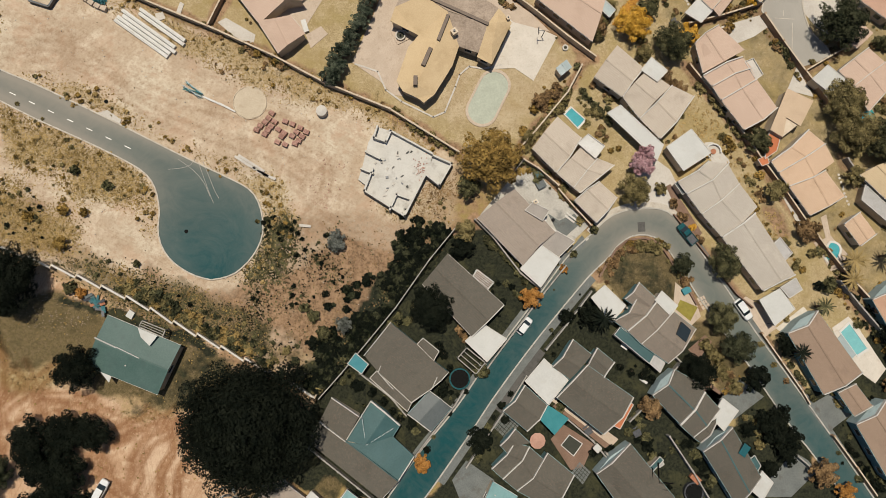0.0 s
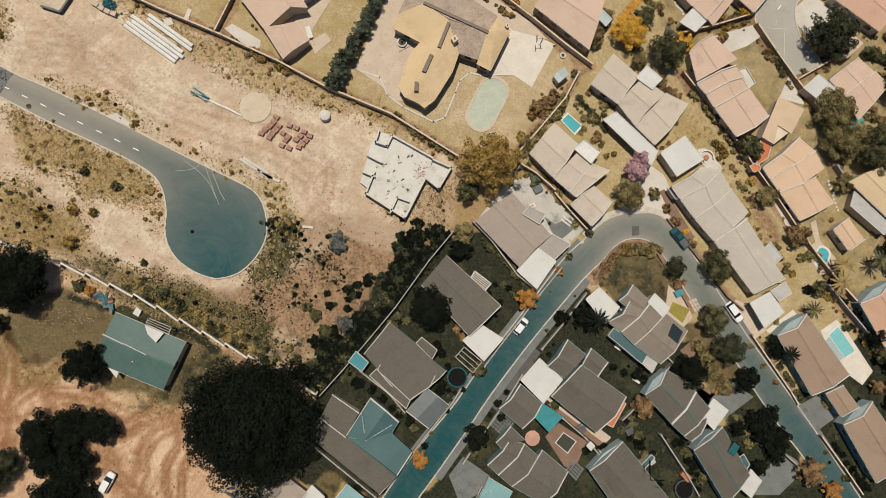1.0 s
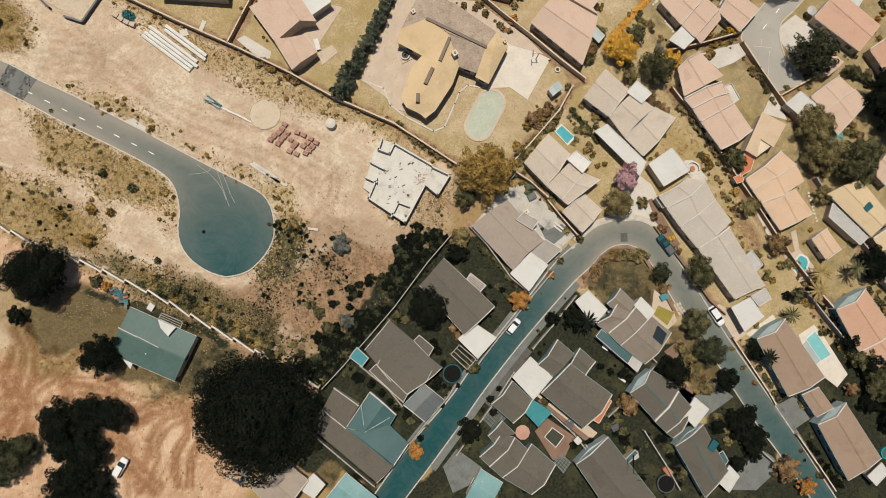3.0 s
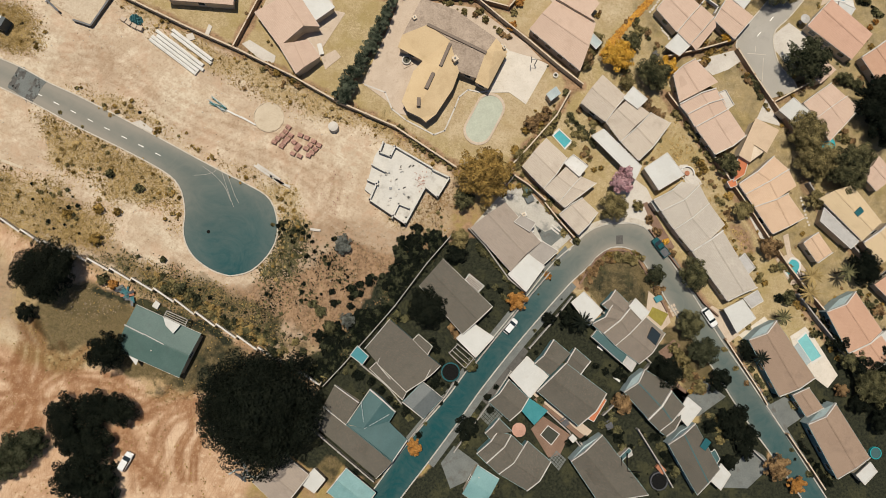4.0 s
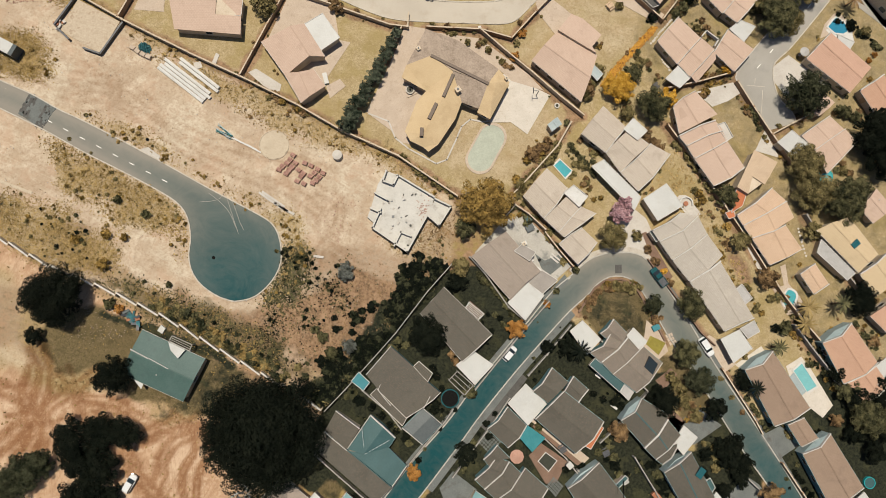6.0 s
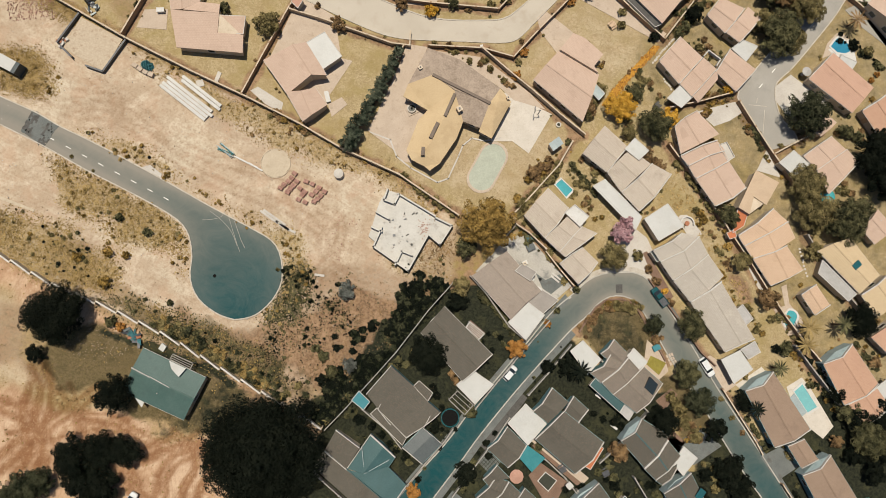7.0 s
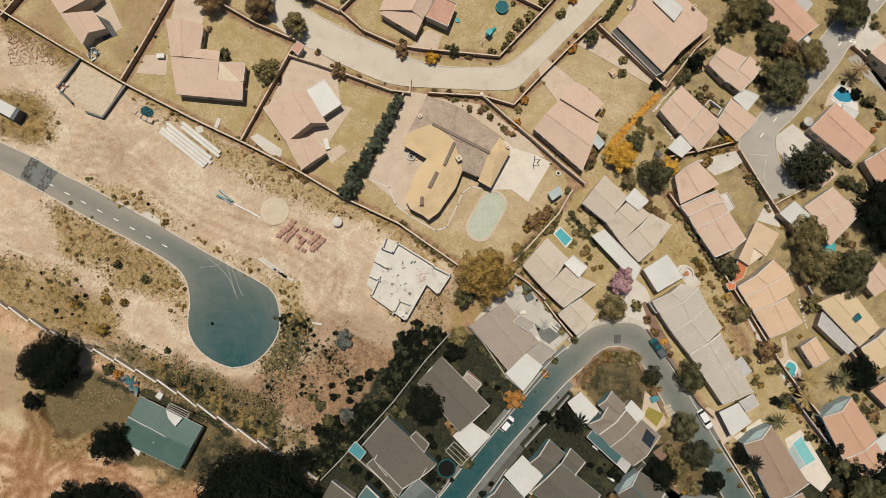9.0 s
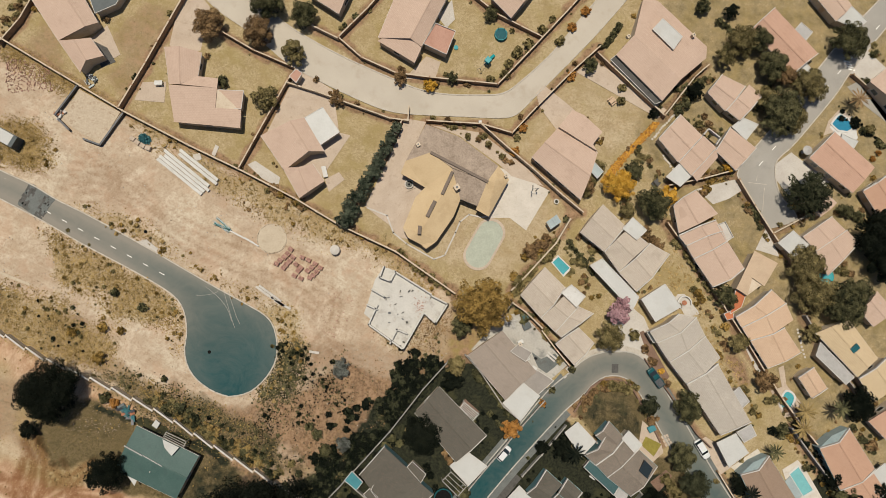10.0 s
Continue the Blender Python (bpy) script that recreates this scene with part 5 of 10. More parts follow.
cover("scrub", [(-81.07, 5.61), (-54.56, -1.24), (-41.03, -9.12), (-31.72, -11.28), (-35.57, -22.55), (-48.73, -23.37), (-59.01, -17.14), (-68.04, -16.02), (-80.30, -8.78)], 4.0, 0.5, 4, 32)
cover("sand", [(-98.89, 12.28), (-77.71, 4.26), (-64.63, -1.74), (-61.81, -8.65), (-71.68, -13.57), (-79.87, -10.35), (-96.99, -7.43)], 3.0, 0.55, 6, 47)
cover("shade", [(-27.21, 14.07), (-23.92, 20.03), (-21.50, 14.08), (-23.18, 6.57), (-28.88, 2.54), (-32.55, 3.40), (-27.72, 7.43)], 2.0, 0.42, 3, 48)
cover("lawn", [(-99.01, 13.46), (-77.76, 4.84), (-63.49, -1.70), (-58.78, -10.88), (-69.14, -16.94), (-78.55, -12.62), (-96.99, -7.43)], 3.0, 0.9, 5, 41)
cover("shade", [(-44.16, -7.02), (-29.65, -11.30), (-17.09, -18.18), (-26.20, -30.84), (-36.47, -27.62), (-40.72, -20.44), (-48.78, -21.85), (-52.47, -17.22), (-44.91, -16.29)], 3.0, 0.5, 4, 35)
cover("dirt", SCRUB_MID, 4.0, 0.75, 5, 61)
cover("dirt", [(-21.74, 16.24), (-8.94, 19.55), (-0.30, 15.21), (8.44, 25.16), (9.47, 14.14), (-2.43, -0.97), (-17.10, -16.63), (-29.67, -10.26), (-44.29, -2.86), (-31.99, 1.28), (-21.63, 8.70)], 5.0, 0.5, 6, 62)
cover("dirt", SCRUB_SOUTH2, 3.0, 0.6, 4, 63)
cover("dirt", [(-87.10, 6.65), (-54.58, -0.72), (-29.66, -10.78), (-17.09, -17.66), (-35.55, -23.57), (-43.77, -20.40), (-59.05, -16.13), (-86.33, -6.70)], 4.0, 0.55, 5, 64)
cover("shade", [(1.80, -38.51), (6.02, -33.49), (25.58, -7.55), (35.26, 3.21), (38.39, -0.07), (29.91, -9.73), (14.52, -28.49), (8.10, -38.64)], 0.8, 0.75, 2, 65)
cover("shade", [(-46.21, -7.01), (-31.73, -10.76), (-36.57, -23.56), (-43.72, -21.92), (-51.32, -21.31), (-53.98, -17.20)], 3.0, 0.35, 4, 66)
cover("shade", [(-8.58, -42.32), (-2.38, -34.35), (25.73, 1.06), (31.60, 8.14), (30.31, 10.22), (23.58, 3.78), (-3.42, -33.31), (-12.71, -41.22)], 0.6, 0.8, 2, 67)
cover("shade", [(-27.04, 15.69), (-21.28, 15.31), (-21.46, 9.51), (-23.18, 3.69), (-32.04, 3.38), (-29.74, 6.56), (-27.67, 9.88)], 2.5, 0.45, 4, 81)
# painted shade in the strip between estate wall and farmhouse
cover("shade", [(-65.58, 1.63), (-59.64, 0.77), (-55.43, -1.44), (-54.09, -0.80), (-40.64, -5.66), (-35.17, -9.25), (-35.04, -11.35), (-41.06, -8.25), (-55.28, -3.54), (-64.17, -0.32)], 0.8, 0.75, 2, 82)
rut([(-76.78, -6.79), (-74.70, -11.35), (-74.78, -17.10), (-77.67, -22.87), (-83.86, -28.67)], 0.9, 0.9, 2.4)
rut([(-62.77, -11.00), (-66.01, -13.41), (-70.27, -16.98), (-75.62, -20.55), (-82.19, -22.42)], 0.6, 0.8, 1.7)
rut([(-56.51, -18.33), (-62.07, -20.19), (-68.73, -22.08), (-77.47, -25.14), (-86.08, -28.72)], 0.52, 0.7, 1.8)
rut([(-48.23, -22.13), (-53.78, -24.56), (-56.85, -29.19), (-51.91, -34.74), (-47.07, -39.15)], 0.75, 0.8, 2)
rut([(-37.74, -24.17), (-44.64, -24.34), (-48.98, -27.87), (-49.72, -33.56), (-52.72, -39.26)], 0.68, 0.8, 1.8)
rut([(-70.73, -11.24), (-66.78, -18.03), (-60.59, -24.73), (-54.42, -31.40), (-52.64, -40.37)], 0.68, 0.7, 1.9)
rut([(-42.64, -19.69), (-48.15, -23.28), (-55.80, -28.03), (-58.61, -36.00)], 0.6, 0.7, 0)
rut([(-87.42, -14.02), (-79.28, -17.22), (-73.18, -22.76), (-71.50, -29.52)], 0.75, 0.8, 2)
rut([(-44.83, -21.47), (-42.77, -26.58), (-45.25, -32.34), (-43.66, -39.09)], 0.45, 0.9, 0.9)
rut([(-42.53, -21.41), (-39.67, -26.51), (-41.82, -32.26), (-41.95, -39.05)], 0.45, 0.9, 0.9)
rut([(-48.38, -19.84), (-43.60, -22.59), (-36.59, -24.14)], 0.45, 0.8, 1.2)
rut([(-72.86, -13.03), (-66.87, -16.88), (-59.97, -17.84), (-52.84, -21.68), (-43.49, -24.31)], 0.45, 0.8, 1.5)
rut([(-76.39, -11.40), (-77.50, -18.32), (-75.23, -25.08), (-79.12, -31.94)], 0.98, 0.9, 2.6)
rut([(-76.64, 47.10), (-67.16, 46.35), (-57.35, 41.89), (-47.37, 34.97), (-35.17, 30.61), (-25.39, 27.35), (-17.87, 21.54)], 0.38, 0.35, 1.9)
rut([(-74.60, 50.93), (-62.62, 49.07), (-50.11, 40.39), (-37.92, 36.65), (-25.78, 34.74), (-15.93, 31.47)], 0.38, 0.35, 1.8)
rut([(-20.64, 28.79), (-15.63, 25.31), (-16.55, 19.15), (-19.90, 14.16), (-20.85, 4.49)], 0.38, 0.35, 1.8)
rut([(-15.75, 27.77), (-19.13, 22.71), (-17.63, 16.67), (-12.66, 13.22), (-7.74, 10.98)], 0.38, 0.35, 1.7)
rut([(-71.37, 54.85), (-65.08, 50.19), (-65.89, 45.18), (-74.05, 44.14)], 0.38, 0.35, 1.8)
rut([(-27.98, 30.93), (-20.45, 25.11), (-15.23, 16.77), (-10.36, 15.74)], 0.38, 0.35, 0)
rut([(-86.61, 54.01), (-79.19, 49.44), (-69.61, 47.47)], 0.38, 0.35, 1.9)
cover("olive", [(-66.11, 6.91), (-57.96, 7.92), (-44.40, 3.90), (-37.39, 0.35), (-26.09, -3.78), (-25.68, -11.31), (-38.42, -7.59), (-49.87, -3.13), (-61.30, 2.95)], 3.5, 0.6, 4, 85)
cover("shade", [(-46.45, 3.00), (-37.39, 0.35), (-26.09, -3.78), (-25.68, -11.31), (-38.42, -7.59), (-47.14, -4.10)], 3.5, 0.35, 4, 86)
cover("olive", [(-76.92, -2.50), (-65.58, 1.63), (-55.37, -2.37), (-40.79, -6.95), (-32.75, -10.70), (-32.17, -20.57), (-48.04, -19.83), (-57.47, -16.16), (-62.84, -10.19), (-69.97, -12.25), (-76.45, -8.06)], 3.0, 0.95, 5, 83)
cover("dirt", [(-25.79, 5.51), (-17.46, 14.09), (-8.94, 18.46), (-0.30, 14.67), (8.44, 25.16), (9.47, 14.14), (-2.43, -0.97), (-17.10, -16.63), (-29.65, -11.30)], 4.0, 0.5, 6, 84)
cover("dirt", [(-49.23, 6.69), (-44.06, 2.83), (-36.25, 2.05), (-29.62, 3.98), (-25.26, 7.71), (-20.03, 3.24), (-19.70, -6.95), (-32.49, -8.23), (-41.54, -3.88), (-48.97, 1.62)], 3.0, 0.7, 4, 99)
# gardens
LAWN = [(-101.02, 93.59), (124.20, 111.47), (123.00, -24.33), (60.57, -26.74), (9.19, 27.59), (-16.20, 41.49), (-37.76, 52.56), (-64.80, 63.88), (-99.73, 82.18)]
cover("lawn", LAWN, 0.0, 0.85, 1)
cover("sand", [(-10.30, 44.96), (-3.78, 39.15), (5.06, 35.35), (12.59, 33.32), (21.30, 32.58), (32.02, 44.43), (27.99, 50.48), (18.21, 44.84), (10.56, 48.13), (7.11, 42.91)], 3.0, 0.3, 6, 101)
cover("dirt", [(-85.04, 79.47), (-83.77, 84.67), (-73.97, 71.41), (-78.16, 71.11), (-88.28, 76.06)], 2.5, 0.5, 5, 102)
cover("dirt", [(-68.22, 80.73), (-61.65, 88.93), (-53.04, 88.95), (-63.12, 65.25), (-70.85, 70.37), (-65.92, 75.80)], 2.5, 0.5, 5, 103)
cover("sand", [(25.82, 70.78), (38.22, 80.76), (52.75, 70.69), (40.36, 57.62), (33.07, 49.54), (20.16, 56.31)], 4.0, 0.25, 6, 104)
# shade over the southern gardens, painted as near-black ground
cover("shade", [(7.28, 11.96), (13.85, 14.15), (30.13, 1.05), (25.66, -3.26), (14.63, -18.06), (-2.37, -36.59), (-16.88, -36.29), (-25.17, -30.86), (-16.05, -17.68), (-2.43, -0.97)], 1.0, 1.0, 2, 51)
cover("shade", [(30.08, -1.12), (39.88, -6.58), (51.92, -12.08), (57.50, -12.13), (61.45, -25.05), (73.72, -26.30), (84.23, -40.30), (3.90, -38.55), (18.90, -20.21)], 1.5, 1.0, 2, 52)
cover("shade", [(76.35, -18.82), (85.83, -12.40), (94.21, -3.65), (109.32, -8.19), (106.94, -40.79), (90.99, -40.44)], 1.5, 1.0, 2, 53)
uncover("shade", [(56.55, -7.79), (66.59, -10.05), (63.96, -18.67), (56.18, -17.50)], 1.0, 2)

for area in ([(-12.40, -16.68), (-8.74, -14.12), (-5.36, -16.77), (-8.71, -19.84)], [(-16.43, -31.72), (-11.65, -33.91), (-13.77, -38.52), (-18.53, -36.34)], [(42.38, -23.06), (45.25, -22.76), (46.0, -26.0), (43.5, -26.5)]):
    if area[0][0] < -15:
        uncover("shade", area, 2.0, 5)
    cover("olive", area, 1.0, 1.0, 2, 91)
    cover("shade", area, 2.5, 0.40, 4, 107)

cover("shade", [(64.89, -16.15), (74.87, -15.93), (79.08, -28.97), (74.65, -36.11), (63.58, -33.93), (62.39, -22.16)], 1.5, 0.75, 3, 92)
cover("olive", [(54.41, 103.23), (124.17, 108.71), (123.11, -12.36), (95.16, -13.54), (71.81, 26.75), (55.97, 48.43), (46.52, 64.44)], 4.0, 0.42, 4, 97)
cover("dirt", [(68.64, 18.48), (72.36, 19.56), (77.24, 12.17), (72.97, 11.35)], 1.5, 0.8, 4, 106)
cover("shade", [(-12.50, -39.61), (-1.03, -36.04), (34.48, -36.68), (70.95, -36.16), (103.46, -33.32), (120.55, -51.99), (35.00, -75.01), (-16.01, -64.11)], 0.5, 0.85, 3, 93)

cover("olive", [(36.84, 4.30), (42.60, 11.44), (48.77, 10.89), (54.10, 2.05), (55.89, -1.24), (51.92, -12.08), (41.68, -1.72)], 1.0, 0.95, 3, 94)
cover("shade", [(38.34, 4.30), (43.10, 9.94), (48.27, 9.49), (52.60, 1.85), (50.92, -3.08), (41.68, -0.72)], 1.0, 0.5, 4, 105)

cover("olive", [(53.66, -4.36), (67.91, -4.80), (69.51, -12.04), (67.61, -20.13), (59.53, -18.53), (55.43, -11.56)], 1.5, 0.9, 3, 95)
cover("dirt", [(53.66, -4.36), (67.91, -4.80), (69.51, -12.04), (67.61, -20.13), (59.53, -18.53), (55.43, -11.56)], 1.5, 0.7, 3, 96)

cover("shade", [(34.74, -3.29), (39.05, -3.16), (46.54, -7.76), (57.72, -7.43), (58.38, -15.25), (49.08, -13.70), (41.63, -10.31)], 1.0, 0.85, 3, 98)

# ---- streets ----
lane("road_cul_de_sac", [(-108.87, 58.74), (-96.42, 52.68), (-88.95, 49.11), (-81.80, 46.27), (-76.17, 43.32), (-70.11, 40.77), (-57.79, 34.94), (-42.69, 27.33), (-33.22, 22.79), (-29.83, 20.81), (-28.19, 18.14), (-27.45, 14.70), (-27.49, 12.07), (-29.34, 8.17), (-32.87, 4.80), (-36.71, 3.90)],
     [(-108.15, 52.64), (-95.71, 46.35), (-88.28, 42.92), (-79.14, 38.87), (-69.93, 34.21), (-60.53, 29.93), (-52.70, 26.04), (-49.29, 23.71), (-47.50, 20.92), (-46.68, 16.90), (-46.87, 13.67), (-46.24, 10.50), (-44.20, 7.41), (-40.20, 4.78), (-36.70, 3.86)], ASPHALT_BLUE,
     label="blue-black asphalt cul-de-sac with a worn round end", n=120, dust_and_light=((0, 1), (0.35, 0.9), (0.5, 0.85), (0.6, 0.66), (0.72, 0.42), (0.86, 0.15), (1, 0.0)))
lane("road_street", [(-16.67, -54.25), (-7.55, -41.84), (-1.65, -33.44), (2.55, -27.77), (9.26, -19.87), (14.57, -12.36), (19.51, -6.22), (25.74, 1.71), (31.05, 8.57), (35.47, 12.54), (38.56, 15.54), (42.65, 17.33), (47.18, 17.79), (50.78, 17.02), (53.41, 14.57), (56.54, 10.12), (62.54, 1.14), (67.53, -6.56), (71.37, -11.94), (77.61, -20.78), (81.29, -26.10), (89.32, -38.18), (95.12, -46.86), (104.40, -60.16)],
     [(-7.70, -51.34), (1.28, -39.00), (5.38, -33.58), (11.57, -25.02), (16.45, -17.97), (24.83, -7.23), (35.07, 4.63), (38.36, 7.58), (41.47, 11.11), (44.99, 12.55), (48.57, 11.78), (50.96, 9.12), (53.85, 4.59), (56.19, 0.62), (60.57, -5.64), (65.79, -12.86), (69.58, -18.74), (74.32, -25.56), (78.12, -30.43), (86.38, -41.92), (95.89, -55.76)], ASPHALT_BLUE,
     kerb_mat=YARD_GREY, label="asphalt suburban street bending round a corner plot", n=130, dust_and_light=((0, 0.0), (0.25, 0.01), (0.36, 0.12), (0.46, 0.7), (0.6, 0.6), (0.70, 0.34), (0.8, 0.14), (1, 0.0)))
lane("road_dusty", [(-39.83, 93.87), (-34.42, 88.42), (-28.77, 84.44), (-18.30, 79.39), (-6.88, 75.06), (0.03, 72.84), (6.86, 72.29), (17.07, 73.01), (19.31, 73.94), (28.11, 82.77), (34.57, 91.55), (38.90, 97.33), (43.84, 105.09)],
     [(-50.81, 91.71), (-44.85, 86.98), (-37.70, 82.74), (-31.12, 77.69), (-26.46, 75.07), (-15.70, 70.46), (-6.79, 67.62), (2.11, 67.34), (8.26, 67.51), (18.97, 67.86), (21.82, 69.21), (24.00, 71.68), (27.52, 75.69), (37.34, 87.00), (44.16, 95.73), (50.43, 104.26)], ASPHALT_PALE,
     label="pale dusty residential street", n=90)
lane("road_avenue", [(116.00, 115.65), (105.11, 102.43), (96.93, 93.02), (89.15, 82.83), (82.02, 72.70), (72.55, 61.00), (71.56, 58.61), (75.17, 52.68), (78.76, 46.39)],
     [(118.71, 109.65), (106.73, 95.77), (97.65, 83.70), (94.10, 78.14), (84.73, 66.21), (80.48, 61.52), (81.62, 54.50), (84.92, 51.24), (85.86, 48.74)], ASPHALT, label="grey asphalt avenue with dashed centre line", n=80)


verge([(-3.42, -35.96), (2.55, -27.77), (9.26, -19.87), (14.57, -12.36), (19.51, -6.22), (25.74, 1.71), (31.05, 8.57)], 1.0, PAVING_MID, 1)
verge([(5.38, -33.58), (11.57, -25.02), (16.45, -17.97), (24.83, -7.23), (35.07, 4.63)], 1.5, PAVING_MID, -1, "wide grey brick verge beside the street")
verge([(35.47, 12.54), (38.56, 15.54), (42.65, 17.33), (47.18, 17.79), (50.78, 17.02), (53.41, 14.57)], 1.2, KERB, 1)
verge([(56.54, 10.12), (62.54, 1.14), (67.53, -6.56), (71.37, -11.94), (77.61, -20.78), (81.29, -26.10), (89.32, -38.18)], 1.0, PAVING_MID, 1)


def dashes(name, start, step, count, length, width, z=0.1):
    ob = tagged(new(name), "white painted dashes on the asphalt", "road marking", kind="structure")
    s, d = Vector(start), Vector(step)
    u = d.normalized() * length / 2
    for k in range(count):
        bm = bmesh.new()
        bar(bm, s + d * k - u, s + d * k + u, width, z - 0.03, z)
        part("dash", bm, LINE, ob)


p0, p1 = (-74.37, 38.98), (-52.96, 28.95)
dashes("road_marking_dashes", (p0[0] - 2 * (p1[0] - p0[0]) / 6, p0[1] - 2 * (p1[1] - p0[1]) / 6), ((p1[0] - p0[0]) / 6, (p1[1] - p0[1]) / 6), 9, 1.25, 0.14)
p0, p1 = (104.17, 95.04), (77.09, 61.30)
dashes("road_marking_avenue", p0, ((p1[0] - p0[0]) / 9, (p1[1] - p0[1]) / 9), 10, 1.3, 0.16)

lines = tagged(new("road_marking_junction"), "worn white lines at the avenue junction", "road marking", kind="structure")
for a, b in (((78.00, 55.80), (77.70, 50.43)), ((74.33, 56.79), (78.53, 56.62)), ((76.31, 58.47), (76.17, 57.28))):
    bm = bmesh.new()
    bar(bm, a, b, 0.13, 0.05, 0.105)
    part("line", bm, KERB, lines)

# ---- paved places ----
slab("driveway", [(-3.46, 66.19), (1.32, 65.75), (-2.36, 56.37), (-3.21, 54.04), (1.94, 50.85), (0.33, 48.74), (-1.98, 41.86), (-0.85, 39.45), (-3.09, 39.81), (-5.46, 42.40), (-10.99, 46.16), (-6.80, 55.82), (-4.25, 62.83)], PAVING, label="pale paved driveway and patio of the golden-roofed house")
slab("driveway", [(2.37, 65.06), (13.47, 64.15), (24.56, 56.60), (28.13, 53.02), (20.86, 54.84), (18.10, 57.19), (8.74, 63.19)], PAVING, 0.055, label="pale gravel bed between the slate wing and the garden wall")
slab("courtyard", [(17.63, 56.66), (20.56, 55.96), (29.55, 52.10), (24.68, 42.98), (20.93, 45.51), (16.20, 45.22), (20.28, 53.78)], PAVING_PALE, 0.05, label="large pale concrete courtyard")
slab("forecourt", [(44.13, 25.41), (48.73, 27.48), (51.51, 25.46), (53.11, 22.08), (52.38, 17.59), (47.29, 17.57), (42.99, 17.33), (45.13, 20.92)], CONCRETE, 0.05, label="pale concrete forecourt at the street bend")
slab("driveway", [(24.95, 75.90), (27.52, 75.69), (32.79, 71.91), (40.06, 65.94), (33.71, 64.87), (30.49, 65.94), (26.45, 70.82)], PAVING, 0.05, label="pale paved driveway")
slab("driveway", [(-55.86, 79.08), (-54.57, 89.48), (-51.48, 92.31), (-47.81, 88.31), (-49.05, 78.30), (-53.75, 77.32)], PAVING, 0.05, label="pale paved driveway")
slab("terrace", [(-60.87, 70.38), (-55.82, 70.83), (-55.82, 66.15), (-62.25, 66.29)], PAVING, 0.05, label="pale paved terrace")
slab("driveway", [(-27.82, 74.97), (-25.31, 74.64), (-19.50, 71.47), (-17.61, 62.05), (-15.11, 61.59), (-23.33, 47.25), (-33.49, 60.35)], PAVING, 0.045, label="pale paved apron round a pink-roofed house")
slab("driveway", [(-4.12, 75.13), (0.59, 80.64), (3.81, 79.57), (2.77, 75.62)], PAVING, 0.05, label="pale paved driveway")
slab("driveway", [(62.48, 54.57), (71.19, 57.30), (72.80, 54.84), (69.99, 52.87), (66.42, 51.37)], CONCRETE, 0.05, label="curved pale concrete driveway")
slab("planting_bed", [(50.64, 22.09), (51.56, 22.51), (54.24, 18.35), (57.59, 12.80), (56.21, 11.25), (53.03, 16.16)], TERRACOTTA, 0.06, label="brick-red planting bed with clipped bushes beside the street")
slab("side_passage", [(71.49, 25.62), (72.31, 26.09), (79.54, 12.81), (78.33, 12.12)], CONCRETE, 0.05, label="pale concrete passage between a wall and a house")
slab("terrace_floor", [(58.25, 30.11), (58.95, 30.91), (60.43, 31.04), (63.61, 27.34), (61.65, 26.28)], CONCRETE, 0.12, label="pale round-cornered terrace beside a white annex")
slab("driveway", [(78.94, 60.12), (84.10, 64.35), (89.38, 60.80), (93.33, 58.46), (88.16, 51.70), (82.91, 55.22)], CONCRETE, 0.04, label="pale driveway beside the avenue")
slab("pool_terrace", [(91.60, 68.73), (92.75, 72.24), (95.06, 74.85), (96.21, 75.04), (99.64, 71.92), (99.34, 70.35), (97.03, 68.78), (94.17, 69.75)], PAVING, 0.03, label="pink paved terrace round a pool")
slab("driveway", [(97.92, 83.72), (101.77, 89.35), (110.49, 81.95), (115.83, 75.68), (110.47, 67.40)], CONCRETE, 0.045, label="pale concrete driveway")
slab("driveway", [(76.80, -21.20), (83.23, -17.82), (85.80, -22.72), (81.08, -25.88)], PAVING_MID, 0.05, label="mottled concrete driveway")
slab("driveway", [(60.20, -17.55), (64.09, -15.65), (68.67, -18.94), (62.65, -23.15), (58.74, -23.41)], PAVING_MID, 0.05, label="grey concrete driveway")
slab("driveway", [(68.83, -34.71), (74.12, -29.51), (76.85, -31.15), (78.42, -33.30), (73.14, -37.95), (67.57, -37.84)], PAVING_MID, 0.05, label="grey concrete driveway")
slab("driveway", [(8.12, -33.53), (10.79, -29.98), (16.07, -33.68), (13.38, -37.22), (10.20, -38.69)], PAVING_MID, 0.05, label="grey concrete driveway")
slab("driveway", [(14.90, -11.72), (19.06, -7.50), (23.47, -3.24), (25.08, -4.87), (19.57, -10.17), (15.74, -13.85)], PAVING_GREY, 0.02, label="grey verge paving along the street")
slab("pavement", [(15.89, -20.17), (23.93, -8.61), (26.08, -10.23), (17.80, -21.77)], PAVING_GREY, 0.05, label="grey brick pavement beside the street")
slab("pavement", [(30.24, 6.49), (34.79, 11.99), (35.88, 10.66), (31.32, 5.40)], CONCRETE, 0.05, label="pale concrete pavement beside the street")
slab("driveway", [(62.42, -1.82), (65.91, 0.36), (68.68, -1.30), (71.89, -5.72), (68.95, -7.89)], PAVING, 0.04, label="pale driveway under the carport")
slab("yard", [(13.86, 16.35), (20.01, 23.57), (24.47, 25.27), (35.07, 14.20), (30.30, 9.78), (25.90, 10.88)], YARD_GREY, 0.06, label="stained grey concrete yard round a brown-roofed house")
slab("paved_path", [(53.99, -9.79), (57.40, -7.04), (58.77, -8.33), (55.86, -11.91)], TERRACOTTA, 0.05, label="brick-red paved path below a street tree")
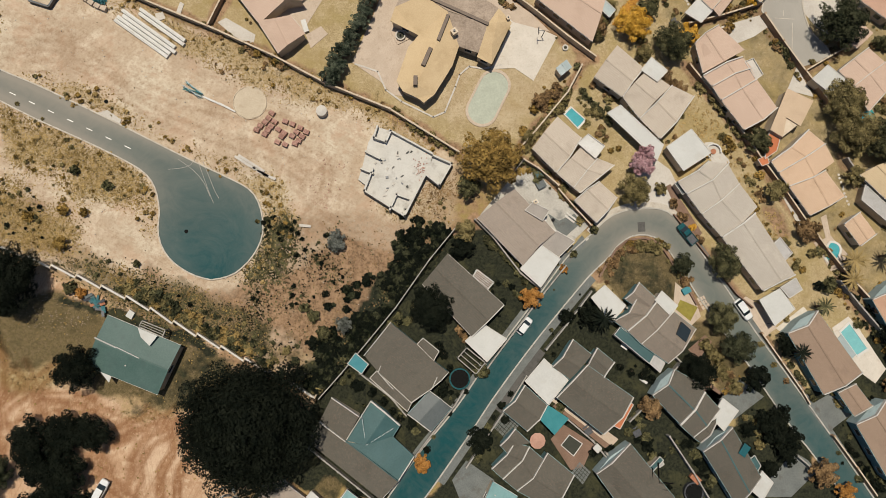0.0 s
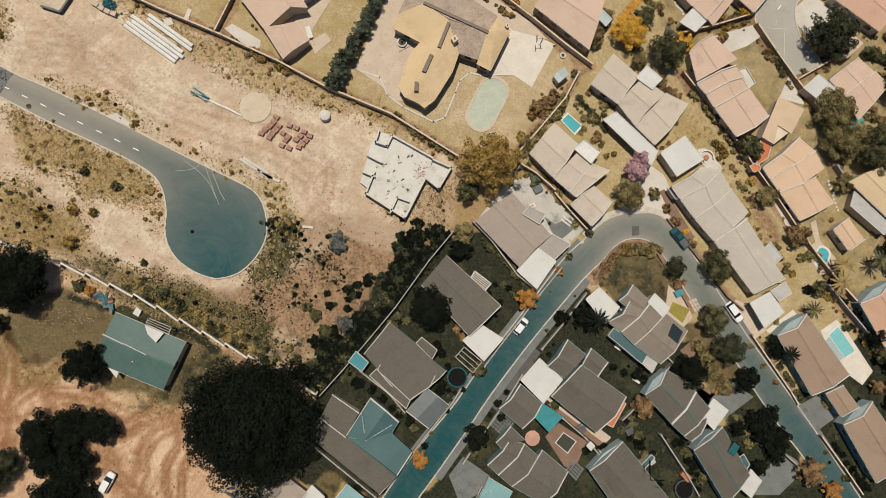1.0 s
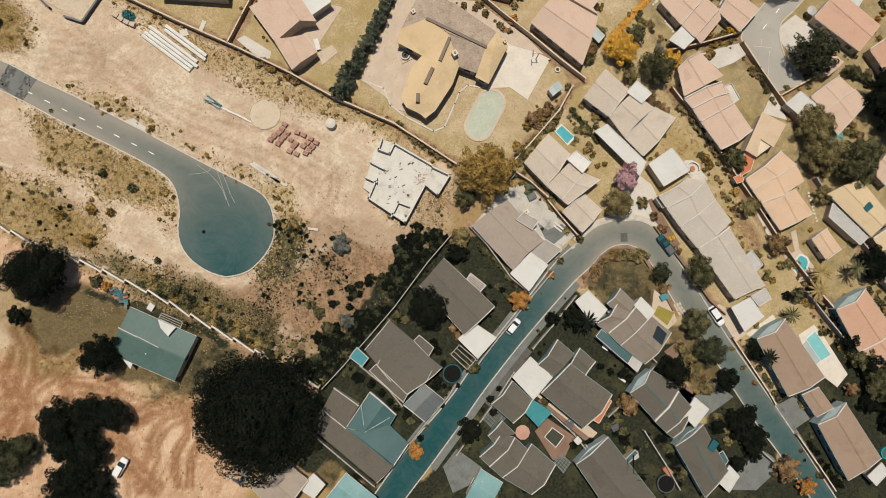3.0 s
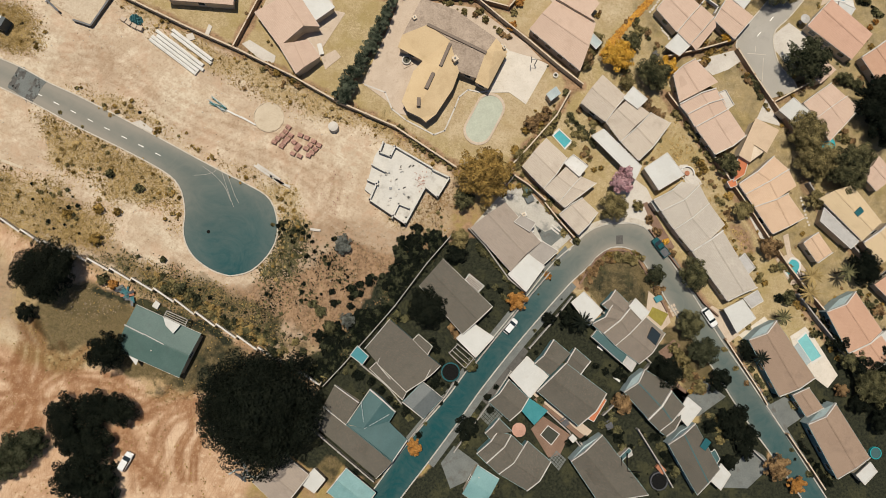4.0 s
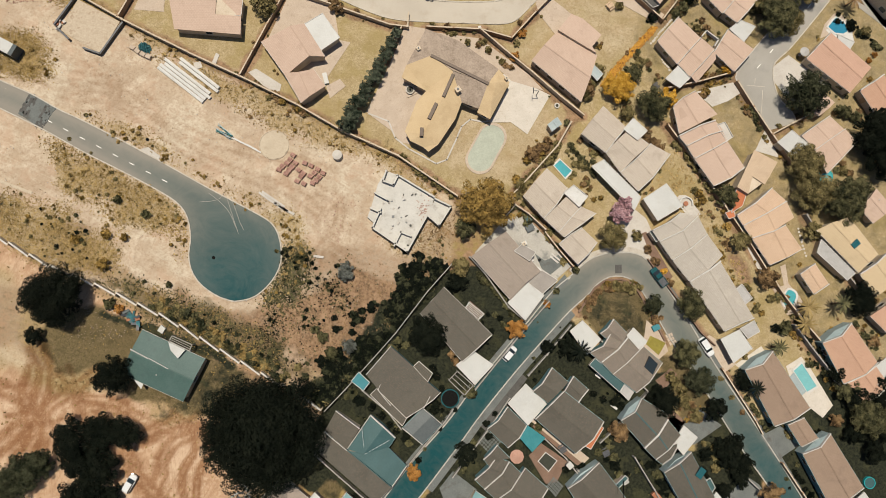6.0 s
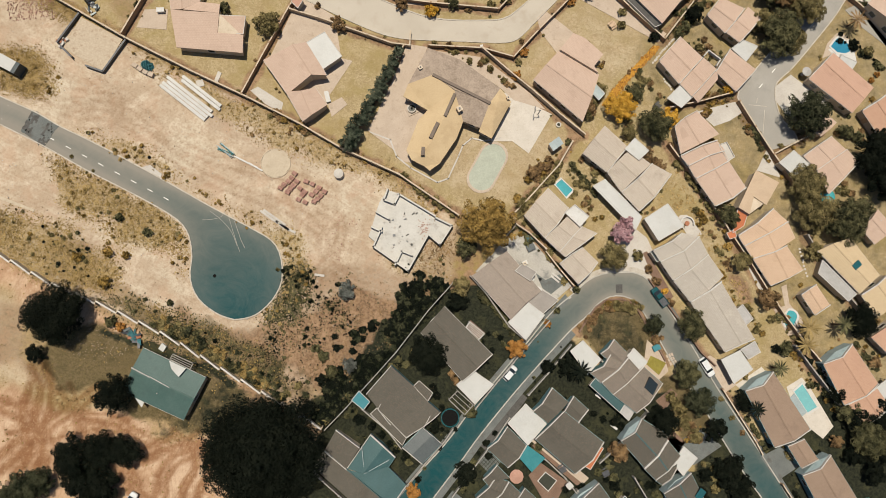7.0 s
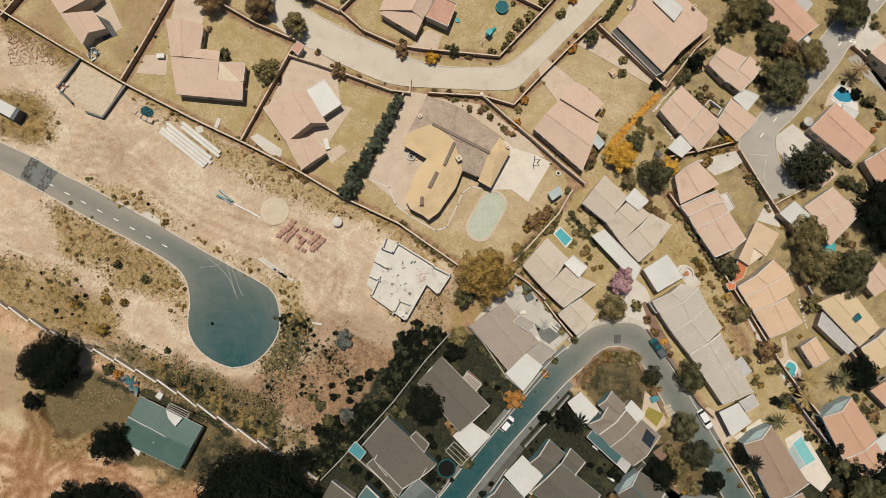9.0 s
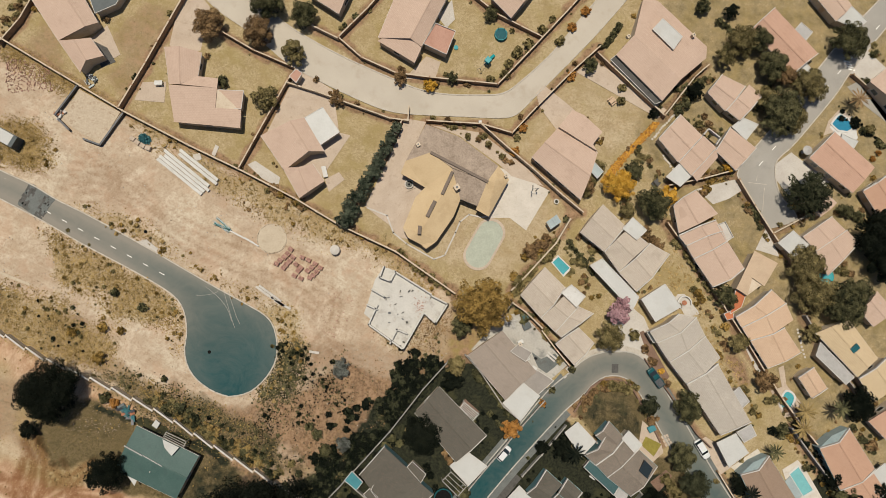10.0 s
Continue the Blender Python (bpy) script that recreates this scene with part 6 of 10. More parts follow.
slab("paved_terrace", [(54.95, -16.96), (58.04, -16.05), (60.65, -18.50), (58.36, -20.70)], TERRACOTTA, 0.05, label="terracotta terrace beside a white carport")
slab("yard_patch", [(27.00, 16.63), (29.22, 15.20), (32.28, 16.57), (33.58, 14.78), (30.55, 12.19), (28.66, 13.33)], PAVING_MID, 0.075, label="blue-grey patched concrete in a yard")
slab("yard_patch", [(29.47, 7.26), (32.27, 10.74), (33.65, 12.33), (34.62, 11.15), (31.02, 7.02)], PAVING_MID, 0.075, label="dark grey patched concrete in a yard")
slab("patio", [(27.39, -20.23), (28.82, -18.89), (38.71, -27.03), (37.27, -28.23)], TERRACOTTA, 0.055, label="terracotta terrace along a house wall")
slab("patio", [(26.81, -26.36), (29.41, -23.71), (35.06, -27.34), (32.97, -31.60), (30.56, -32.12)], TERRACOTTA, 0.05, label="terracotta paving round a small dark pool")
slab("patio", [(83.03, -5.85), (86.45, -3.64), (88.35, -5.83), (91.20, -10.28), (93.53, -13.96), (91.18, -16.69), (88.34, -14.62), (85.50, -12.43)], PAVING_PALE, 0.05, label="pale paving round a swimming pool")
slab("path", [(71.61, -5.86), (72.43, -6.43), (78.21, -2.56), (77.45, -1.68)], PAVING_PALE, 0.05, label="pale path between a carport and a gable wall")
slab("patio", [(80.19, 10.91), (83.75, 12.27), (87.04, 8.66), (85.69, 5.52), (83.36, 5.30)], PAVING, 0.05, label="pale paving round a kidney pool")
slab("path", [(81.86, 15.99), (83.05, 16.56), (83.74, 12.04), (82.77, 11.48)], PAVING, 0.06, label="pale garden path")
slab("patio", [(92.97, 70.82), (98.50, 73.83), (99.59, 68.64), (97.22, 66.26)], WHITE, 0.05, label="white pool surround")
slab("patio", [(34.41, 79.44), (38.15, 82.72), (55.30, 72.16), (53.42, 70.08)], PAVING, 0.05, label="pale paved strip beside a house")
slab("patio", [(51.89, 3.16), (55.71, -0.15), (56.71, -3.43), (53.81, -6.14), (51.12, -2.86)], PAVING, 0.05, label="pale garden patio")
slab("garden_plot", [(52.75, -0.20), (56.20, -1.67), (54.61, -4.37), (51.78, -2.08)], FLOWERBED, 0.06, label="square plot of yellow-green grass in a paved garden")
slab("pool_cover", [(83.59, -8.30), (84.73, -7.12), (87.52, -11.06), (85.89, -12.59)], SHEET_BLUE, 0.2, label="pale blue cover beside a swimming pool")
slab("paved_corner", [(56.29, -18.66), (57.77, -17.07), (60.38, -18.80), (58.53, -20.63)], TERRACOTTA, 0.05, label="terracotta paved corner beside a house")
slab("loose_slabs", [(-48.69, 55.08), (-47.28, 55.54), (-46.71, 54.18), (-48.23, 53.60)], CONCRETE, 0.12, label="pale concrete slabs lying on grass")
slab("loose_slabs", [(-44.74, 55.43), (-44.03, 57.61), (-43.27, 57.15), (-43.98, 54.96)], CONCRETE, 0.12, label="pale concrete slab leaning in dry grass")
slab("path", [(-93.75, 30.14), (-86.61, 27.57), (-80.07, 25.33), (-80.38, 24.83), (-86.55, 26.85), (-93.66, 29.18)], SAND_PALE, 0.0, label="pale trodden path over the sand")
slab("sandpit", [(-36.87, 53.64), (-35.27, 54.58), (-29.60, 51.30), (-29.99, 49.04), (-33.58, 50.89)], CONCRETE, 0.06, label="pale concrete foundation strip on grass")
slab("patio", [(-72.91, 79.10), (-69.12, 77.47), (-67.01, 74.45), (-69.90, 72.97), (-71.34, 75.40)], PAVING_GREY, 0.07, label="paved back yard")


def garden_path(pts, width=0.32):
    pts = [Vector(p) for p in pts]
    ob = tagged(new("path"), "narrow white path edging on the lawn", "path", kind="structure")
    for a, b in zip(pts, pts[1:]):
        bm = bmesh.new()
        bar(bm, a, b, width, -0.1, 0.09, over=width * 0.3)
        part("path_strip", bm, CONCRETE, ob)


garden_path([(-10.36, 45.83), (-5.95, 44.36), (-4.37, 40.73), (-1.28, 38.43), (4.81, 35.46), (7.10, 36.46), (9.17, 41.54), (10.03, 43.97), (11.93, 45.71), (14.70, 45.25), (18.40, 46.11)])

# ---- houses, north side ----
h = house("pink-tiled house with a sheltered porch and cream walls")
saddle(h, [(-87.07, 89.19), (-79.29, 89.88), (-76.60, 91.52), (-78.14, 77.33), (-72.20, 80.32), (-70.28, 81.92)], 2.7, 1.3, TILE_PINK, (0, 0))
saddle(h, [(-78.14, 77.33), (-74.43, 77.44), (-71.49, 78.45), (-72.87, 70.76), (-71.41, 73.09), (-68.39, 74.68)], 2.7, 1.0, TILE_PINK, (0, 0))
slab("patio", [(-71.59, 80.47), (-69.61, 82.54), (-66.20, 76.16), (-69.26, 73.90), (-72.92, 79.10)], PAVING, 0.05, label="pale paved porch between two wings")
h = house("pink-tiled L-shaped house on a dry lawn")
saddle(h, [(-55.78, 77.61), (-52.29, 77.58), (-47.79, 76.94), (-54.10, 69.49), (-51.45, 69.34), (-48.17, 71.53)], 2.7, 1.0, TILE_PINK, (0, 0))
roof_slopes(h, [[(-48.19, 71.66, 2.7), (-43.85, 71.47, 2.7), (-43.61, 69.06, 3.6), (-51.72, 69.35, 3.6)], [(-53.79, 69.05, 3.7), (-43.57, 69.03, 3.7), (-43.81, 64.96, 3.0), (-38.36, 64.87, 2.9), (-38.33, 60.96, 2.6), (-52.34, 61.36, 2.6)]], TILE_PINK)
flat(h, [(-43.67, 68.99), (-38.24, 69.12), (-38.43, 65.11), (-43.86, 65.19)], 2.7, TILE_PINK, lip=0.05)
h = house("long pink-tiled house set diagonally on its plot")
saddle(h, [(-33.88, 59.63), (-27.64, 62.92), (-24.95, 64.19), (-28.29, 52.37), (-23.23, 56.60), (-20.09, 57.09)], 2.7, 1.2, TILE_PINK, (0, 0))
saddle(h, [(-28.69, 52.96), (-25.32, 53.13), (-22.42, 54.23), (-24.63, 46.62), (-22.79, 47.94), (-19.63, 50.60)], 2.7, 0.8, TILE_PINK, (0, 0))
flat(h, [(-25.07, 63.97), (-21.15, 66.73), (-17.14, 61.52), (-21.39, 58.14)], 2.6, SHEET_WHITE)
slab("patio", [(-19.96, 51.46), (-17.01, 53.27), (-15.67, 51.73), (-18.91, 48.78)], PAVING, 0.07, label="pale patio")
h = house("sprawling house with golden hipped roofs and a weathered grey wing")
roof_slopes(h, [[(1.35, 64.44, 2.9), (8.60, 62.18, 2.9), (17.52, 56.29, 2.9), (15.11, 52.42, 4.2), (7.45, 54.99, 4.2), (2.68, 58.00, 4.2), (-2.55, 56.08, 3.0)], [(7.45, 54.87, 4.2), (15.11, 52.42, 4.2), (13.44, 47.26, 2.9), (9.71, 48.50, 2.9)]], SLATE)
roof_slopes(h, [[(-3.47, 53.32, 2.9), (-2.55, 56.08, 3.0), (2.68, 58.00, 4.2), (7.45, 54.87, 4.2), (1.92, 50.59, 2.9)], [(1.92, 50.59, 2.9), (7.45, 54.87, 4.2), (5.61, 49.03, 4.1), (3.24, 44.04, 4.0), (1.40, 40.68, 3.8), (-1.06, 39.53, 2.9), (-2.27, 41.53, 2.9), (-0.01, 48.26, 2.9)]], TILE_GOLD)
roof_slopes(h, [[(7.45, 54.87, 4.2), (9.71, 48.50, 2.9), (8.45, 44.74, 2.9), (5.01, 39.05, 2.9), (2.93, 37.35, 2.9), (1.79, 38.25, 2.9), (-1.06, 39.53, 2.9), (1.40, 40.68, 3.8), (3.24, 44.04, 4.0), (5.61, 49.03, 4.1)], [(15.11, 52.42, 4.2), (17.05, 53.08, 4.0), (16.06, 48.88, 3.8), (15.99, 45.09, 2.9), (13.11, 46.50, 2.9), (13.44, 47.26, 2.9)], [(15.11, 52.42, 4.2), (17.52, 56.29, 2.9), (19.99, 53.47, 2.9), (15.99, 45.09, 2.9), (16.06, 48.88, 3.8), (17.05, 53.08, 4.0)]], TILE_GOLD)
roof_line(h, [(2.81, 57.93), (15.13, 52.46)], 4.0, 0.75, "roof_lantern", LANTERN, 0.5)
roof_line(h, [(7.52, 53.94), (5.72, 49.30)], 4.0, 0.8, "roof_lantern", LANTERN, 0.5)
roof_line(h, [(4.14, 47.37), (2.86, 44.38)], 4.0, 0.95, "roof_lantern", LANTERN, 0.5)
roof_line(h, [(1.33, 41.87), (1.29, 40.54)], 4.0, 0.95, "roof_lantern", LANTERN, 0.5)
chimney(h, (8.69, 50.78), 3.3000000000000003, 1.4, 1.0)
chimney(h, (-0.08, 59.66), 2.9000000000000004, 0.9, 0.7)
chimney(h, (19.18, 54.11), 2.9000000000000004, 0.9, 0.6)
h = house("pink-tiled house on a wide dry lawn")
saddle(h, [(24.72, 58.80), (27.19, 61.92), (30.27, 65.70), (35.88, 50.05), (37.46, 55.15), (39.21, 60.76)], 2.7, 1.2, TILE_PINK, (0, 0))
lean_roof(h, [(30.19, 65.60), (33.26, 69.85), (35.93, 68.89), (40.06, 65.39), (37.93, 62.35), (38.85, 60.90)], 2.6, 0.9, (-2.35, -3.94), TILE_PINK)
flat(h, [(36.60, 57.72), (38.05, 59.07), (40.64, 56.61), (39.33, 55.02)], 2.6, SHEET_BLUE)
h = house("large pink-tiled house with a white rooftop deck and dark verandah")
roof_slopes(h, [[(42.38, 82.93, 2.9), (45.91, 87.08, 4.4), (56.52, 77.76, 4.4), (53.09, 73.18, 2.9)], [(45.91, 87.08, 4.4), (48.29, 97.02, 2.9), (51.66, 95.84, 2.9), (62.83, 86.24, 2.9), (62.76, 83.64, 2.9), (56.52, 77.76, 4.4)]], TILE_PINK)
flat(h, [(49.90, 88.66), (52.10, 91.27), (56.64, 87.49), (54.70, 84.39)], 4.4, SHEET_WHITE, lip=0.1)
# low dark roof stands in for the shade inside the open verandah
flat(h, [(41.37, 81.97), (42.60, 83.10), (53.23, 73.28), (51.75, 72.60)], 2.2, PAVING_GREY)
chimney(h, (59.33, 88.25), 3.2, 0.9)
chimney(h, (44.67, 86.77), 3.3, 1.0)
h = house("pair of stepped pink-tiled roofs with pale parapets")
saddle(h, [(63.31, 75.92), (64.50, 77.63), (66.49, 80.18), (67.47, 71.95), (69.28, 74.37), (71.88, 77.92)], 2.7, 0.7, TILE_PINK, (0.6, 0.8))
saddle(h, [(67.73, 72.16), (69.84, 74.77), (72.72, 78.36), (70.77, 70.02), (72.88, 72.50), (75.59, 75.93)], 2.7, 0.6, TILE_PINK, (0, 0.7))
carport([(69.07, 68.60), (71.63, 70.84), (75.13, 69.50), (72.44, 65.83)], 2.4)
h = house("stepped pink-tiled roofs above pale walls")
saddle(h, [(52.60, 64.75), (54.69, 67.44), (57.35, 70.53), (57.19, 59.71), (59.51, 62.68), (62.40, 66.00)], 2.7, 0.7, TILE_PINK, (0.7, 0.8))
saddle(h, [(57.38, 59.72), (59.79, 62.70), (62.66, 66.01), (60.09, 57.01), (62.62, 60.06), (65.56, 63.55)], 2.7, 0.5, TILE_PINK, (0, 0.6))
lean_roof(h, [(60.31, 57.08), (61.60, 55.75), (66.13, 61.47), (65.66, 63.44)], 2.4, 0.3, (-2.0, 1.6), TILE_PINK)
saddle(h, [(65.49, 63.00), (66.77, 65.44), (68.65, 68.37), (70.14, 58.79), (72.17, 61.28), (74.60, 64.07)], 2.6, 0.6, TILE_PINK, (0.7, 0.6))
roof_line(h, [(62.55, 66.27), (63.55, 67.56), (66.26, 65.67), (65.38, 64.20)], 2.9, 0.3, "parapet", TRIM, 0.4)
carport([(57.52, 59.51), (60.35, 56.99), (57.85, 54.42), (54.64, 56.40)], 2.4)
h = house("long row house with stepped pink-tiled roofs and pale parapets")
saddle(h, [(56.30, 50.14), (58.10, 51.92), (61.15, 53.82), (57.71, 44.06), (61.65, 46.21), (66.24, 48.88)], 2.8, 0.8, TILE_PINK, (0.7, 0))
saddle(h, [(57.61, 43.57), (62.03, 45.96), (65.67, 47.41), (59.42, 41.45), (63.58, 43.72), (67.61, 45.29)], 2.8, 0.9, TILE_PINK, (1.1, 0))
saddle(h, [(59.42, 41.45), (63.58, 43.72), (67.36, 45.15), (61.12, 38.71), (64.89, 40.84), (68.41, 42.98)], 2.8, 0.9, TILE_PINK, (0.9, 0))
saddle(h, [(61.12, 38.71), (64.84, 40.83), (68.41, 42.98), (65.50, 32.83), (68.83, 34.58), (72.30, 37.27)], 2.8, 1.0, TILE_PINK, (0.9, 0.9))
flat(h, [(66.12, 46.45), (67.87, 47.18), (69.70, 43.93), (68.21, 42.85)], 2.7, CONCRETE, lip=0.6)
h = house("pink-tiled house with a white flat-roofed wing")
flat(h, [(79.87, 43.27), (83.27, 46.20), (86.87, 43.19), (83.46, 40.35)], 2.6, SHEET_WHITE)
saddle(h, [(85.33, 45.02), (88.20, 47.33), (91.79, 49.83), (88.44, 41.98), (91.30, 44.29), (95.15, 46.87)], 2.7, 0.6, TILE_PINK, (0.6, 0))
saddle(h, [(88.44, 41.98), (91.30, 44.29), (95.32, 47.04), (91.06, 36.83), (94.15, 40.37), (97.94, 44.28)], 2.7, 0.6, TILE_PINK, (0.6, 0.6))
h = house("long pink-tiled house beside a turquoise pool")
saddle(h, [(86.61, 62.67), (89.59, 66.27), (92.33, 69.00), (96.61, 55.39), (98.78, 58.40), (101.60, 61.46)], 2.7, 0.9, TILE_ROSE, (0.6, 0))
flat(h, [(94.08, 68.65), (97.84, 67.19), (96.42, 64.87), (93.90, 66.34)], 2.6, SHEET_WHITE)
gable(h, [(98.87, 56.03), (104.17, 48.27), (109.60, 52.65), (104.42, 59.95)], 2.7, 0.27, tile=TILE_ORANGE, ends=(1, 0))
h = house("small pink-tiled house beneath a big tree on the avenue")
gable(h, [(88.44, 56.86), (93.06, 52.96), (89.51, 49.69), (85.02, 53.32)], 2.6, 0.24)
h = house("pink-tiled house with a low wing among trees")
gable(h, [(98.33, 29.51), (101.48, 26.12), (105.84, 30.08), (102.30, 33.97)], 2.6, 0.24)
h = house("pink-tiled house on the avenue with a white carport wing")
saddle(h, [(72.97, 91.08), (74.91, 93.22), (78.21, 96.47), (82.44, 81.34), (84.84, 83.70), (88.36, 86.59)], 2.8, 1.1, TILE_ROSE, (0.7, 0.7))
flat(h, [(82.83, 91.51), (84.50, 93.61), (87.14, 91.57), (85.46, 89.34)], 2.6, SHEET_PALE)
carport([(83.05, 83.09), (85.51, 84.84), (88.41, 81.39), (86.09, 79.40)], 2.4)
h = house("pink-tiled house with a white wing beside the avenue")
gable(h, [(87.24, 100.40), (92.55, 94.44), (96.21, 98.43), (91.15, 104.70)], 2.7, 0.28)
flat(h, [(92.68, 94.80), (96.08, 98.51), (99.92, 95.08), (97.30, 93.03)], 2.5, SHEET_WHITE)
h = house("pink-tiled house beyond the avenue")
gable(h, [(100.48, 80.97), (105.06, 85.22), (110.96, 77.14), (107.03, 73.62)], 2.7, 0.28)
h = house("pink-tiled house with a square flat-roofed annex")
saddle(h, [(-10.23, 82.99), (-3.17, 82.80), (-0.63, 81.66), (-6.70, 93.78), (1.07, 92.40), (4.75, 94.28)], 2.7, 1.4, TILE_PINK, (0, 0))
lean_roof(h, [(-10.30, 82.37), (-6.98, 84.40), (-3.45, 83.26), (-0.61, 81.18), (-1.90, 77.91)], 2.5, 0.9, (2.50, 3.49), TILE_PINK)
flat(h, [(2.15, 87.03), (6.59, 85.56), (4.90, 80.20), (-0.30, 82.24)], 2.9, ROOF_RED, lip=0.6)
slab("patio", [(2.59, 89.93), (5.54, 94.10), (6.42, 89.56), (4.63, 87.46)], CONCRETE, 0.06, label="cluttered concrete back yard")
h = house("tiled house with cream walls beside the dusty street")
gable(h, [(-26.09, 91.64), (-19.05, 87.69), (-16.41, 94.32), (-23.39, 96.99)], 2.7, 0.28)
h = house("tiled house north of the dusty street")
gable(h, [(13.92, 94.08), (18.79, 89.66), (23.54, 96.12), (18.31, 99.63)], 2.7, 0.28)
h = house("grey flat-roofed house with a concrete yard")
flat(h, [(-73.92, 90.52), (-71.12, 83.91), (-66.92, 86.25), (-63.91, 92.57)], 2.6, SHEET_GREY)

hut = thing("gatehouse", "small pink-roofed gatehouse beside the dusty street", "hut")
flat(hut, [(-28.82, 73.15), (-27.49, 74.88), (-26.08, 73.97), (-27.26, 71.75)], 2.4, ROOF_RED)

# ---- houses, middle ----
h = house("terrace house with stepped beige tiled roofs")
saddle(h, [(36.01, 43.00), (38.08, 46.08), (40.72, 49.35), (41.47, 39.03), (43.28, 41.75), (45.85, 44.83)], 2.8, 1.0, TILE_BEIGE, (0, 0.8))
saddle(h, [(41.50, 39.04), (43.60, 41.66), (46.52, 44.51), (44.74, 34.82), (47.66, 38.12), (51.10, 41.33)], 2.8, 1.0, TILE_BEIGE, (0, 0))
saddle(h, [(44.74, 34.82), (47.91, 37.89), (51.35, 41.47), (48.70, 30.90), (51.61, 33.97), (55.65, 39.38)], 2.8, 1.0, TILE_BEIGE, (0.8, 0.8))
flat(h, [(45.06, 44.23), (47.20, 46.82), (50.38, 44.18), (48.22, 41.96)], 3.4, SHEET_WHITE)
carport([(38.46, 35.93), (41.12, 37.56), (49.43, 29.72), (48.04, 26.73)], 2.5, label="long white sheet-roofed carport against a terrace house")
h = house("terrace house with stepped weathered beige roofs and a white annex")
flat(h, [(51.47, 22.33), (52.54, 22.70), (53.92, 20.54), (52.96, 20.08)], 2.1, SHEET_GREY)
flat(h, [(53.92, 20.12), (54.83, 20.38), (56.80, 17.52), (56.01, 17.01)], 2.1, SHEET_GREY)
flat(h, [(49.83, 29.26), (54.92, 32.84), (58.65, 28.17), (53.06, 24.59)], 2.8, SHEET_WHITE)
saddle(h, [(51.89, 22.47), (55.54, 24.52), (58.07, 26.56), (53.56, 20.15), (58.29, 22.62), (61.93, 26.04)], 2.8, 0.9, TILE_WEATHERED, (0.9, 0))
saddle(h, [(53.56, 20.15), (58.25, 22.63), (61.93, 26.04), (56.38, 16.22), (59.82, 18.76), (64.01, 22.16)], 2.8, 1.0, TILE_WEATHERED, (0.9, 0))
saddle(h, [(56.38, 16.22), (59.82, 18.76), (64.01, 22.16), (60.19, 11.75), (63.73, 14.32), (67.46, 17.63)], 2.8, 1.0, TILE_WEATHERED, (0.9, 0))
saddle(h, [(60.19, 11.75), (63.93, 14.34), (66.87, 16.40), (67.81, 1.43), (70.89, 3.22), (74.27, 4.46)], 2.8, 1.1, TILE_WEATHERED, (1.3, 0.9))
flat(h, [(69.87, 10.04), (71.82, 11.69), (74.11, 8.69), (72.16, 6.92)], 2.5, SHEET_PALE, lip=0.4)
carport([(67.13, -0.31), (71.26, 1.84), (74.09, -2.07), (69.91, -5.27)], 2.6)
carport([(71.50, 2.06), (74.63, 3.90), (75.86, 1.61), (73.20, -0.01)], 2.4, SHEET_PALE, "pale grey sheet-roofed lean-to beside a carport")
h = house("beige-roofed terrace house with a white roof terrace")
saddle(h, [(23.63, 28.76), (25.75, 31.63), (28.59, 34.98), (28.22, 24.08), (30.67, 26.99), (33.17, 30.87)], 2.8, 1.0, TILE_BEIGE, (0, 0.8))
saddle(h, [(28.24, 24.07), (30.87, 26.76), (33.26, 29.30), (31.52, 21.25), (34.00, 24.54), (36.30, 26.93)], 2.7, 0.8, TILE_BEIGE, (0, 0))
saddle(h, [(31.55, 21.25), (34.05, 24.53), (36.32, 26.93), (32.81, 20.24), (37.00, 23.61), (39.56, 25.66)], 2.6, 0.7, TILE_BEIGE, (0.7, 0.7))
saddle(h, [(31.68, 18.73), (33.96, 20.82), (36.53, 22.47), (35.86, 14.53), (37.99, 16.86), (39.95, 19.41)], 2.5, 0.8, TILE_BEIGE, (0.8, 0.7))
flat(h, [(32.27, 29.72), (34.40, 31.54), (37.55, 29.18), (35.69, 26.78)], 3.2, WHITE, lip=0.5)
h = house("wide brown-roofed house with a flat concrete terrace roof")
saddle(h, [(12.99, 15.35), (16.41, 18.18), (20.19, 20.94), (21.56, 6.38), (24.47, 9.91), (27.86, 12.68)], 2.7, 0.9, TILE_MUSHROOM, (0, 0))
flat(h, [(25.04, 10.12), (26.89, 12.23), (28.16, 12.95), (31.65, 10.94), (27.94, 7.43)], 2.4, SHEET_TAUPE)
flat(h, [(21.96, 16.74), (23.56, 18.28), (26.57, 16.73), (25.31, 14.75)], 3.3, SHEET_TAUPE)
chimney(h, (23.98, 18.35), 2.8, 0.7)
carport([(20.97, 5.73), (25.14, 10.22), (28.77, 7.65), (24.90, 2.21)], 2.5)
h = house("orange-pink tiled house with terracotta paving")
lean_roof(h, [(74.51, 41.22), (79.84, 38.81), (76.77, 33.59), (73.98, 35.27), (72.93, 31.29), (70.40, 32.73)], 2.7, 0.6, (-8.47, -4.67), TILE_TAN)
flat(h, [(70.82, 32.52), (72.98, 31.29), (72.15, 28.79), (69.67, 27.18)], 2.2, SHEET_ORANGE)
flat(h, [(68.34, 27.11), (70.21, 27.94), (70.61, 26.37), (69.12, 25.80)], 2.1, SHEET_ORANGE)
h = house("row house with stepped peach tiled roofs")
saddle(h, [(70.63, 26.64), (74.21, 29.29), (78.40, 32.94), (72.04, 24.41), (77.10, 27.39), (81.71, 30.19)], 2.8, 0.9, TILE_PEACH, (0.9, 0))
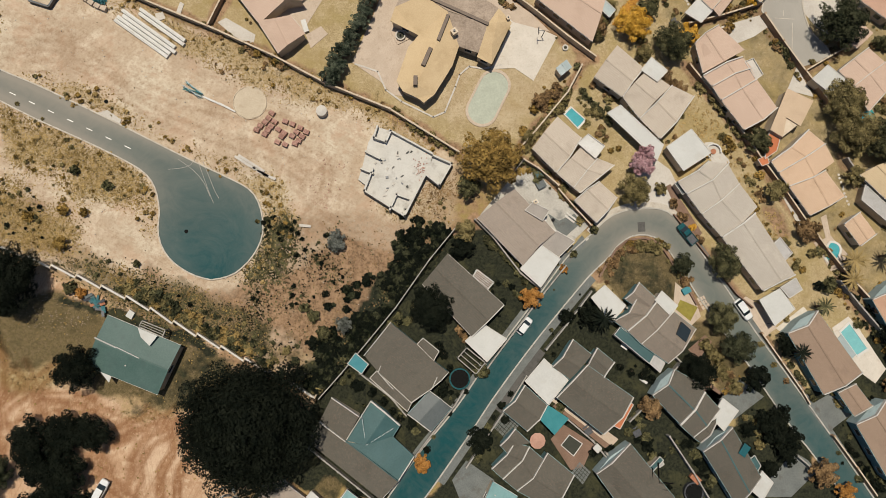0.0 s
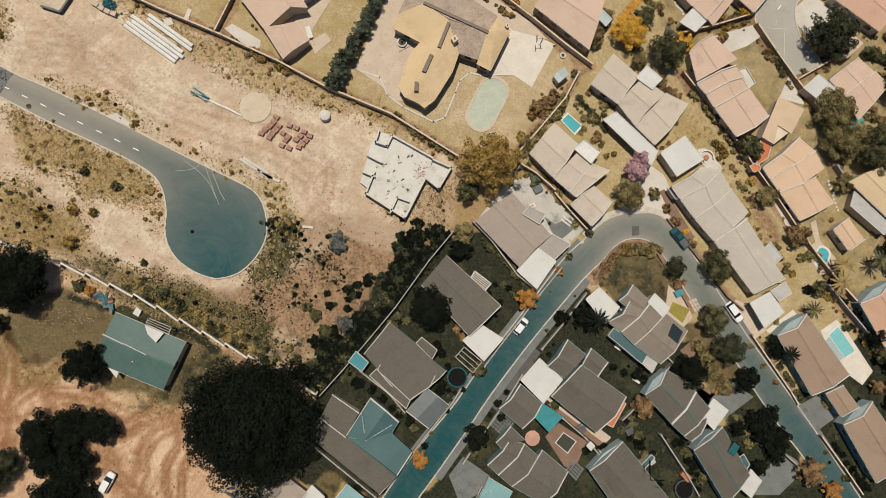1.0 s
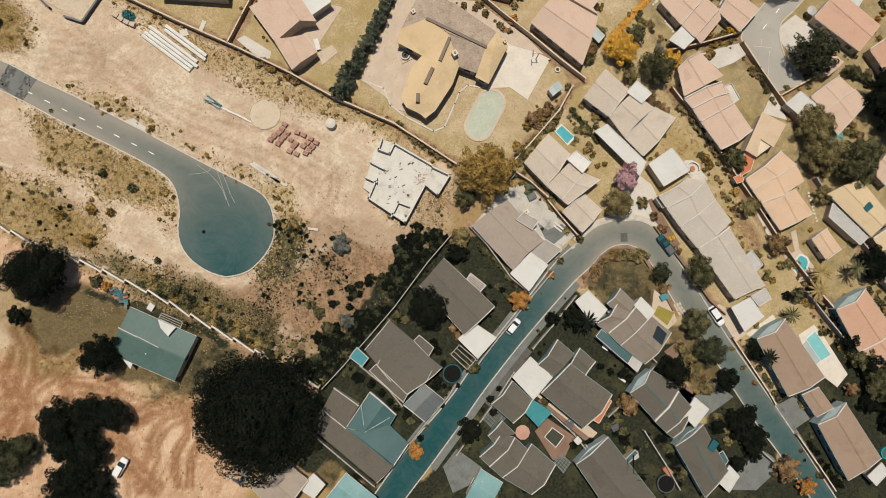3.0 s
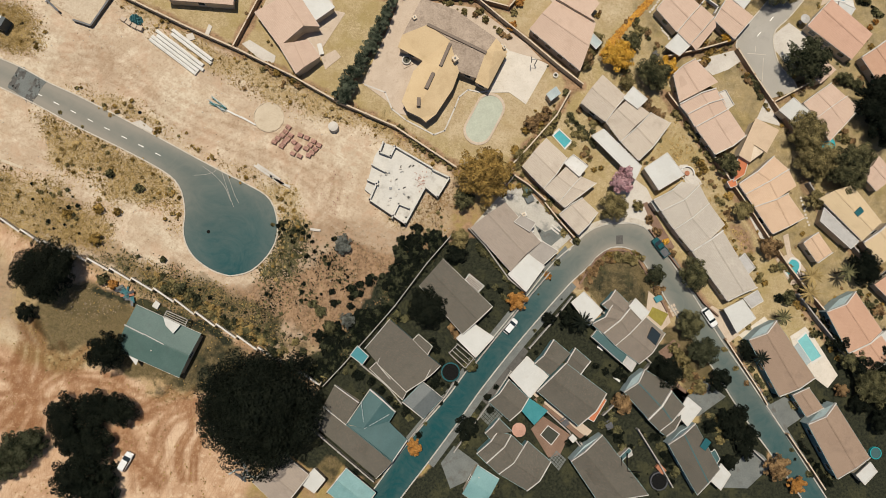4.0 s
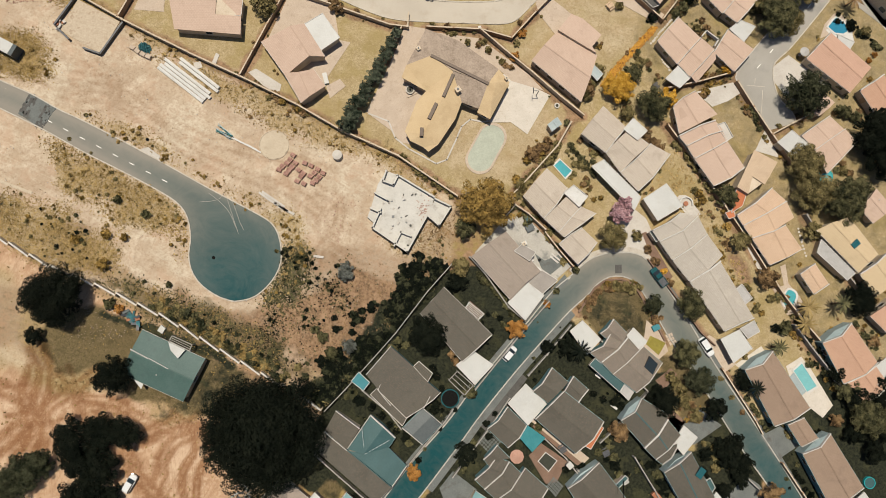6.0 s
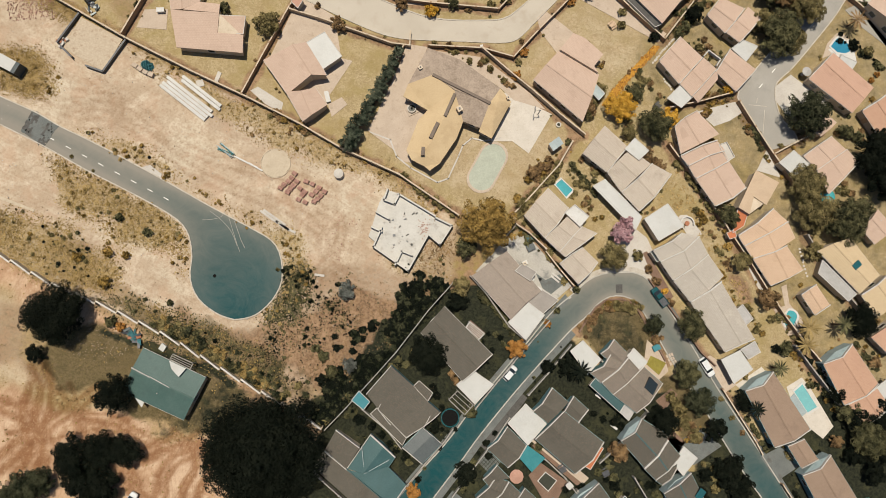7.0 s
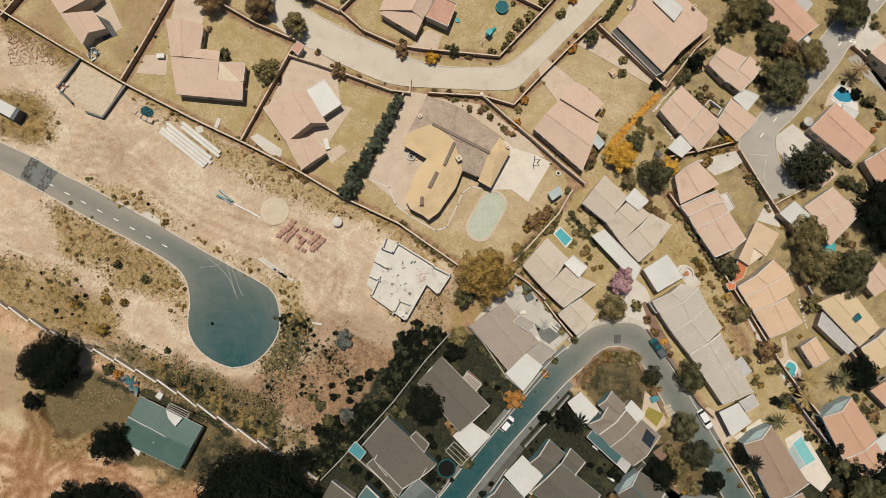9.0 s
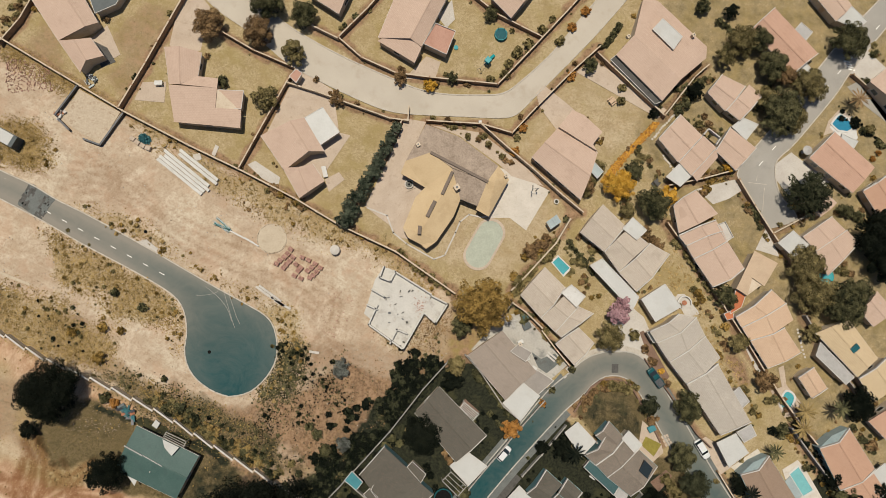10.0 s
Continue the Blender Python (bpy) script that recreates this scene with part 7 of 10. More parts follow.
saddle(h, [(72.04, 24.41), (76.86, 27.25), (81.71, 30.19), (73.96, 21.72), (78.65, 23.60), (83.39, 26.61)], 2.8, 0.9, TILE_PEACH, (0.9, 0))
saddle(h, [(73.96, 21.72), (78.23, 23.34), (81.41, 24.91), (77.92, 16.01), (81.16, 17.72), (85.11, 19.76)], 2.8, 1.0, TILE_PEACH, (0.9, 0.5))
h = house("small peach-roofed cottage beside a kidney pool")
saddle(h, [(84.86, 14.39), (86.22, 15.62), (88.21, 16.74), (87.91, 10.09), (89.13, 11.20), (91.26, 12.42)], 2.5, 0.6, TILE_PEACH, (0.8, 0.8))
h = house("wide cream-tiled house with a white lean-to")
saddle(h, [(88.45, 24.07), (91.29, 25.74), (95.87, 27.29), (97.82, 15.09), (99.47, 17.34), (102.35, 19.33)], 2.8, 1.0, TILE_CREAM, (0, 0))
flat(h, [(89.74, 22.17), (97.35, 15.02), (95.47, 13.35), (88.76, 19.19)], 2.4, SHEET_PALE)
gable(h, [(98.15, 14.85), (101.69, 9.96), (108.25, 15.36), (104.45, 19.79)], 2.7, 0.2, tile=TILE_CREAM, ends=(1, 0))
bm = bmesh.new()
box(bm, pose(*(96.52, 21.28), 3.75, 6, 0, 42), 1.9, 1.3, 0.3)
part("skylight", bm, GLASS_TEAL, h)
h = house("house with a plain orange roof")
gable(h, [(100.32, 5.81), (104.46, 1.93), (111.39, 6.46), (106.98, 11.06)], 2.7, 0.18, tile=TILE_ORANGE)
h = house("orange-pink tiled house with a tall grey gable wall")
saddle(h, [(89.49, -0.31), (92.68, 1.37), (95.96, 4.21), (94.11, -8.91), (97.86, -6.58), (101.69, -4.08)], 2.8, 1.5, TILE_ORANGE, (0.9, 0.7), trim=TRIM_SHADE_TINT, wall=PLASTER_SHADE_TINT, face=(1, 0))
gable(h, [(94.90, -8.69), (98.27, -13.24), (104.22, -8.76), (101.35, -4.87)], 2.7, 0.25, tile=TILE_ORANGE, ends=(1, 1), wall=PLASTER_GREY)
carport([(101.32, -5.19), (104.19, -2.92), (107.20, -6.35), (104.07, -8.85)], 2.4)

# ---- houses, south side ----
h = house("brown-tiled house with a pergola and white window trim")
gable(h, [(2.55, 2.91), (11.76, -6.86), (17.85, -1.04), (7.31, 8.60)], 2.8, 0.2, tile=TILE_GREY, ends=(0, 0.7))
carport([(10.51, -7.70), (14.03, -4.59), (18.35, -7.35), (14.59, -11.59)], 2.5)
h = house("grey-tiled house with stepped walls and white trim")
lean_roof(h, [(-3.28, -4.14), (1.59, -8.17), (4.66, -11.22), (7.37, -13.29), (3.86, -16.50), (0.58, -18.71), (-5.50, -13.20), (-8.12, -10.15)], 2.7, 0.9, (5.39, 7.77), TILE_GREY, wall=PLASTER_SHADE_TINT)
flat(h, [(1.59, -8.18), (2.69, -7.06), (5.64, -9.46), (4.66, -11.24)], 3.0, TILE_GREY, lip=0.03)
flat(h, [(-5.80, -13.00), (-5.54, -13.28), (0.58, -18.94), (-0.16, -20.47), (-7.10, -14.30)], 2.4, TILE_GREY)
roof_line(h, [(-3.27, -4.13), (-8.11, -10.14)], 3.3, 0.16, "parapet", TRIM, 0.3)
roof_line(h, [(-5.10, -12.11), (-5.51, -13.21), (-3.24, -15.82), (-2.79, -16.25)], 3.0, 0.16, "parapet", TRIM, 0.3)
roof_line(h, [(7.37, -13.29), (6.05, -14.74), (3.86, -16.51), (2.00, -17.73), (0.58, -18.72)], 3.1, 0.18, "parapet", TRIM, 0.3)
roof_line(h, [(5.26, -14.17), (4.19, -16.37)], 3.3, 0.14, "parapet", TRIM, 0.3)
saddle(h, [(3.88, -16.70), (5.90, -18.17), (7.95, -19.85), (-0.15, -20.90), (1.87, -22.35), (4.12, -24.14)], 2.5, 0.35, SHEET_GREY, (0.4, 0.6), trim=TRIM_SHADE_TINT, wall=PLASTER_SHADE_TINT)
h = house("large house with grey-brown and teal roof slopes")
lean_roof(h, [(-18.25, -25.40), (-16.20, -21.95), (-11.31, -25.36), (-1.87, -32.61), (-4.96, -35.81)], 2.7, 1.2, (4.30, 2.16), TILE_GREY)
lean_roof(h, [(-11.31, -25.36), (-7.92, -25.99), (-2.81, -24.78), (0.99, -28.32), (-1.87, -32.61)], 2.7, 1.2, (-6.18, -3.26), SHEET_TEAL)
saddle(h, [(-6.83, -18.39), (-3.98, -20.47), (-1.55, -22.81), (-11.36, -25.46), (-7.88, -25.97), (-2.82, -24.88)], 2.8, 1.1, SHEET_TEAL, (1.2, 0), trim=TRIM_SHADE_TINT, wall=PLASTER_SHADE_TINT)
lean_roof(h, [(-13.95, -17.64), (-8.94, -21.07), (-11.33, -25.40), (-16.01, -21.77)], 2.8, 0.6, (6.02, -0.72), TILE_GREY)
roof_line(h, [(-15.98, -21.95), (-11.31, -25.47)], 3.3, 0.2, "parapet", TRIM, 0.3)
roof_line(h, [(-13.93, -17.61), (-8.92, -21.04)], 3.3, 0.2, "parapet", TRIM, 0.3)
roof_line(h, [(-11.34, -25.42), (-6.82, -18.36)], 3.0, 0.16, "parapet", TRIM, 0.3)
roof_line(h, [(0.99, -28.39), (-1.88, -32.69), (-4.97, -35.90)], 3.0, 0.22, "parapet", TRIM, 0.3)
roof_line(h, [(-11.25, -25.23), (-1.86, -32.44)], 3.95, 0.14, "ridge_cap", SHEET_TEAL, 0.08)
for a, b in (((-8.45, -20.70), (-7.64, -26.10)), ((-7.64, -26.10), (-2.59, -23.16))):
    bm = bmesh.new()
    n_bits = 7
    for k in range(n_bits):
        p, q = Vector(a).lerp(Vector(b), k / n_bits), Vector(a).lerp(Vector(b), (k + 0.8) / n_bits)
        bar(bm, p, q, 0.13, 3.0, 3.68)
    part("roof_flashing", bm, SHEET_BLUE, h, "pale patched roof flashing")
h = house("brown-tiled house with a teal-trimmed carport")
gable(h, [(-29.53, -37.03), (-23.55, -42.46), (-18.37, -35.55), (-24.21, -31.19)], 2.7, 0.22, tile=TILE_MUSHROOM, ends=(0.7, 0.7))
flat(h, [(-20.01, -37.29), (-17.44, -34.25), (-15.08, -36.44), (-17.22, -39.13)], 2.5, SHEET_WHITE)
h = house("pale teal-roofed house beside the street")
gable(h, [(-14.74, -38.85), (-8.44, -43.19), (-4.98, -38.94), (-11.08, -34.13)], 2.6, 0.2, tile=SHEET_AQUA, ends=(0.6, 0.6))
carport([(21.61, -15.17), (25.29, -11.05), (29.80, -15.06), (25.99, -19.57)], 2.6)
h = house("grey-brown tiled house with curved white parapets and a terracotta porch")
saddle(h, [(26.79, -12.59), (28.50, -10.80), (30.78, -7.51), (30.10, -14.89), (31.90, -12.76), (34.33, -10.38)], 2.7, 1.0, TILE_GREY, (0.8, 0), trim=TRIM_SHADE_TINT, wall=PLASTER_SHADE_TINT)
saddle(h, [(33.55, -12.30), (34.20, -10.79), (35.39, -9.14), (36.41, -14.73), (37.16, -13.32), (38.60, -11.80)], 2.6, 0.6, TILE_GREY, (0.9, 0.9), trim=TRIM_SHADE_TINT, wall=PLASTER_SHADE_TINT)
saddle(h, [(27.45, -18.21), (30.09, -15.15), (33.36, -12.27), (36.07, -24.99), (39.32, -21.77), (41.92, -18.32)], 2.9, 1.3, TILE_GREY, (0.8, 0.8), trim=TRIM_SHADE_TINT, wall=PLASTER_SHADE_TINT)
flat(h, [(42.21, -19.80), (41.52, -19.36), (38.39, -23.72), (39.54, -24.27)], 2.0, SHEET_ORANGE)
slab("terrace", [(26.85, -19.02), (28.39, -18.20), (39.81, -26.55), (38.54, -27.83)], PAVING, 0.09, label="pinkish terrace strip along a house wall")
h = house("grey-brown tiled cottage with white gable trim")
saddle(h, [(17.46, -20.52), (19.56, -18.61), (21.59, -15.86), (21.87, -24.23), (24.06, -21.97), (25.69, -19.58)], 2.7, 0.9, TILE_GREY, (0.8, 0.8), trim=TRIM_SHADE_TINT, wall=PLASTER_SHADE_TINT)
h = house("terrace of stepped grey-brown roofs with curved white parapets")
saddle(h, [(16.86, -26.79), (18.21, -25.33), (19.64, -23.82), (18.33, -28.41), (20.11, -26.73), (22.47, -26.43)], 2.6, 0.7, TILE_GREY, (0.8, 0), trim=TRIM_SHADE_TINT, wall=PLASTER_SHADE_TINT)
saddle(h, [(15.22, -30.90), (17.97, -28.19), (19.42, -26.43), (17.24, -32.74), (20.75, -29.26), (22.23, -27.07)], 2.7, 0.9, TILE_GREY, (0.8, 0), trim=TRIM_SHADE_TINT, wall=PLASTER_SHADE_TINT)
saddle(h, [(17.23, -32.71), (20.74, -29.24), (22.21, -27.05), (19.81, -34.87), (22.65, -32.47), (25.26, -29.76)], 2.8, 0.9, TILE_GREY, (0.9, 0), trim=TRIM_SHADE_TINT, wall=PLASTER_SHADE_TINT)
saddle(h, [(19.79, -34.84), (22.61, -32.41), (25.57, -28.21), (25.61, -38.07), (27.96, -35.84), (30.42, -32.23)], 2.9, 1.0, TILE_GREY, (0.7, 0.8), trim=TRIM_SHADE_TINT, wall=PLASTER_SHADE_TINT)
h = house("teal sheet-roofed building beside the street")
gable(h, [(12.48, -38.91), (16.64, -41.65), (19.98, -35.95), (15.45, -33.21)], 2.6, 0.15, tile=SHEET_AQUA)
h = house("grey-brown tiled house with a white gable wall")
saddle(h, [(34.61, -32.13), (36.98, -29.89), (41.10, -26.75), (40.80, -40.81), (44.99, -39.02), (50.81, -38.66)], 2.8, 1.6, TILE_GREY, (0.8, 0.6), trim=TRIM_SHADE_TINT, wall=PLASTER_SHADE_TINT, face=(1, 0))
roof_line(h, [(46.34, -30.39), (46.33, -32.24), (46.31, -33.97), (47.66, -34.08), (49.02, -34.18)], 2.95, 0.12, "vent_strip", IRON, 0.1)
roof_line(h, [(45.16, -31.31), (45.02, -34.89), (47.84, -35.32)], 2.95, 0.12, "vent_strip", IRON, 0.1)
flat(h, [(44.40, -31.67), (46.83, -29.35), (47.51, -30.01), (45.08, -32.33)], 2.4, SHEET_TEAL)
flat(h, [(46.90, -29.51), (47.69, -30.83), (46.77, -31.38), (46.09, -30.17)], 2.2, SHEET_PALE)
h = house("grey-brown roofed house with stepped white parapets")
saddle(h, [(45.63, -17.98), (48.12, -15.87), (49.95, -13.24), (50.65, -23.28), (52.75, -20.47), (55.94, -16.55)], 2.8, 1.4, TILE_GREY, (0.8, 0), trim=TRIM_SHADE_TINT, wall=PLASTER_SHADE_TINT, face=(1, 0), cap_mat=SHEET_TEAL)
saddle(h, [(50.64, -23.50), (53.10, -20.52), (55.58, -17.45), (53.15, -25.81), (55.35, -23.60), (58.43, -20.67)], 2.8, 1.1, TILE_GREY, (1.6, 0.7), trim=TRIM_SHADE_TINT, wall=PLASTER_SHADE_TINT, cap_mat=SHEET_TEAL)
saddle(h, [(53.23, -25.97), (55.42, -23.95), (57.80, -22.49), (54.61, -26.85), (56.21, -25.39), (57.67, -23.39)], 2.6, 0.6, TILE_GREY, (0, 0.7), trim=TRIM_SHADE_TINT, wall=PLASTER_SHADE_TINT)
carport([(56.89, -22.39), (59.22, -18.76), (62.18, -21.11), (59.19, -24.83)], 2.5, label="white slatted sheet-roofed carport")
h = house("grey-brown tiled house with a wide white gable wall")
saddle(h, [(54.91, -28.44), (57.56, -25.99), (60.65, -24.09), (60.96, -38.52), (62.63, -35.66), (65.80, -33.26)], 2.9, 1.6, TILE_GREY, (0.8, 0.7), trim=TRIM_SHADE_TINT, wall=PLASTER_SHADE_TINT, face=(1, 0), cap_mat=SHEET_TEAL)
flat(h, [(66.31, -32.29), (68.36, -34.49), (66.20, -37.69), (64.03, -35.82)], 2.4, SHEET_WHITE)
flat(h, [(63.74, -30.27), (64.93, -29.38), (66.05, -31.37), (65.09, -32.70)], 2.5, SHEET_TEAL)
bm = bmesh.new()
box(bm, pose(*(62.38, -28.16), 3.75, 10, 0, 55), 2.2, 1.6, 0.1)
part("skylight", bm, GLASS_TEAL, h)
carport([(34.46, 0.26), (37.12, 2.60), (41.15, -1.26), (38.24, -4.54)], 2.5)
h = house("terrace house with stepped brown roofs and curved white parapets")
saddle(h, [(40.94, -0.01), (42.19, 1.14), (43.75, 3.11), (44.29, -2.58), (45.41, -1.41), (46.87, 0.19)], 2.7, 0.8, TILE_TAUPE, (0.8, 0), trim=TRIM_SHADE_TINT, wall=PLASTER_SHADE_TINT)
saddle(h, [(38.69, -4.13), (41.26, -2.59), (43.35, 0.48), (41.22, -6.02), (44.48, -3.11), (46.84, -0.04)], 2.8, 1.0, TILE_TAUPE, (0.8, 0), trim=TRIM_SHADE_TINT, wall=PLASTER_SHADE_TINT)
saddle(h, [(41.19, -6.01), (44.44, -3.11), (46.79, -0.61), (43.71, -8.46), (46.38, -5.89), (49.45, -3.07)], 2.9, 1.0, TILE_TAUPE, (1.1, 0), trim=TRIM_SHADE_TINT, wall=PLASTER_SHADE_TINT)
saddle(h, [(43.75, -8.47), (46.38, -5.89), (50.19, -2.38), (48.81, -12.13), (51.17, -9.76), (54.35, -5.73)], 2.8, 1.1, TILE_TAUPE, (0.7, 0.6), trim=TRIM_SHADE_TINT, wall=PLASTER_SHADE_TINT)
flat(h, [(46.49, -0.27), (47.90, 1.46), (50.90, -1.34), (49.37, -3.18)], 3.1, SHEET_WHITE)
flat(h, [(40.00, -5.27), (46.58, -10.28), (45.40, -12.21), (38.83, -6.75)], 2.3, SHEET_TEAL)
flat(h, [(46.58, -10.39), (48.42, -12.07), (47.36, -13.88), (45.52, -12.21)], 2.3, SHEET_PALE)
bm = bmesh.new()
prism(bm, [(51.32, -4.37), (53.04, -5.93), (51.97, -8.19), (50.14, -6.64)], 3.0, 3.75)
part("solar_panel", bm, GLASS, h)
h = house("brown tiled house with a grey gable wall beside a pool")
saddle(h, [(72.33, -6.65), (75.38, -5.16), (78.39, -2.44), (78.76, -18.28), (82.09, -16.46), (86.60, -14.25)], 2.8, 1.5, TILE_BROWN, (0.9, 0.8), trim=TRIM_SHADE_TINT, wall=PLASTER_SHADE_TINT, face=(1, 0))
saddle(h, [(81.74, -17.95), (83.15, -17.06), (85.36, -16.33), (84.68, -22.45), (86.08, -21.43), (88.43, -20.50)], 2.6, 0.6, TILE_BROWN, (0.7, 0.7), trim=TRIM_SHADE_TINT, wall=PLASTER_SHADE_TINT)
h = house("brown tiled house with a teal gable wall beside the street")
saddle(h, [(84.78, -23.85), (87.70, -21.99), (90.88, -19.42), (90.89, -35.00), (93.88, -32.38), (98.07, -30.53)], 2.9, 1.5, TILE_BROWN, (0.9, 0.6), trim=TRIM_SHADE_TINT, wall=PLASTER_SHADE_TINT, face=(1, 0))
flat(h, [(95.44, -34.36), (98.60, -31.61), (100.05, -33.57), (97.26, -36.31)], 2.3, SHEET_WHITE)
# farmhouse
h = house("green sheet-roofed farmhouse under a big tree")
gable(h, [(-54.32, -2.49), (-41.20, -8.05), (-45.06, -16.84), (-57.95, -11.53)], 2.5, 0.10, tile=SHEET_GREEN, over=0.7)
for a, b, w in (((-56.19, -6.53), (-52.34, -8.35), 0.22), ((-52.35, -8.24), (-48.26, -10.28), 0.16)):
    bm = bmesh.new()
    bar(bm, a, b, w, 2.9, 3.16)
    part("ridge_flashing", bm, SHEET_PALE, h, "pale worn ridge flashing")
bm = bmesh.new()
prism(bm, [(-48.60, -4.80), (-45.10, -6.30), (-46.45, -8.05), (-48.03, -6.50)], 3.2, 3.3)
part("lean_to_roof", bm, SHEET_WHITE, h, "loose white roof sheets")
bm = bmesh.new()
prism(bm, [(-55.33, -12.60), (-54.54, -11.09), (-53.06, -12.76), (-53.72, -14.60)], 2.3, 2.4)
part("porch_roof", bm, SHEET_WHITE, h, "white porch sheet")

# unfinished house
site = thing("unfinished_house", "pale concrete slab of an unfinished house with low walls", "building site")
bm = bmesh.new()
prism(bm, [(-8.35, 20.72), (-3.55, 32.39), (4.59, 27.71), (4.03, 24.95), (3.16, 23.63), (-0.73, 15.86)], -0.2, 0.85)
part("floor_slab", bm, SLAB_WHITE, site)
bm = bmesh.new()
prism(bm, [(-9.56, 22.92), (-8.92, 24.89), (-7.66, 30.17), (-5.95, 33.18), (-3.56, 32.43), (-7.83, 21.62)], -0.2, 0.7)
part("floor_slab", bm, SLAB_WHITE, site)
bm = bmesh.new()
prism(bm, [(3.38, 23.75), (4.80, 27.50), (8.28, 25.98), (5.87, 21.79)], -0.2, 0.8)
part("floor_slab", bm, SLAB_WHITE, site)
for a, b in (((-8.33, 20.66), (-0.72, 15.82)), ((-0.72, 15.82), (3.15, 23.56)), ((-3.54, 32.29), (4.57, 27.85)), ((-8.33, 20.66), (-6.75, 24.80)), ((-5.93, 33.09), (-6.57, 30.88)),
             ((-6.56, 30.85), (-4.30, 30.11)), ((-4.29, 30.08), (-3.33, 32.18)), ((-3.51, 17.00), (-2.23, 19.93)), ((-2.23, 19.93), (-0.08, 19.18)), ((3.38, 23.71), (5.86, 21.75)), ((5.86, 21.75), (8.27, 25.94)),
             ((4.80, 27.46), (8.27, 25.94)), ((-8.06, 28.12), (-5.48, 26.82)), ((-8.90, 24.83), (-6.75, 23.97))):
    bm = bmesh.new()
    bar(bm, a, b, 0.32, 0.4, 1.9, over=0.16)
    part("low_wall", bm, SLAB_WHITE, site)

for k in range(24):
    p = Vector((-5.68, 22.69)).lerp(Vector((1.32, 24.92)), random.random()) + Vector((random.uniform(-1.5, 1.5), random.uniform(-3.6, 4.4)))
    bm = bmesh.new()
    box(bm, pose(p.x, p.y, 0.95, 0, 0, random.uniform(0, 90)), random.uniform(0.15, 0.7), random.uniform(0.15, 0.5), 0.2)
    part("site_debris", bm, random.choice((PAVING_GREY, STEEL, CONCRETE, WALL_GREY)), site)
o = Vector((2.41, 25.15))
for k in range(40):
    bm = bmesh.new()
    box(bm, pose(o.x + random.gauss(0, 0.7), o.y + random.gauss(0, 0.8), 0.93 + 0.08 * random.random(), 0, 0, random.uniform(0, 180)), 0.26, 0.14, 0.1)
    part("brick", bm, BRICK_RED, site)

# ---- boundary walls ----
stepped_wall([(-91.79, 18.65), (-75.29, 10.09), (-62.96, 5.57), (-49.49, -0.22), (-41.15, -4.96), (-29.66, -10.99), (-21.28, -15.54), (-17.09, -17.66)])
boundary([(-98.41, 81.46), (-90.87, 77.39), (-77.70, 70.49), (-63.93, 63.39), (-49.63, 56.95), (-37.22, 51.85), (-26.01, 46.80), (-15.99, 41.55), (-3.56, 36.56), (9.79, 28.23)], 1.8, 0.25, WALL_CREAM, "long cream estate wall between the houses and the waste land")
boundary([(9.04, 13.71), (4.02, 7.61), (-2.43, -1.50), (-7.20, -7.30), (-12.43, -13.55), (-16.57, -18.19)], 1.8, 0.13, WALL_GREY, "grey garden wall along the waste land", shrubs="s")
boundary([(-91.32, 76.47), (-87.69, 81.82), (-84.29, 89.76)], 1.8, 0.22, WALL_BRICK, shrubs="n")
boundary([(-64.82, 64.13), (-60.07, 74.31), (-53.66, 88.90), (-51.59, 93.60)], 1.8, 0.25, WALL_BRICK, shrubs="n")
boundary([(-38.37, 52.52), (-33.17, 64.16), (-29.26, 72.70), (-27.82, 74.97)], 1.8, 0.22, WALL_BRICK, shrubs="n")
boundary([(-16.22, 41.74), (-11.81, 49.23), (-5.21, 62.26), (-3.92, 65.52)], 1.8, 0.22, WALL_BRICK, shrubs="n")
boundary([(-29.21, 72.06), (-23.16, 70.57), (-6.67, 65.72), (-2.66, 65.48), (-2.61, 68.81)], 1.6, 0.22, WALL_CREAM, shrubs="n")
boundary([(-44.48, 82.49), (-37.40, 78.90), (-28.49, 75.70)], 1.6, 0.22, WALL_BRICK, shrubs="n")
boundary([(1.45, 65.76), (13.39, 65.81), (20.41, 64.23), (25.82, 70.78), (33.14, 79.08), (39.34, 85.43)], 1.6, 0.22, WALL_BRICK, "brown garden wall along the dusty street", shrubs="n")
boundary([(13.39, 65.81), (19.30, 61.09), (25.19, 56.64), (31.73, 51.35), (36.94, 47.50)], 1.8, 0.22, WALL_CREAM, shrubs="n")
boundary([(-19.06, 83.09), (-13.77, 78.95), (-6.06, 76.02), (1.51, 75.53), (16.72, 75.05), (23.36, 82.95), (32.53, 94.18), (37.47, 100.56)], 1.5, 0.22, WALL_BRICK, "brown garden wall along the dusty street", shrubs="n")
boundary([(-19.06, 83.09), (-13.24, 90.03), (-8.58, 96.30)], 1.6, 0.22, WALL_BRICK, shrubs="n")
boundary([(-24.83, 85.25), (-19.04, 82.83)], 1.6, 0.22, WALL_CREAM)
boundary([(9.29, 95.71), (15.93, 90.93), (26.40, 86.45)], 1.6, 0.22, WALL_BRICK, shrubs="n")
boundary([(38.76, 83.68), (46.08, 77.39), (54.31, 70.41), (60.94, 79.76), (64.13, 82.89)], 1.8, 0.22, WALL_BRICK, shrubs="n")
boundary([(34.04, 45.84), (31.16, 40.47), (24.71, 32.72), (21.80, 29.51)], 1.8, 0.22, WALL_CREAM, shrubs="m")
boundary([(55.79, 54.78), (63.45, 56.81), (71.15, 59.36)], 1.8, 0.22, WALL_BRICK, shrubs="m")
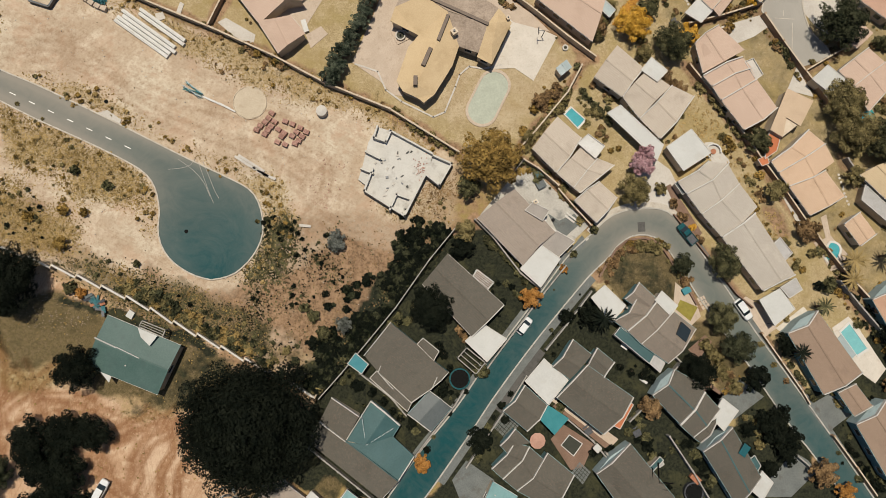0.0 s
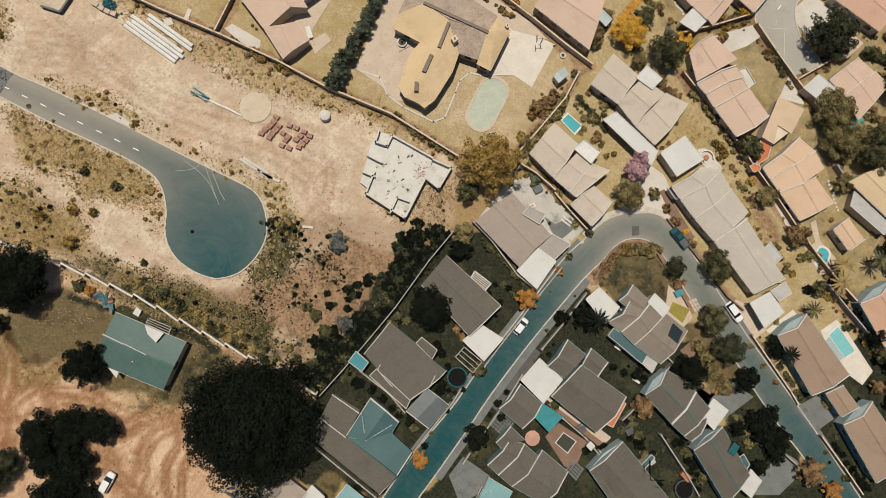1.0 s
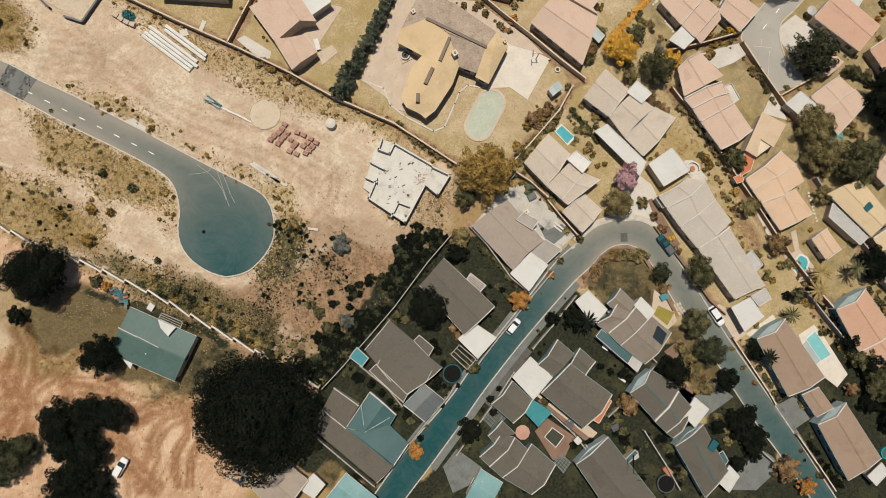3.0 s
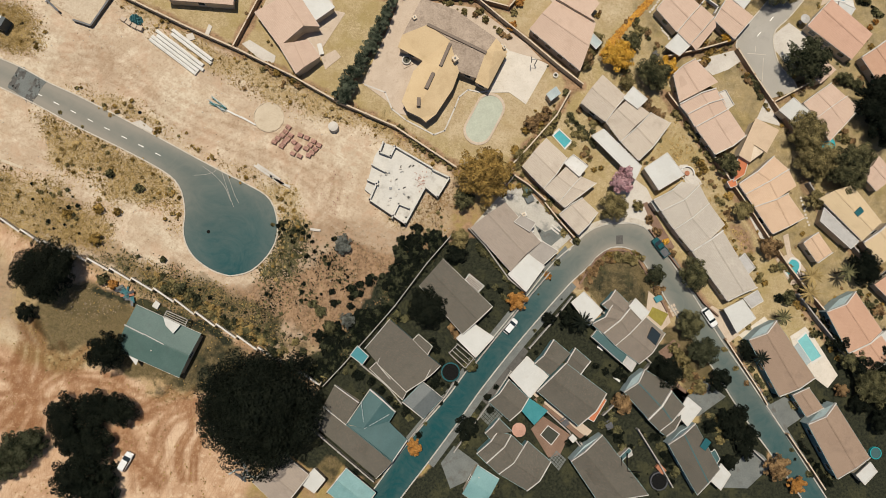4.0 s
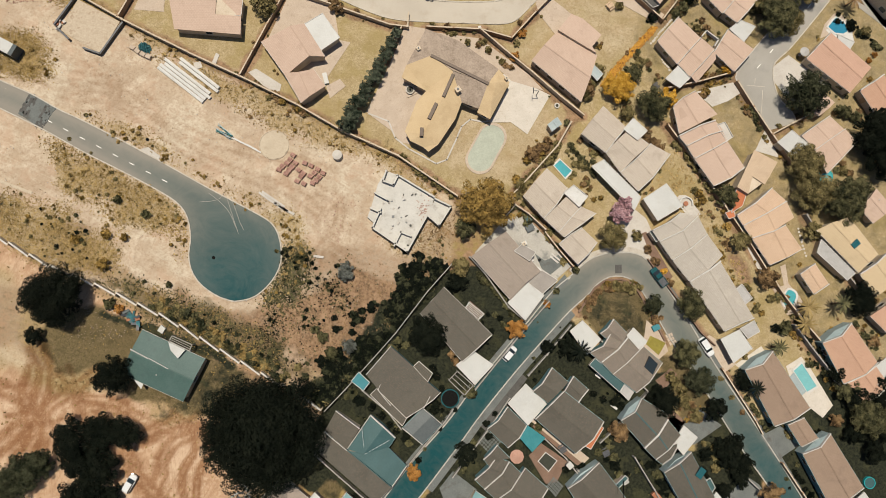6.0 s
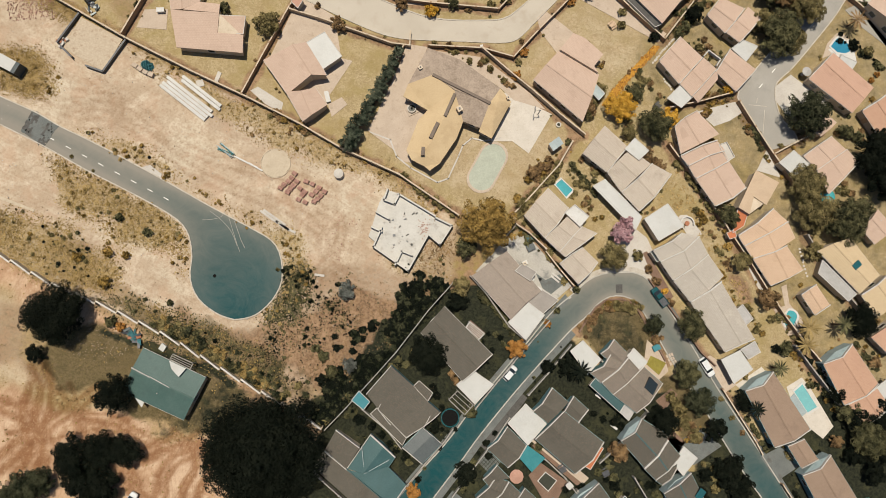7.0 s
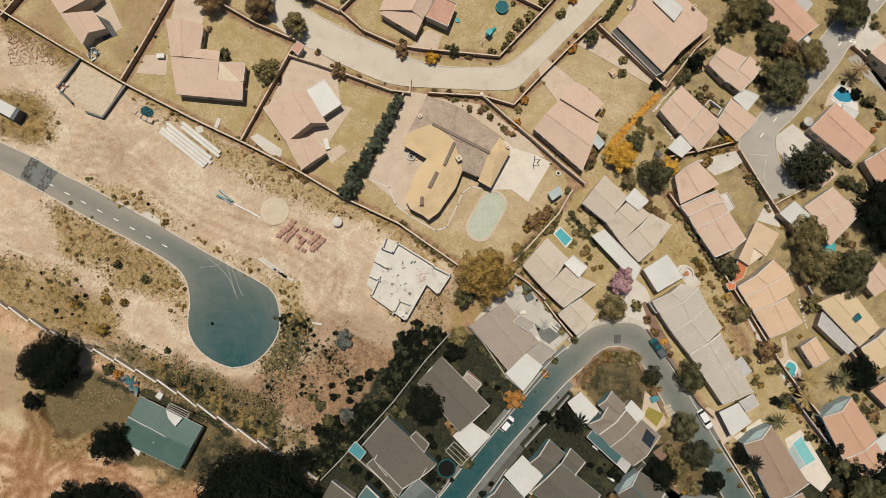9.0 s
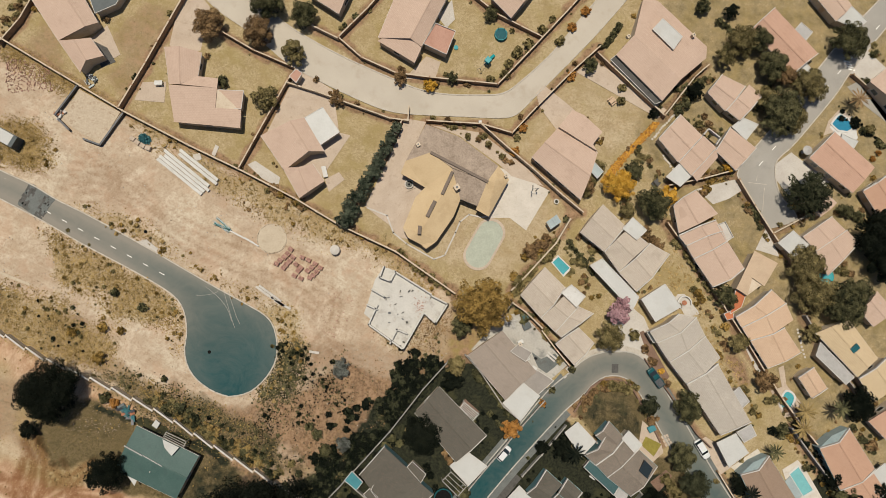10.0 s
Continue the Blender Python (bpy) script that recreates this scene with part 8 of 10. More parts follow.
boundary([(55.77, 46.32), (59.95, 40.96), (65.17, 33.82), (69.72, 27.29), (74.37, 20.81), (78.37, 14.68), (81.95, 9.65), (87.05, 3.28), (91.73, -1.89)], 1.8, 0.24, WALL_BRICK, "long brown wall behind the row houses", shrubs="m")
boundary([(71.59, 57.07), (75.19, 51.53), (79.43, 45.41), (84.43, 38.74)], 1.8, 0.24, WALL_BRICK, shrubs="m")
boundary([(79.43, 45.41), (84.31, 48.26), (90.77, 51.86)], 1.4, 0.2, WALL_CREAM, shrubs="m")
boundary([(87.14, 27.59), (91.05, 21.57), (97.53, 13.25), (102.68, 6.75)], 1.8, 0.22, WALL_GREY, shrubs="m")
boundary([(97.79, 83.05), (107.81, 75.13), (115.80, 69.07)], 1.4, 0.2, WALL_BRICK, shrubs="m")
boundary([(28.87, 21.95), (25.03, 25.27), (22.27, 26.93), (20.01, 24.12)], 1.8, 0.2, WALL_CREAM, shrubs="m")
boundary([(35.18, 14.20), (32.13, 17.51), (28.86, 21.39)], 1.6, 0.2, WALL_BRICK, shrubs="m")
boundary([(12.76, 15.25), (16.01, 11.97), (21.40, 4.87), (25.20, 1.93)], 1.7, 0.2, WALL_GREY, shrubs="s")
boundary([(-8.96, -13.59), (-3.46, -17.83), (-0.29, -21.52)], 1.6, 0.2, WALL_GREY, shrubs="s")
boundary([(-18.23, -26.91), (-12.80, -31.29), (-5.49, -37.13)], 1.7, 0.2, WALL_GREY, shrubs="s")
boundary([(1.29, -28.78), (4.46, -24.70), (8.73, -19.55), (10.35, -16.95)], 1.3, 0.2, WALL_GREY, "low grey wall beside the street", shrubs="s")
boundary([(14.89, -12.78), (19.61, -6.65), (25.73, 1.06), (30.24, 6.49)], 1.2, 0.2, WALL_GREY, "low grey wall beside the street", shrubs="s")
boundary([(26.10, -9.48), (30.01, -4.90), (35.11, 1.57)], 1.4, 0.2, WALL_GREY, shrubs="s")
boundary([(36.84, 4.30), (40.32, 9.78), (42.60, 11.44), (45.98, 11.78), (48.77, 10.89), (50.91, 7.57), (54.10, 2.05), (55.89, -1.24)], 0.5, 0.3, TERRACOTTA, "low terracotta edging round the corner garden", pier=False)
boundary([(41.68, -1.72), (46.54, -6.63), (51.92, -12.08), (46.15, -18.98), (41.63, -23.16)], 1.6, 0.2, WALL_GREY, shrubs="s")
boundary([(51.78, 16.47), (56.12, 10.90), (59.58, 6.45), (63.67, 0.92), (66.95, -1.85)], 0.9, 0.2, TERRACOTTA, "low terracotta garden wall beside the street", pier=False)
boundary([(68.43, -6.79), (72.14, -12.27), (75.84, -17.73), (77.40, -20.45)], 1.0, 0.2, WALL_BRICK, shrubs="m")
boundary([(37.12, -28.88), (41.32, -34.17), (44.46, -38.40)], 1.6, 0.2, WALL_GREY, shrubs="s")
boundary([(49.24, -25.92), (53.42, -32.31), (56.52, -37.61)], 1.6, 0.2, WALL_GREY, shrubs="s")
boundary([(68.69, -25.69), (73.56, -29.50), (77.32, -32.75)], 1.4, 0.2, WALL_GREY, shrubs="s")
boundary([(81.62, -26.43), (85.81, -32.38), (89.46, -37.76)], 1.4, 0.2, WALL_BRICK, shrubs="s")
boundary([(22.16, -14.44), (18.68, -19.86), (10.65, -31.14)], 1.3, 0.2, WALL_GREY, shrubs="s")
boundary([(29.87, -22.52), (34.56, -26.53), (38.29, -31.14)], 1.6, 0.2, WALL_GREY, shrubs="s")
boundary([(84.28, 3.20), (88.06, -1.62), (93.09, -7.61), (96.85, -12.40), (101.85, -18.35)], 1.8, 0.22, WALL_GREY, shrubs="s")

build_ground()

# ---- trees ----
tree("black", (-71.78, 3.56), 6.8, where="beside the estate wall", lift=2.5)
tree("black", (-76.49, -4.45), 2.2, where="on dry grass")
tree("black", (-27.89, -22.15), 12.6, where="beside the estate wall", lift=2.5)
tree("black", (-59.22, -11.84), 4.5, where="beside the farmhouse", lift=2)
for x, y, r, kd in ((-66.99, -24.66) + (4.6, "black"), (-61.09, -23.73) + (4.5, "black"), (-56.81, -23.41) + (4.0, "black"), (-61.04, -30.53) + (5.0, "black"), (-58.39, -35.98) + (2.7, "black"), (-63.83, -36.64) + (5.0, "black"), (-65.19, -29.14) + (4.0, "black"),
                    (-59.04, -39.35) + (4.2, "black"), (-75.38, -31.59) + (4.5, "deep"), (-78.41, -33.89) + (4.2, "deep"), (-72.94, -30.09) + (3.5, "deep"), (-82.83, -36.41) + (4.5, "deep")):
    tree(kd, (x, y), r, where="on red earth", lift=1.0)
tree("orange", (-60.16, 1.58), 1.3, where="beside the estate wall")
tree("dark", (-62.30, 2.45), 1.5, where="beside the estate wall")
tree("gold", (15.72, 26.32), 6.4, where="at the corner of the estate wall", lift=3)
tree("dark", (11.60, 21.28), 2.6, where="at the corner of the estate wall", lift=1.5)
tree("yellow", (69.37, 60.20), 1.8, where="beside the avenue")
tree("black", (4.21, -1.53), 4.6, where="behind a house", lift=2.2)
for x, y, r in ((-14.81, 42.57) + (2.5,), (-13.75, 45.12) + (2.4,), (-12.47, 47.94) + (2.2,), (-10.93, 50.78) + (2.1,), (-9.61, 53.38) + (2.1,), (-8.42, 55.97) + (2.1,), (-7.23, 58.70) + (1.9,), (-6.14, 61.18) + (1.8,), (-5.04, 63.54) + (1.5,)):
    tree("blue", (x, y), r, name="conifer", where="in a row along a garden wall", lift=1.5)
tree("brown", (-46.92, 83.60), 4.0, where="beside the dusty street")
tree("brown", (-36.19, 82.34), 4.0, where="beside the dusty street")
tree("olive", (-28.21, 78.54), 3.2, where="beside the dusty street")
tree("dark", (-34.72, 89.05), 4.6, where="beside the dusty street")
tree("dark", (-26.74, 87.45), 3.6, where="beside the dusty street")
tree("olive", (-33.83, 67.92), 3.2)
tree("brown", (-18.46, 68.99), 1.9)
tree("dark", (-43.56, 71.30), 1.6)
tree("brown", (-4.86, 74.82), 1.9, where="beside the dusty street")
tree("yellow", (1.62, 73.60), 1.7, where="beside the dusty street")
tree("dark", (6.55, 75.76), 1.6, where="beside the dusty street")
tree("dark", (14.40, 90.82), 1.9)
for x, y, r in ((26.32, 88.42) + (1.4,), (30.28, 86.08) + (1.3,), (23.27, 84.91) + (1.5,), (20.81, 82.76) + (1.5,), (19.02, 80.02) + (1.4,), (18.26, 77.37) + (1.4,), (15.13, 76.24) + (1.2,)):
    tree("olive", (x, y), r, where="along a garden wall")
for x, y in ((33.05, 78.16), (22.62, 65.79), (21.24, 60.20), (35.79, 93.50), (32.97, 89.58)):
    tree("orange", (x, y), 1.35, where="beside a garden wall")
tree("dark", (37.32, 80.69), 2.0)
tree("yellow", (44.31, 54.05), 4.0)
tree("yellow", (55.35, 52.20), 2.7)
tree("dark", (52.09, 50.09), 4.2)
tree("dark", (47.39, 57.44), 2.6)
tree("olive", (46.67, 48.49), 2.0)
tree("brown", (37.34, 53.61), 2.2)
tree("dark", (62.49, 96.46), 2.2)
tree("black", (69.10, 95.63), 2.0)
for x, y, r in ((70.83, 88.41) + (4.0,), (77.91, 83.35) + (4.3,), (86.28, 79.18) + (4.4,), (79.79, 72.54) + (5.6,), (75.18, 89.00) + (3.4,), (67.37, 84.44) + (2.6,), (82.69, 71.43) + (4.0,), (76.72, 75.61) + (3.0,)):
    tree("dark" if r in (4.3, 5.6, 3.4) else "olive", (x, y), r, lift=1.5)
tree("brown", (80.98, 80.79), 2.6, lift=2.5)
tree("dark", (95.48, 89.96), 4.6, where="beside the avenue")
tree("black", (61.02, 76.48), 2.4)
tree("deep", (85.79, 54.37), 5.6, where="beside the avenue", lift=2)
for x, y, r in ((85.98, 38.58) + (4.6,), (87.73, 32.63) + (5.0,), (94.20, 30.48) + (5.6,), (97.41, 33.17) + (4.0,)):
    tree("olive" if r in (4.6, 5.0) else "dark", (x, y), r, lift=1.5)
for x, y, r in ((101.26, 44.81) + (6.0,), (104.15, 39.89) + (5.0,), (103.21, 50.06) + (3.0,)):
    tree("black", (x, y), r, lift=1.5)
tree("dark", (68.67, 30.80), 3.0)
tree("brown", (78.03, 13.25), 2.9)
tree("olive", (72.17, 21.19), 2.7)
tree("olive", (88.46, 23.92), 2.4)
tree("black", (98.19, 9.35), 4.4)
tree("dark", (82.99, 3.12), 1.4)
tree("black", (80.48, 2.40), 1.3)
tree("pink", (45.29, 26.55), 3.2, where="beside the street bend", lift=1.6)
tree("olive", (43.43, 20.68), 3.6, where="beside the street bend", lift=1.6)
tree("olive", (49.34, 21.50), 1.5)
tree("dark", (60.85, 6.90), 3.8, where="beside the street")
tree("dark", (59.87, -3.45), 3.5, where="beside the street")
tree("deep", (52.79, 6.46), 2.5, where="in the corner garden")
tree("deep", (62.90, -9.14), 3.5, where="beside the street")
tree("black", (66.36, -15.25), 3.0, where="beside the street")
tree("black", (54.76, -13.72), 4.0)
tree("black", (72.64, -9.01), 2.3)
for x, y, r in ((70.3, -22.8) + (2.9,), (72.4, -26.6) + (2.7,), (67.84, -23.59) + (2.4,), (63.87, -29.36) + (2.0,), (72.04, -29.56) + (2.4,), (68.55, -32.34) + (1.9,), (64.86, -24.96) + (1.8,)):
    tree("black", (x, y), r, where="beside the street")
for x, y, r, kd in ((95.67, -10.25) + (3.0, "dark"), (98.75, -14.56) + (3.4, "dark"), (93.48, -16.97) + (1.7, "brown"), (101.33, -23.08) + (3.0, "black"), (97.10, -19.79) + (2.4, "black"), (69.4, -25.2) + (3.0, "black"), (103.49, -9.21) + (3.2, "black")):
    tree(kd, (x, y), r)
tree("orange", (2.45, -30.14), 1.9, where="beside the street")
tree("orange", (23.31, 0.32), 2.4, where="beside the street")
tree("brown", (45.79, -20.14), 2.7)
tree("brown", (78.66, -32.99), 3.0, where="beside the street")
tree("orange", (83.08, -36.68), 2.2, where="beside the street")
tree("black", (13.27, -26.08), 2.9, where="beside the street")
tree("dark", (13.60, -13.41), 1.8, where="beside the street")
tree("black", (93.30, -6.97), 2.6)
for x, y, r in ((101.33, -12.27) + (3.6,), (99.59, -15.98) + (4.6,), (96.87, -11.17) + (3.0,), (103.13, -18.32) + (3.4,)):
    tree("dark" if r > 4 else "black", (x, y), r)
tree("gold", (104.46, -15.85), 2.4)
tree("black", (9.99, 9.78), 2.6)
tree("olive", (10.77, 12.83), 2.6, where="at the corner of a garden")
tree("black", (34.44, -3.31), 2.6)
tree("black", (30.04, -3.28), 1.9)
palm((85.87, 7.21), 2.5, 3.6)
palm((85.57, 3.56), 2.4, 3.2)
palm((93.45, 8.21), 2.2, 4.0, "dark")
palm((79.86, -1.63), 1.9, 3.0, "dark")
palm((36.44, -3.67), 2.3, 4.0, "black")
palm((74.28, -10.33), 1.9, 4.0, "black")
for x, y in ((51.85, 18.59), (53.46, 15.91), (56.59, 11.45)):
    tree("brown", (x, y), 1.25, name="clipped_bush", where="beside the street")
tree("yellow", (55.55, 13.90), 0.9, name="clipped_bush", where="beside the street")
tree("orange", (29.89, 5.84), 1.0, where="beside the street")
for x, y in ((102.85, 63.97), (104.18, 65.41)):
    tree("orange", (x, y), 0.85, name="clipped_bush", where="beside a curved lawn")
tree("olive", (101.88, 70.65), 1.5, where="beside a pool hedge")
palm((97.52, 76.71), 2.4, 3.4, "brown")
tree("dark", (31.94, 8.68), 0.9, where="beside the street")
tree("dark", (35.94, 13.42), 1.1, where="beside the street")
tree("olive", (79.47, 8.74), 1.2, name="clipped_bush")
tree("dark", (82.10, 2.14), 1.5, name="clipped_bush")
bushes("olive", (22.10, 28.93), (32.15, 41.31), 9, 1.5)
bushes("brown", (24.80, 37.75), (30.25, 41.82), 4, 1.7)
bushes("dark", (34.03, 41.42), (39.99, 33.66), 8, 0.9)
bushes("dark", (14.92, 11.96), (23.02, 3.24), 10, 1.1)
bushes("black", (-7.68, -16.74), (1.29, -24.13), 5, 1.0)
bushes("olive", (57.39, 43.45), (66.61, 31.44), 8, 1.3)
bushes("gold", (59.14, 26.05), (69.48, 16.74), 8, 1.2)
bushes("olive", (36.78, 51.67), (40.32, 58.90), 4, 1.9)
bushes("brown", (49.71, 44.88), (54.29, 40.75), 4, 1.9)
bushes("dark", (94.69, 52.10), (105.18, 47.61), 6, 1.5)
bushes("brown", (36.86, 5.39), (43.71, 10.89), 8, 0.9, "in the corner garden")
bushes("olive", (43.69, 10.34), (50.42, 9.78), 6, 1.2, "in the corner garden")
bushes("olive", (-3.63, 36.69), (9.16, 28.20), 9, 1.0)
bushes("dark", (79.78, 3.08), (84.32, 1.73), 3, 0.8)
bushes("dark", (57.25, 71.65), (63.54, 79.94), 7, 1.3)
bushes("dark", (39.36, 84.78), (44.32, 91.09), 6, 1.0)
bushes("dark", (66.25, 93.40), (69.86, 91.00), 4, 1.0)
bushes("olive", (3.32, 66.02), (13.41, 65.42), 3, 0.7)
bushes("black", (39.71, -13.03), (51.74, -17.45), 6, 1.0)
bushes("olive", (56.55, -7.79), (62.88, -17.58), 6, 1.4)
bushes("black", (84.06, -27.32), (91.40, -37.49), 8, 0.9)
bushes("dark", (73.50, -12.28), (78.80, -19.71), 6, 0.8)
bushes("black", (96.94, -7.50), (104.99, -20.69), 7, 1.5)
bushes("dark", (82.36, 2.51), (88.15, 5.18), 3, 0.8)
bushes("black", (90.63, -0.92), (95.85, -11.20), 7, 1.2)
bushes("black", (5.05, -7.40), (8.23, -13.77), 3, 1.0)
bushes("brown", (63.73, 72.09), (65.80, 67.03), 3, 1.0)
for x, y in ((-23.37, 73.50), (-18.96, 70.87), (-14.10, 68.78), (6.05, 66.59)):
    tree("brown", (x, y), 0.85, name="clipped_bush", where="on the street verge")
for x, y in ((44.82, 76.39), (44.67, 73.38)):
    tree("olive", (x, y), 1.2)
tree("black", (52.10, 71.03), 1.5)

# clipped hedges and planted beds
hedge_rng = random.Random(5)
beds = {}

def bed(a, b, wide_, kinds):
    a, b = Vector(a), Vector(b)
    d = (b - a).normalized()
    for k in range(int((b - a).length * wide_ * 1.1) + 3):
        p = a.lerp(b, hedge_rng.random()) + Vector((-d.y, d.x)) * hedge_rng.gauss(0, 0.45) * wide_
        beds.setdefault(hedge_rng.choice(kinds), []).append((p.x, p.y, hedge_rng.choice((0.3, 0.4, 0.5, 0.65, 0.8, 1.0, 1.25))))


bed((33.19, 39.50), (38.82, 35.20), 1.1, ("olive", "gold"))
bed((24.58, 36.44), (29.50, 41.11), 2.2, ("brown", "gold", "orange"))
bed((22.47, 30.94), (24.39, 33.79), 1.2, ("gold", "olive"))
bed((21.70, 26.91), (35.00, 16.27), 1.3, ("olive", "brown", "dark"))
bed((34.67, 34.38), (41.69, 29.02), 1.6, ("brown", "olive", "gold"))
bed((37.05, 42.74), (40.91, 38.85), 1.4, ("brown", "olive"))
bed((11.88, 63.95), (20.91, 57.33), 1.2, ("olive", "brown"))
bed((43.21, 57.23), (46.51, 49.63), 2, ("brown", "olive", "dark"))
bed((47.00, 63.31), (54.16, 56.51), 1.6, ("olive", "brown", "dark"))
bed((56.66, 72.44), (68.46, 66.49), 2.2, ("dark", "brown", "olive"))
bed((94.65, 75.15), (105.74, 66.53), 1.2, ("black", "dark", "dark"))
bed((94.65, 75.15), (105.74, 66.53), 1, ("black", "dark"))
bed((63.23, 59.61), (70.41, 56.72), 1.6, ("gold", "olive", "brown"))
bed((73.27, 52.29), (76.89, 46.61), 1.6, ("brown", "dark", "olive"))
bed((59.39, 44.47), (64.56, 35.09), 1.8, ("gold", "olive", "olive"))
bed((62.00, 32.43), (68.41, 22.58), 1.6, ("olive", "gold", "brown"))
bed((68.41, 22.58), (71.60, 18.94), 1.3, ("olive", "brown"))
bed((76.71, 16.00), (86.83, 2.04), 1.2, ("olive", "dark", "brown"))
bed((70.31, 15.13), (77.28, 5.44), 1.4, ("gold", "olive"))
bed((92.58, 42.82), (97.74, 36.59), 2, ("brown", "olive", "dark"))
bed((95.38, 52.76), (105.87, 46.07), 1.6, ("dark", "brown", "gold"))
bed((83.63, 1.32), (89.34, -1.58), 1.4, ("brown", "gold"))
bed((5.54, 65.53), (11.28, 63.01), 0.8, ("brown", "olive"))
bed((-38.29, 52.87), (-28.86, 47.07), 0.9, ("brown", "olive"))
bed((-31.39, 48.82), (-23.88, 44.81), 1, ("gold", "brown", "olive"))
bed((37.73, 4.51), (42.80, 10.67), 1.3, ("brown", "olive", "dark"))
bed((42.80, 10.67), (49.54, 10.23), 1.4, ("brown", "gold", "olive"))
bed((50.18, 9.34), (54.01, 2.60), 1.2, ("olive", "brown", "dark"))
bed((-16.52, -6.09), (-8.92, -16.47), 1.8, ("black", "dark"))
bed((-3.43, -5.68), (4.75, 0.56), 1.8, ("black", "dark", "olive"))
bed((0.90, -24.39), (6.55, -16.05), 1.6, ("black", "dark"))
bed((9.84, -7.06), (15.65, 0.92), 1.5, ("black", "dark", "brown"))
bed((41.82, -23.42), (48.02, -30.35), 2, ("black", "dark"))
bed((44.14, -13.84), (51.50, -7.62), 1.6, ("black", "dark"))
bed((32.52, -15.35), (27.21, -22.59), 1, ("black", "dark"))
bed((52.89, -26.70), (57.86, -34.84), 1.4, ("black", "dark"))
bed((56.51, -13.50), (63.99, -16.90), 1.8, ("brown", "olive", "gold"))
bed((64.62, -21.68), (72.69, -29.82), 2.2, ("black", "dark", "olive"))
bed((75.30, -6.91), (84.03, -21.20), 1.1, ("brown", "dark", "olive"))
bed((87.53, -3.17), (94.66, -10.97), 1.8, ("dark", "olive", "deep", "gold"))
bed((88.95, -30.67), (93.91, -35.32), 1.6, ("black", "dark"))
bed((97.14, 3.62), (104.80, -1.10), 1.6, ("dark", "brown"))
bed((-88.29, 87.52), (-91.00, 79.03), 1.5, ("olive", "brown"))
bed((57.83, 74.30), (65.47, 81.40), 2.2, ("dark", "brown", "olive"))
bed((74.80, 72.86), (83.86, 82.72), 2.4, ("dark", "brown", "olive"))
bed((66.01, 58.00), (63.52, 53.99), 1.4, ("gold", "brown"))
bed((99.75, 93.23), (105.13, 86.91), 1.5, ("olive", "dark", "brown"))
for k, (leaf, where) in enumerate(beds.items()):
    shrubbery("garden_shrubs", leaf, where, f"{WORDS[leaf]} shrubs crowding the garden beds", 150 + k)

SHRUB_KINDS = {"n": ("dark", "olive", "brown", "olive"), "s": ("black", "dark", "black"), "m": ("olive", "dark", "gold", "brown", "olive")}
shrub_rng = random.Random(77)
spots = {}
for pts, code in PLANTED:
    for a, b in zip(pts, pts[1:]) if code else ():
        for k in range(int((b - a).length / 1.5)):
            if shrub_rng.random() < (0.72 if code == "n" else 0.3):
                continue
            d = (b - a).normalized()
            p = a.lerp(b, shrub_rng.random()) + Vector((-d.y, d.x)) * shrub_rng.choice((-1, 1)) * shrub_rng.uniform(0.4, 1.5)
            spots.setdefault(shrub_rng.choice(SHRUB_KINDS[code]), []).append((p.x, p.y, shrub_rng.choice((0.3, 0.45, 0.6, 0.8, 1.05))))
for k, (leaf, where) in enumerate(spots.items()):
    shrubbery("wall_shrubs", leaf, where, f"{WORDS[leaf]} shrubs growing along the garden walls", 90 + k)

# ---- cars ----
def heading(a, b):
    return math.degrees(math.atan2(b[1] - a[1], b[0] - a[0]))


car((22.03, -5.06), heading((20.70, -6.66), (23.25, -3.35)), CAR_WHITE, "white hatchback driving on the blue-grey street", length=3.7, width=1.6)
car((54.25, 12.56), heading((55.66, 10.78), (52.95, 14.23)), CAR_TEAL, "dark teal pickup parked at the kerb of the bend", True, 4.7, 1.8)
car((64.89, -2.17), heading((63.29, 0.15), (66.39, -4.37)), CAR_WHITE, "white hatchback with dark windows parked on the street", length=4.5, width=1.8)
car((-55.27, -33.89), heading((-56.19, -35.66), (-54.43, -32.32)), CAR_WHITE, "white hatchback parked on red earth below a tree", length=4.1, width=1.7)
car((104.79, -12.79), heading((103.23, -13.44), (106.48, -12.13)), CAR_WHITE, "white car parked in a yard")

# ---- pools and garden things ----
pool([(30.83, 36.26), (32.10, 37.53), (34.65, 35.28), (33.26, 33.68)], "turquoise rectangular swimming pool with white coping", WATER)
pool([(x + 1.35 * math.cos(t / 3) * (1 + 0.25 * math.sin(t / 1.5)), y + 1.9 * math.sin(t / 3)) for t in range(19) for x, y in [(83.92, 9.00)]][:-1], "turquoise kidney-shaped swimming pool with pale coping")
pool([(84.68, -6.77), (86.57, -5.11), (89.83, -9.88), (87.71, -11.18)], "pale turquoise rectangular swimming pool with pale coping", WATER_LIGHT)
pool([(93.50, 71.54), (94.65, 73.10), (95.51, 73.85), (97.17, 72.69), (98.54, 71.57), (97.91, 70.67), (97.04, 70.10), (95.04, 70.26)], "blue freeform pool with white surround", WATER_BLUE)
pool([(28.89, -27.48), (30.42, -25.69), (32.76, -27.28), (31.11, -29.42)], "small dark pool with terracotta surround", WATER_DARK, 0.18)
c, e = Vector((16.86, 41.89)), Vector((14.38, 36.89))
axis = (c - e).normalized()
cross = Vector((-axis.y, axis.x))
pool([tuple(o + (axis * math.sin(t) + cross * math.cos(t)) * 2.75 * g) for o, g, turn in ((c, 1, 0), (e, 1, math.pi)) for t in [turn + k * math.pi / 10 for k in range(11)]],
     "large oval pool with pale shallow water", WATER_PALE, 0.6, PAVING)


